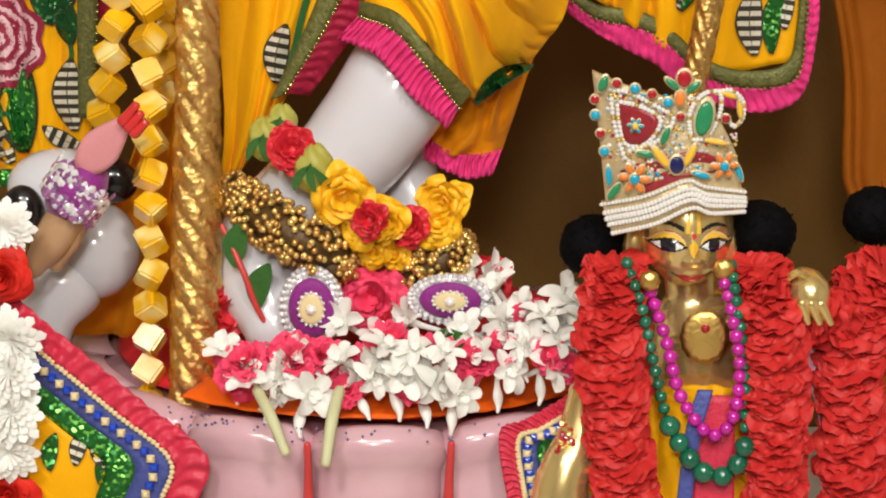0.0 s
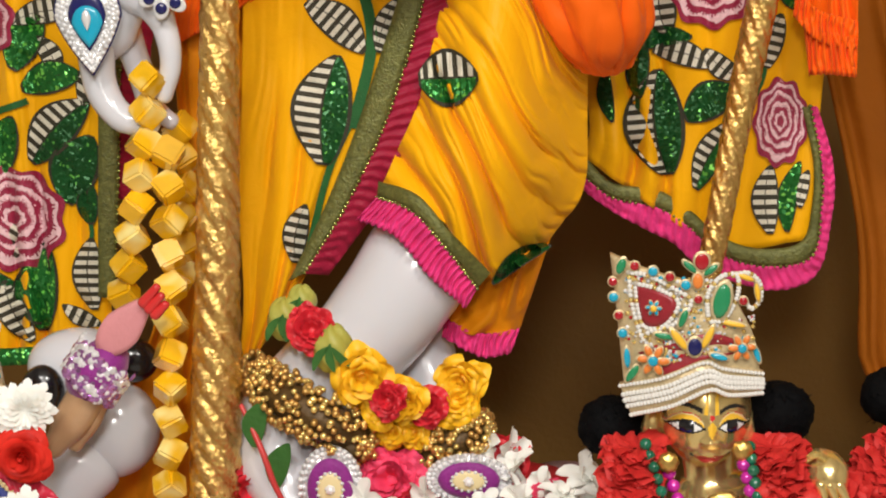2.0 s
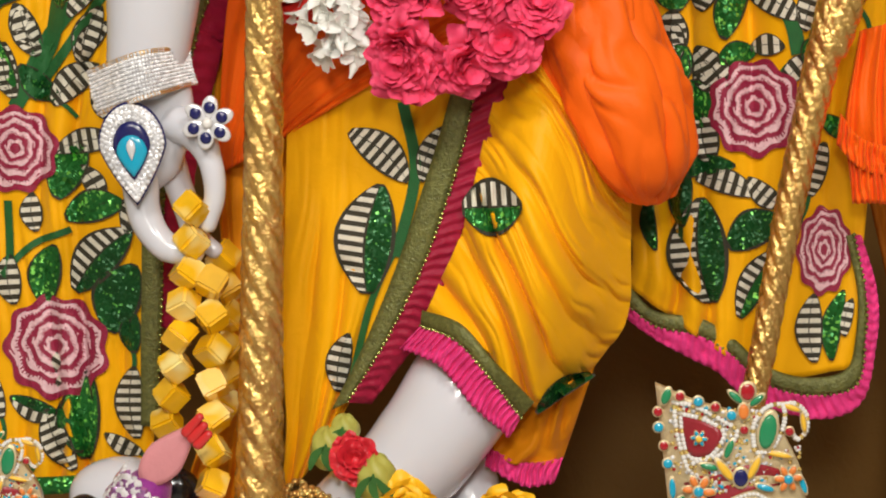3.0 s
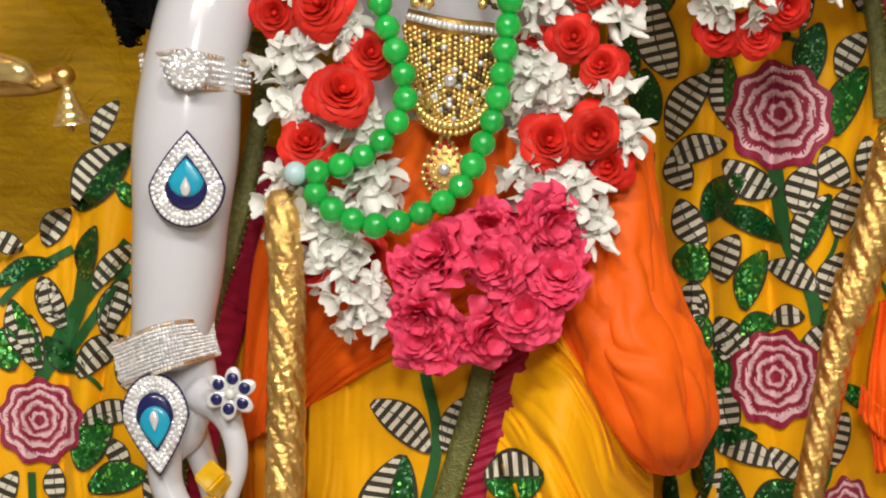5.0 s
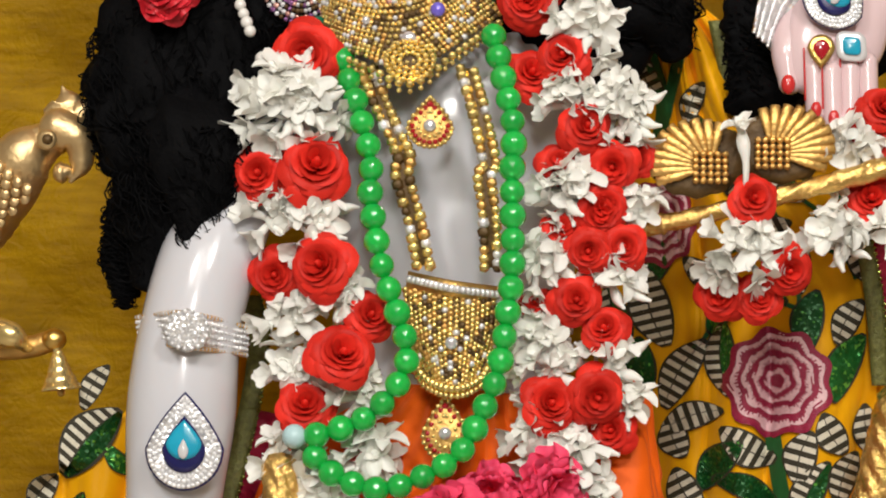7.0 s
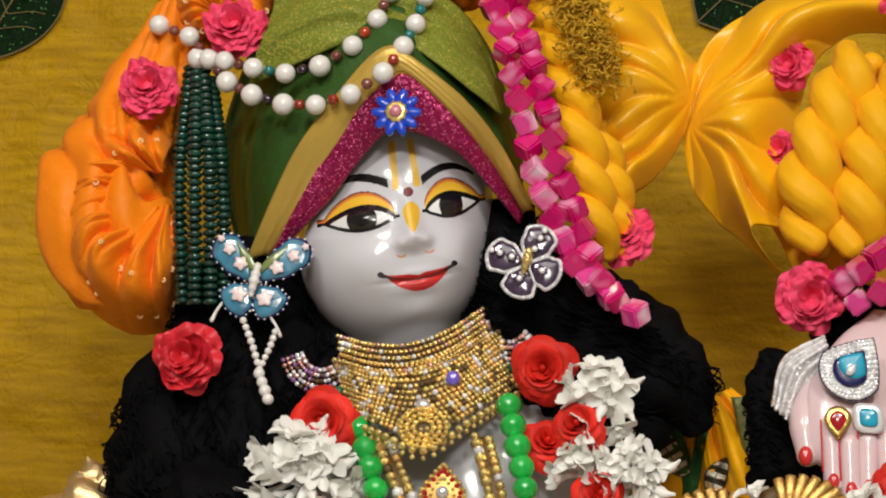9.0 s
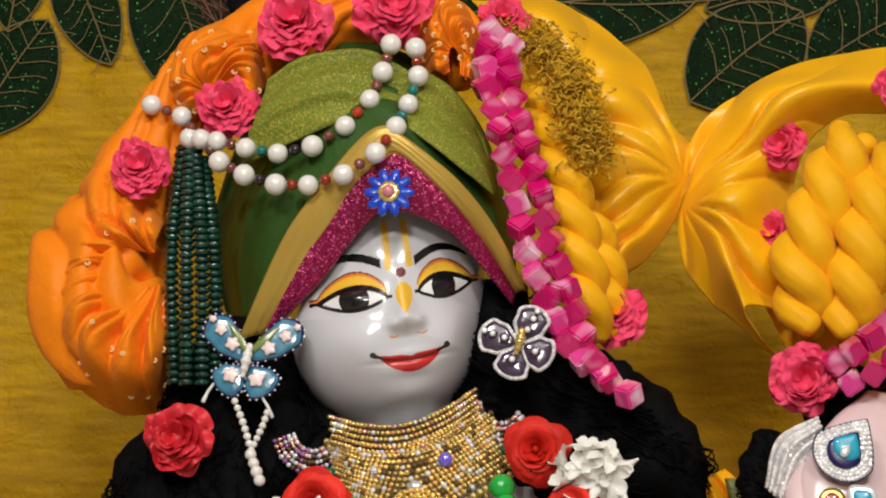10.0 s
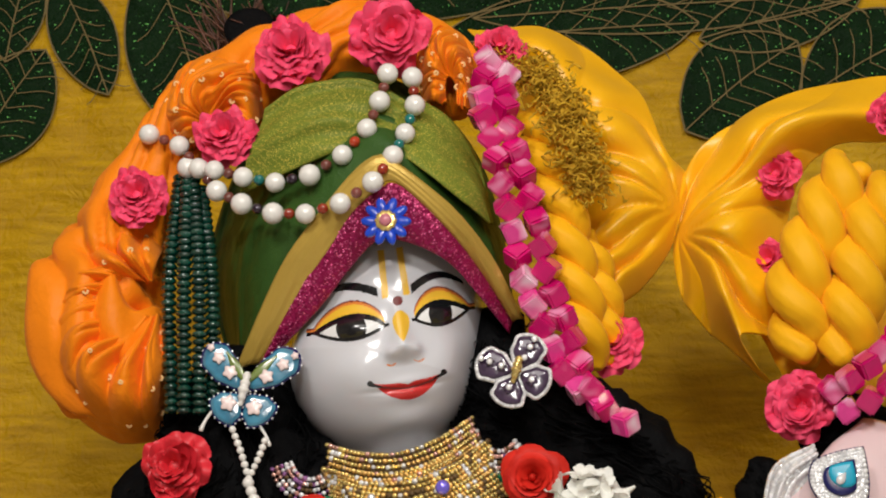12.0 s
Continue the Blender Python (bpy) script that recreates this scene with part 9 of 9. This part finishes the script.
for p, r, q in (((0.1850, 0.0600, 1.4860), 92, 1.0), ((0.1850, 0.0700, 1.2940), 84, 0.95), ((0.2400, 0.0900, 1.1870), 78, 0.6), ((0.1020, 0.0800, 1.6010), 75, 0.8)):
    stitched_rose(p, r * K, ROBE_R, robe_right, q)
for p, ln, wd, an, kd, ft in (((0.1460, 0.0600, 1.5020), 130, 55, 95, 0, 0), ((0.1630, 0.0600, 1.4390), 110, 60, 150, 1, 0), ((0.2240, 0.0600, 1.4490), 80, 55, 120, 1, 0), ((0.2330, 0.0600, 1.4980), 130, 60, 65, 2, 0), ((0.2020, 0.0600, 1.4330), 95, 60, 75, 1, 0), ((0.2080, 0.0600, 1.4060), 130, 60, 65, 0, 1), ((0.1650, 0.0600, 1.4080), 130, 45, -25, 2, 1), ((0.1970, 0.0600, 1.3710), 100, 48, -25, 1, 0),
                              ((0.2230, 0.0600, 1.3700), 90, 45, 70, 1, 0), ((0.1660, 0.0600, 1.3670), 110, 55, 70, 2, 0), ((0.2350, 0.0600, 1.5310), 90, 50, 60, 1, 0), ((0.2070, 0.0600, 1.5310), 110, 60, 80, 2, 1), ((0.0970, 0.0800, 1.5390), 140, 75, 105, 1, 1), ((0.1180, 0.0800, 1.4930), 140, 60, 60, 1, 1), ((0.0890, 0.0800, 1.4970), 100, 60, 100, 2, 1), ((0.1250, 0.0800, 1.4600), 110, 50, 20, 1, 1), ((0.1440, 0.0800, 1.4270), 110, 55, 50, 2, 1), ((0.1480, 0.0800, 1.3820), 90, 55, 70, 1, 1), ((0.1010, 0.0800, 1.5720), 120, 50, 60, 2, 1),
                              ((0.1130, 0.0800, 1.4440), 70, 55, 110, 1, 0), ((0.1210, 0.0800, 1.4060), 90, 60, 120, 1, 0), ((0.1240, 0.0800, 1.3780), 75, 70, 95, 2, 0), ((0.1240, 0.0800, 1.3460), 85, 65, 95, 1, 0), ((0.1280, 0.0800, 1.3240), 75, 65, 80, 2, 0), ((0.1530, 0.0700, 1.3230), 90, 60, 135, 1, 0), ((0.1410, 0.0800, 1.2950), 90, 80, 90, 2, 0), ((0.1490, 0.0800, 1.2700), 90, 60, 100, 1, 0), ((0.1710, 0.0700, 1.3330), 70, 45, 15, 2, 0), ((0.1930, 0.0700, 1.3400), 60, 40, 5, 1, 0), ((0.2160, 0.0700, 1.3240), 80, 40, 40, 1, 0), ((0.2260, 0.0700, 1.3380), 60, 40, 60, 2, 0),
                              ((0.1500, 0.0900, 1.2480), 110, 40, 10, 2, 1), ((0.1490, 0.0900, 1.1850), 190, 110, 97, 0, 1), ((0.1110, 0.1000, 1.2040), 100, 30, 98, 2, 1), ((0.1880, 0.0900, 1.2020), 110, 70, 30, 2, 1), ((0.1920, 0.0900, 1.1640), 150, 55, 60, 0, 0), ((0.2330, 0.1000, 1.1270), 125, 50, 92, 1, 0), ((0.2500, 0.1000, 1.1300), 130, 38, 82, 2, 0), ((0.2590, 0.1000, 1.1360), 70, 28, 80, 1, 0), ((0.1670, 0.0900, 1.2360), 110, 45, -15, 1, 0), ((0.1230, 0.0900, 1.3390), 80, 60, 90, 1, 0), ((0.1270, 0.0900, 1.3190), 80, 60, 80, 2, 0), ((0.1500, 0.0900, 1.3150), 70, 45, 120, 1, 0),
                              ((0.0890, 0.0800, 1.7120), 110, 50, 120, 1, 0), ((0.1240, 0.0800, 1.6910), 80, 40, 70, 1, 0)):
    stitched_leaf(p, ln * K, wd * K, an, ROBE_R, robe_right, kd, felt=bool(ft))
def fill_leaves(parent, tree, x0, x1, z0, z1, y, taken, n):
    """More needlework leaves in the gaps, each on its short stalk, clear of the large motifs."""
    made = list(taken)
    for k in range(n * 12):
        p = Vector((rng.uniform(x0, x1), y, rng.uniform(z0, z1)))
        d = (p - MEAN_EYE).normalized()
        if tree.ray_cast(MEAN_EYE, d)[0] is None or any((p - q).length < r for q, r in made):
            continue
        ang = rng.choice((35, 60, 80, 105, 130, 150)) + rng.uniform(-12, 12)
        ln = rng.uniform(0.030, 0.042)
        e = Vector((math.cos(radians(ang)), 0, math.sin(radians(ang)))) * ln * 0.5
        stitched_stem([p - e * 2.0, p - e * 1.4 + Vector((0.002, 0, 0)), p - e * 0.6], 0.0034, tree, parent, n=10, lift=0.0024)
        stitched_leaf(p, ln, ln * rng.uniform(0.42, 0.55), ang, tree, parent, rng.choice((0, 1, 1, 2)), felt=rng.random() < 0.6)
        made.append((p, 0.027))
        if len(made) - len(taken) >= n:
            break


def near_leaves(parent):
    """Where the motifs already stitched on a robe lie, and how far round them is taken."""
    out = []
    for o in parent.children:
        if o.name.startswith("embroidered_") and "stem" not in o.name:
            v = [q.co for q in o.data.vertices]
            c = sum(v, Vector()) / len(v)
            out.append((Vector((c.x, 0.05, c.z)), 0.050 if "rose" in o.name else 0.026))
    return out


fill_leaves(robe_right, ROBE_R, 0.07, 0.25, 1.20, 1.68, 0.05, near_leaves(robe_right), 60)
fill_leaves(robe_left, ROBE_L, -0.42, -0.262, 1.02, 1.46, 0.05, near_leaves(robe_left), 40)
for line, w in (([(0.1820, 0.0600, 1.4470), (0.1900, 0.0600, 1.4000), (0.2090, 0.0600, 1.3590), (0.2150, 0.0600, 1.3350)], 0.011), ([(0.2100, 0.0900, 1.3240), (0.1900, 0.0900, 1.2950), (0.1700, 0.0900, 1.2650)], 0.007), ([(0.1010, 0.0800, 1.6620), (0.1030, 0.0800, 1.6910), (0.0920, 0.0800, 1.7290)], 0.01), ([(0.1050, 0.0800, 1.6790), (0.1110, 0.0800, 1.7120), (0.1150, 0.0800, 1.7290)], 0.008)):
    stitched_stem(line, w, ROBE_R, robe_right)
HEM = [(0.0960, 0.0950, 1.1570), (0.1170, 0.0950, 1.1380), (0.1510, 0.0950, 1.1330), (0.1760, 0.0950, 1.1180), (0.1980, 0.0950, 1.0990), (0.2280, 0.0950, 1.0900), (0.2590, 0.0950, 1.0960), (0.2660, 0.0950, 1.1220), (0.2660, 0.0950, 1.1560), (0.2560, 0.0950, 1.1980)]
HEM2 = [(0.0960, 0.0950, 1.1420), (0.1170, 0.0950, 1.1270), (0.1510, 0.0950, 1.1200), (0.1750, 0.0950, 1.1060), (0.1960, 0.0950, 1.0870), (0.2310, 0.0950, 1.0770), (0.2670, 0.0950, 1.0850), (0.2730, 0.0950, 1.1220), (0.2720, 0.0950, 1.1560), (0.2620, 0.0950, 1.1990)]
HEM3 = [(0.0930, 0.1000, 1.1330), (0.1130, 0.1000, 1.1180), (0.1430, 0.1000, 1.1020), (0.1650, 0.1000, 1.0910), (0.1880, 0.1000, 1.0720), (0.2340, 0.1000, 1.0580), (0.2710, 0.1000, 1.0690), (0.2820, 0.1000, 1.1170), (0.2810, 0.1000, 1.1560), (0.2680, 0.1000, 1.1980)]
trim_band(robe_right, HEM, HEM2, beads=70)
frill(robe_right, HEM2, HEM3, "frill", PINK, 44, 0.0035, label="pink pleated frill along the hem")
for line in ([(0.1340, 0.0600, 1.7480), (0.1420, 0.0600, 1.7090), (0.1460, 0.0600, 1.6680)],):
    a = [Vector(p) for p in line]
    trim_band(robe_right, a, [p + Vector((0.013, 0, 0)) for p in a], beads=24)
    frill(robe_right, [p + Vector((0.013, 0, 0)) for p in a], [p + Vector((0.032, 0.005, 0.004)) for p in a], "ribbon", MAROON, 12, 0.002)
trim_band(robe_right, [(0.2380, 0.0400, 1.5890), (0.2460, 0.0400, 1.5410), (0.2510, 0.0450, 1.4840)], [(0.2500, 0.0400, 1.5910), (0.2590, 0.0400, 1.5410), (0.2630, 0.0450, 1.4840)], beads=24)
frill(robe_right, [(0.2510, 0.0450, 1.5910), (0.2600, 0.0450, 1.5410), (0.2640, 0.0500, 1.4840)], [(0.2730, 0.0600, 1.5950), (0.2810, 0.0600, 1.5420), (0.2850, 0.0600, 1.4850)], "ribbon", MAROON, 12, 0.002)

for p, ln, wd, an, kd in (((-0.0900, -0.0050, 1.2040), 190, 105, 83, 0), ((-0.0810, -0.0050, 1.2650), 130, 62, -40, 1), ((-0.0470, -0.0050, 1.2660), 100, 34, 70, 1), ((-0.1100, 0.0000, 1.1130), 105, 45, 80, 1)):
    stitched_leaf(p, ln * K, wd * K, an, SKIRT, skirt, kd, felt=True)
for line, w in (([(-0.0660, -0.0050, 1.3020), (-0.0570, -0.0050, 1.2520), (-0.0700, -0.0050, 1.1910)], 0.008), ([(-0.0700, -0.0050, 1.1990), (-0.0880, 0.0000, 1.1570), (-0.1020, 0.0000, 1.0990)], 0.005)):
    stitched_stem(line, w, SKIRT, skirt)
S1 = [(-0.0300, -0.0200, 1.3150), (-0.0420, -0.0200, 1.2700), (-0.0650, -0.0180, 1.1970), (-0.0890, -0.0150, 1.1350), (-0.1150, -0.0120, 1.0800)]
S2 = [(-0.0130, -0.0220, 1.3190), (-0.0240, -0.0220, 1.2660), (-0.0470, -0.0200, 1.1940), (-0.0740, -0.0180, 1.1360), (-0.1030, -0.0150, 1.0870)]
S3 = [(0.0120, -0.0200, 1.3340), (-0.0040, -0.0200, 1.2590), (-0.0230, -0.0180, 1.2100), (-0.0470, -0.0120, 1.1430), (-0.0870, -0.0050, 1.0830)]
trim_band(skirt, S1, S2, beads=70)
frill(skirt, S2, S3, "ribbon", MAROON, 30, 0.002, label="maroon pleated ribbon edge")
stitched_leaf((-0.0010, -0.0300, 1.2320), 100 * K, 98 * K, 5, THIGH, thigh, 0, 0.0)
stitched_leaf((0.0510, -0.0300, 1.1020), 120 * K, 30 * K, 35, THIGH, thigh, 2, 0.1, True)
T1 = [(-0.0490, -0.0350, 1.1580), (-0.0200, -0.0600, 1.1530), (0.0040, -0.0650, 1.1280), (0.0310, -0.0450, 1.0960)]
T2 = [(-0.0500, -0.0350, 1.1470), (-0.0240, -0.0600, 1.1420), (-0.0000, -0.0650, 1.1180), (0.0220, -0.0450, 1.0850)]
T3 = [(-0.0650, -0.0300, 1.1300), (-0.0360, -0.0550, 1.1230), (-0.0110, -0.0600, 1.0960), (0.0140, -0.0450, 1.0700)]
trim_band(thigh, T1, T2, beads=34)
frill(thigh, T2, T3, "frill", PINK, 22, 0.004, label="pink frayed frill under the hem")
frill(thigh, [(-0.0030, 0.0000, 1.0530), (0.0230, 0.0000, 1.0420), (0.0510, 0.0100, 1.0440)], [(-0.0050, 0.0000, 1.0390), (0.0230, 0.0000, 1.0250), (0.0450, 0.0100, 1.0250)], "frill", PINK, 10, 0.003)

# ---- second figure's clothes at the side ----
bm = loft(bmesh.new(), [[(0.2580, 0.0600, 1.3520), (0.2500, 0.0600, 1.2870), (0.2560, 0.0600, 1.2330)], [(0.2850, 0.0400, 1.3620), (0.2880, 0.0400, 1.2930), (0.2900, 0.0400, 1.2360)]], 30, 30, folds=3, amp=0.006, wrinkle=0.003)
tas2 = thing("orange_scarf", (0.2680, 0.0600, 1.2330), "orange scarf end with a lace fringe hanging at the side", "scarf")
part("cloth", bm, ORANGE, tas2)
for dz in (0, 1):
    frill(tas2, [(0.2450, 0.0500, 1.2940), (0.2600, 0.0400, 1.2770), (0.2890, 0.0400, 1.2690)] if not dz else [(0.2520, 0.0500, 1.2630), (0.2690, 0.0400, 1.2600), (0.2890, 0.0400, 1.2570)], [(0.2430, 0.0500, 1.2710), (0.2610, 0.0400, 1.2540), (0.2900, 0.0400, 1.2490)] if not dz else [(0.2560, 0.0500, 1.2280), (0.2700, 0.0400, 1.2300), (0.2900, 0.0400, 1.2280)], "lace", ORANGE, 9, 0.004)
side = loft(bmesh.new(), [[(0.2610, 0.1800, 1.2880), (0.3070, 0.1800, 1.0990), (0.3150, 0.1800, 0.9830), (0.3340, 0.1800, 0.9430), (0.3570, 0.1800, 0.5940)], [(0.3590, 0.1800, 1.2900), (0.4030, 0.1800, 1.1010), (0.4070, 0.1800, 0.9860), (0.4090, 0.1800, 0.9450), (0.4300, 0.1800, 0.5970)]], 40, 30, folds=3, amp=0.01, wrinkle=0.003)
# orange silk whose base colour is darkened to stand for the shade on it
solo("side_skirt", side, mat("shaded_orange_silk", (0.30, 0.085, 0.006), 0.6, spec=0.1, var=0.25, scale=14, bump=0.12, bscale=900, wrinkles=0.15), "orange silk skirt of a neighbouring figure, shade put into its colour", "garment")
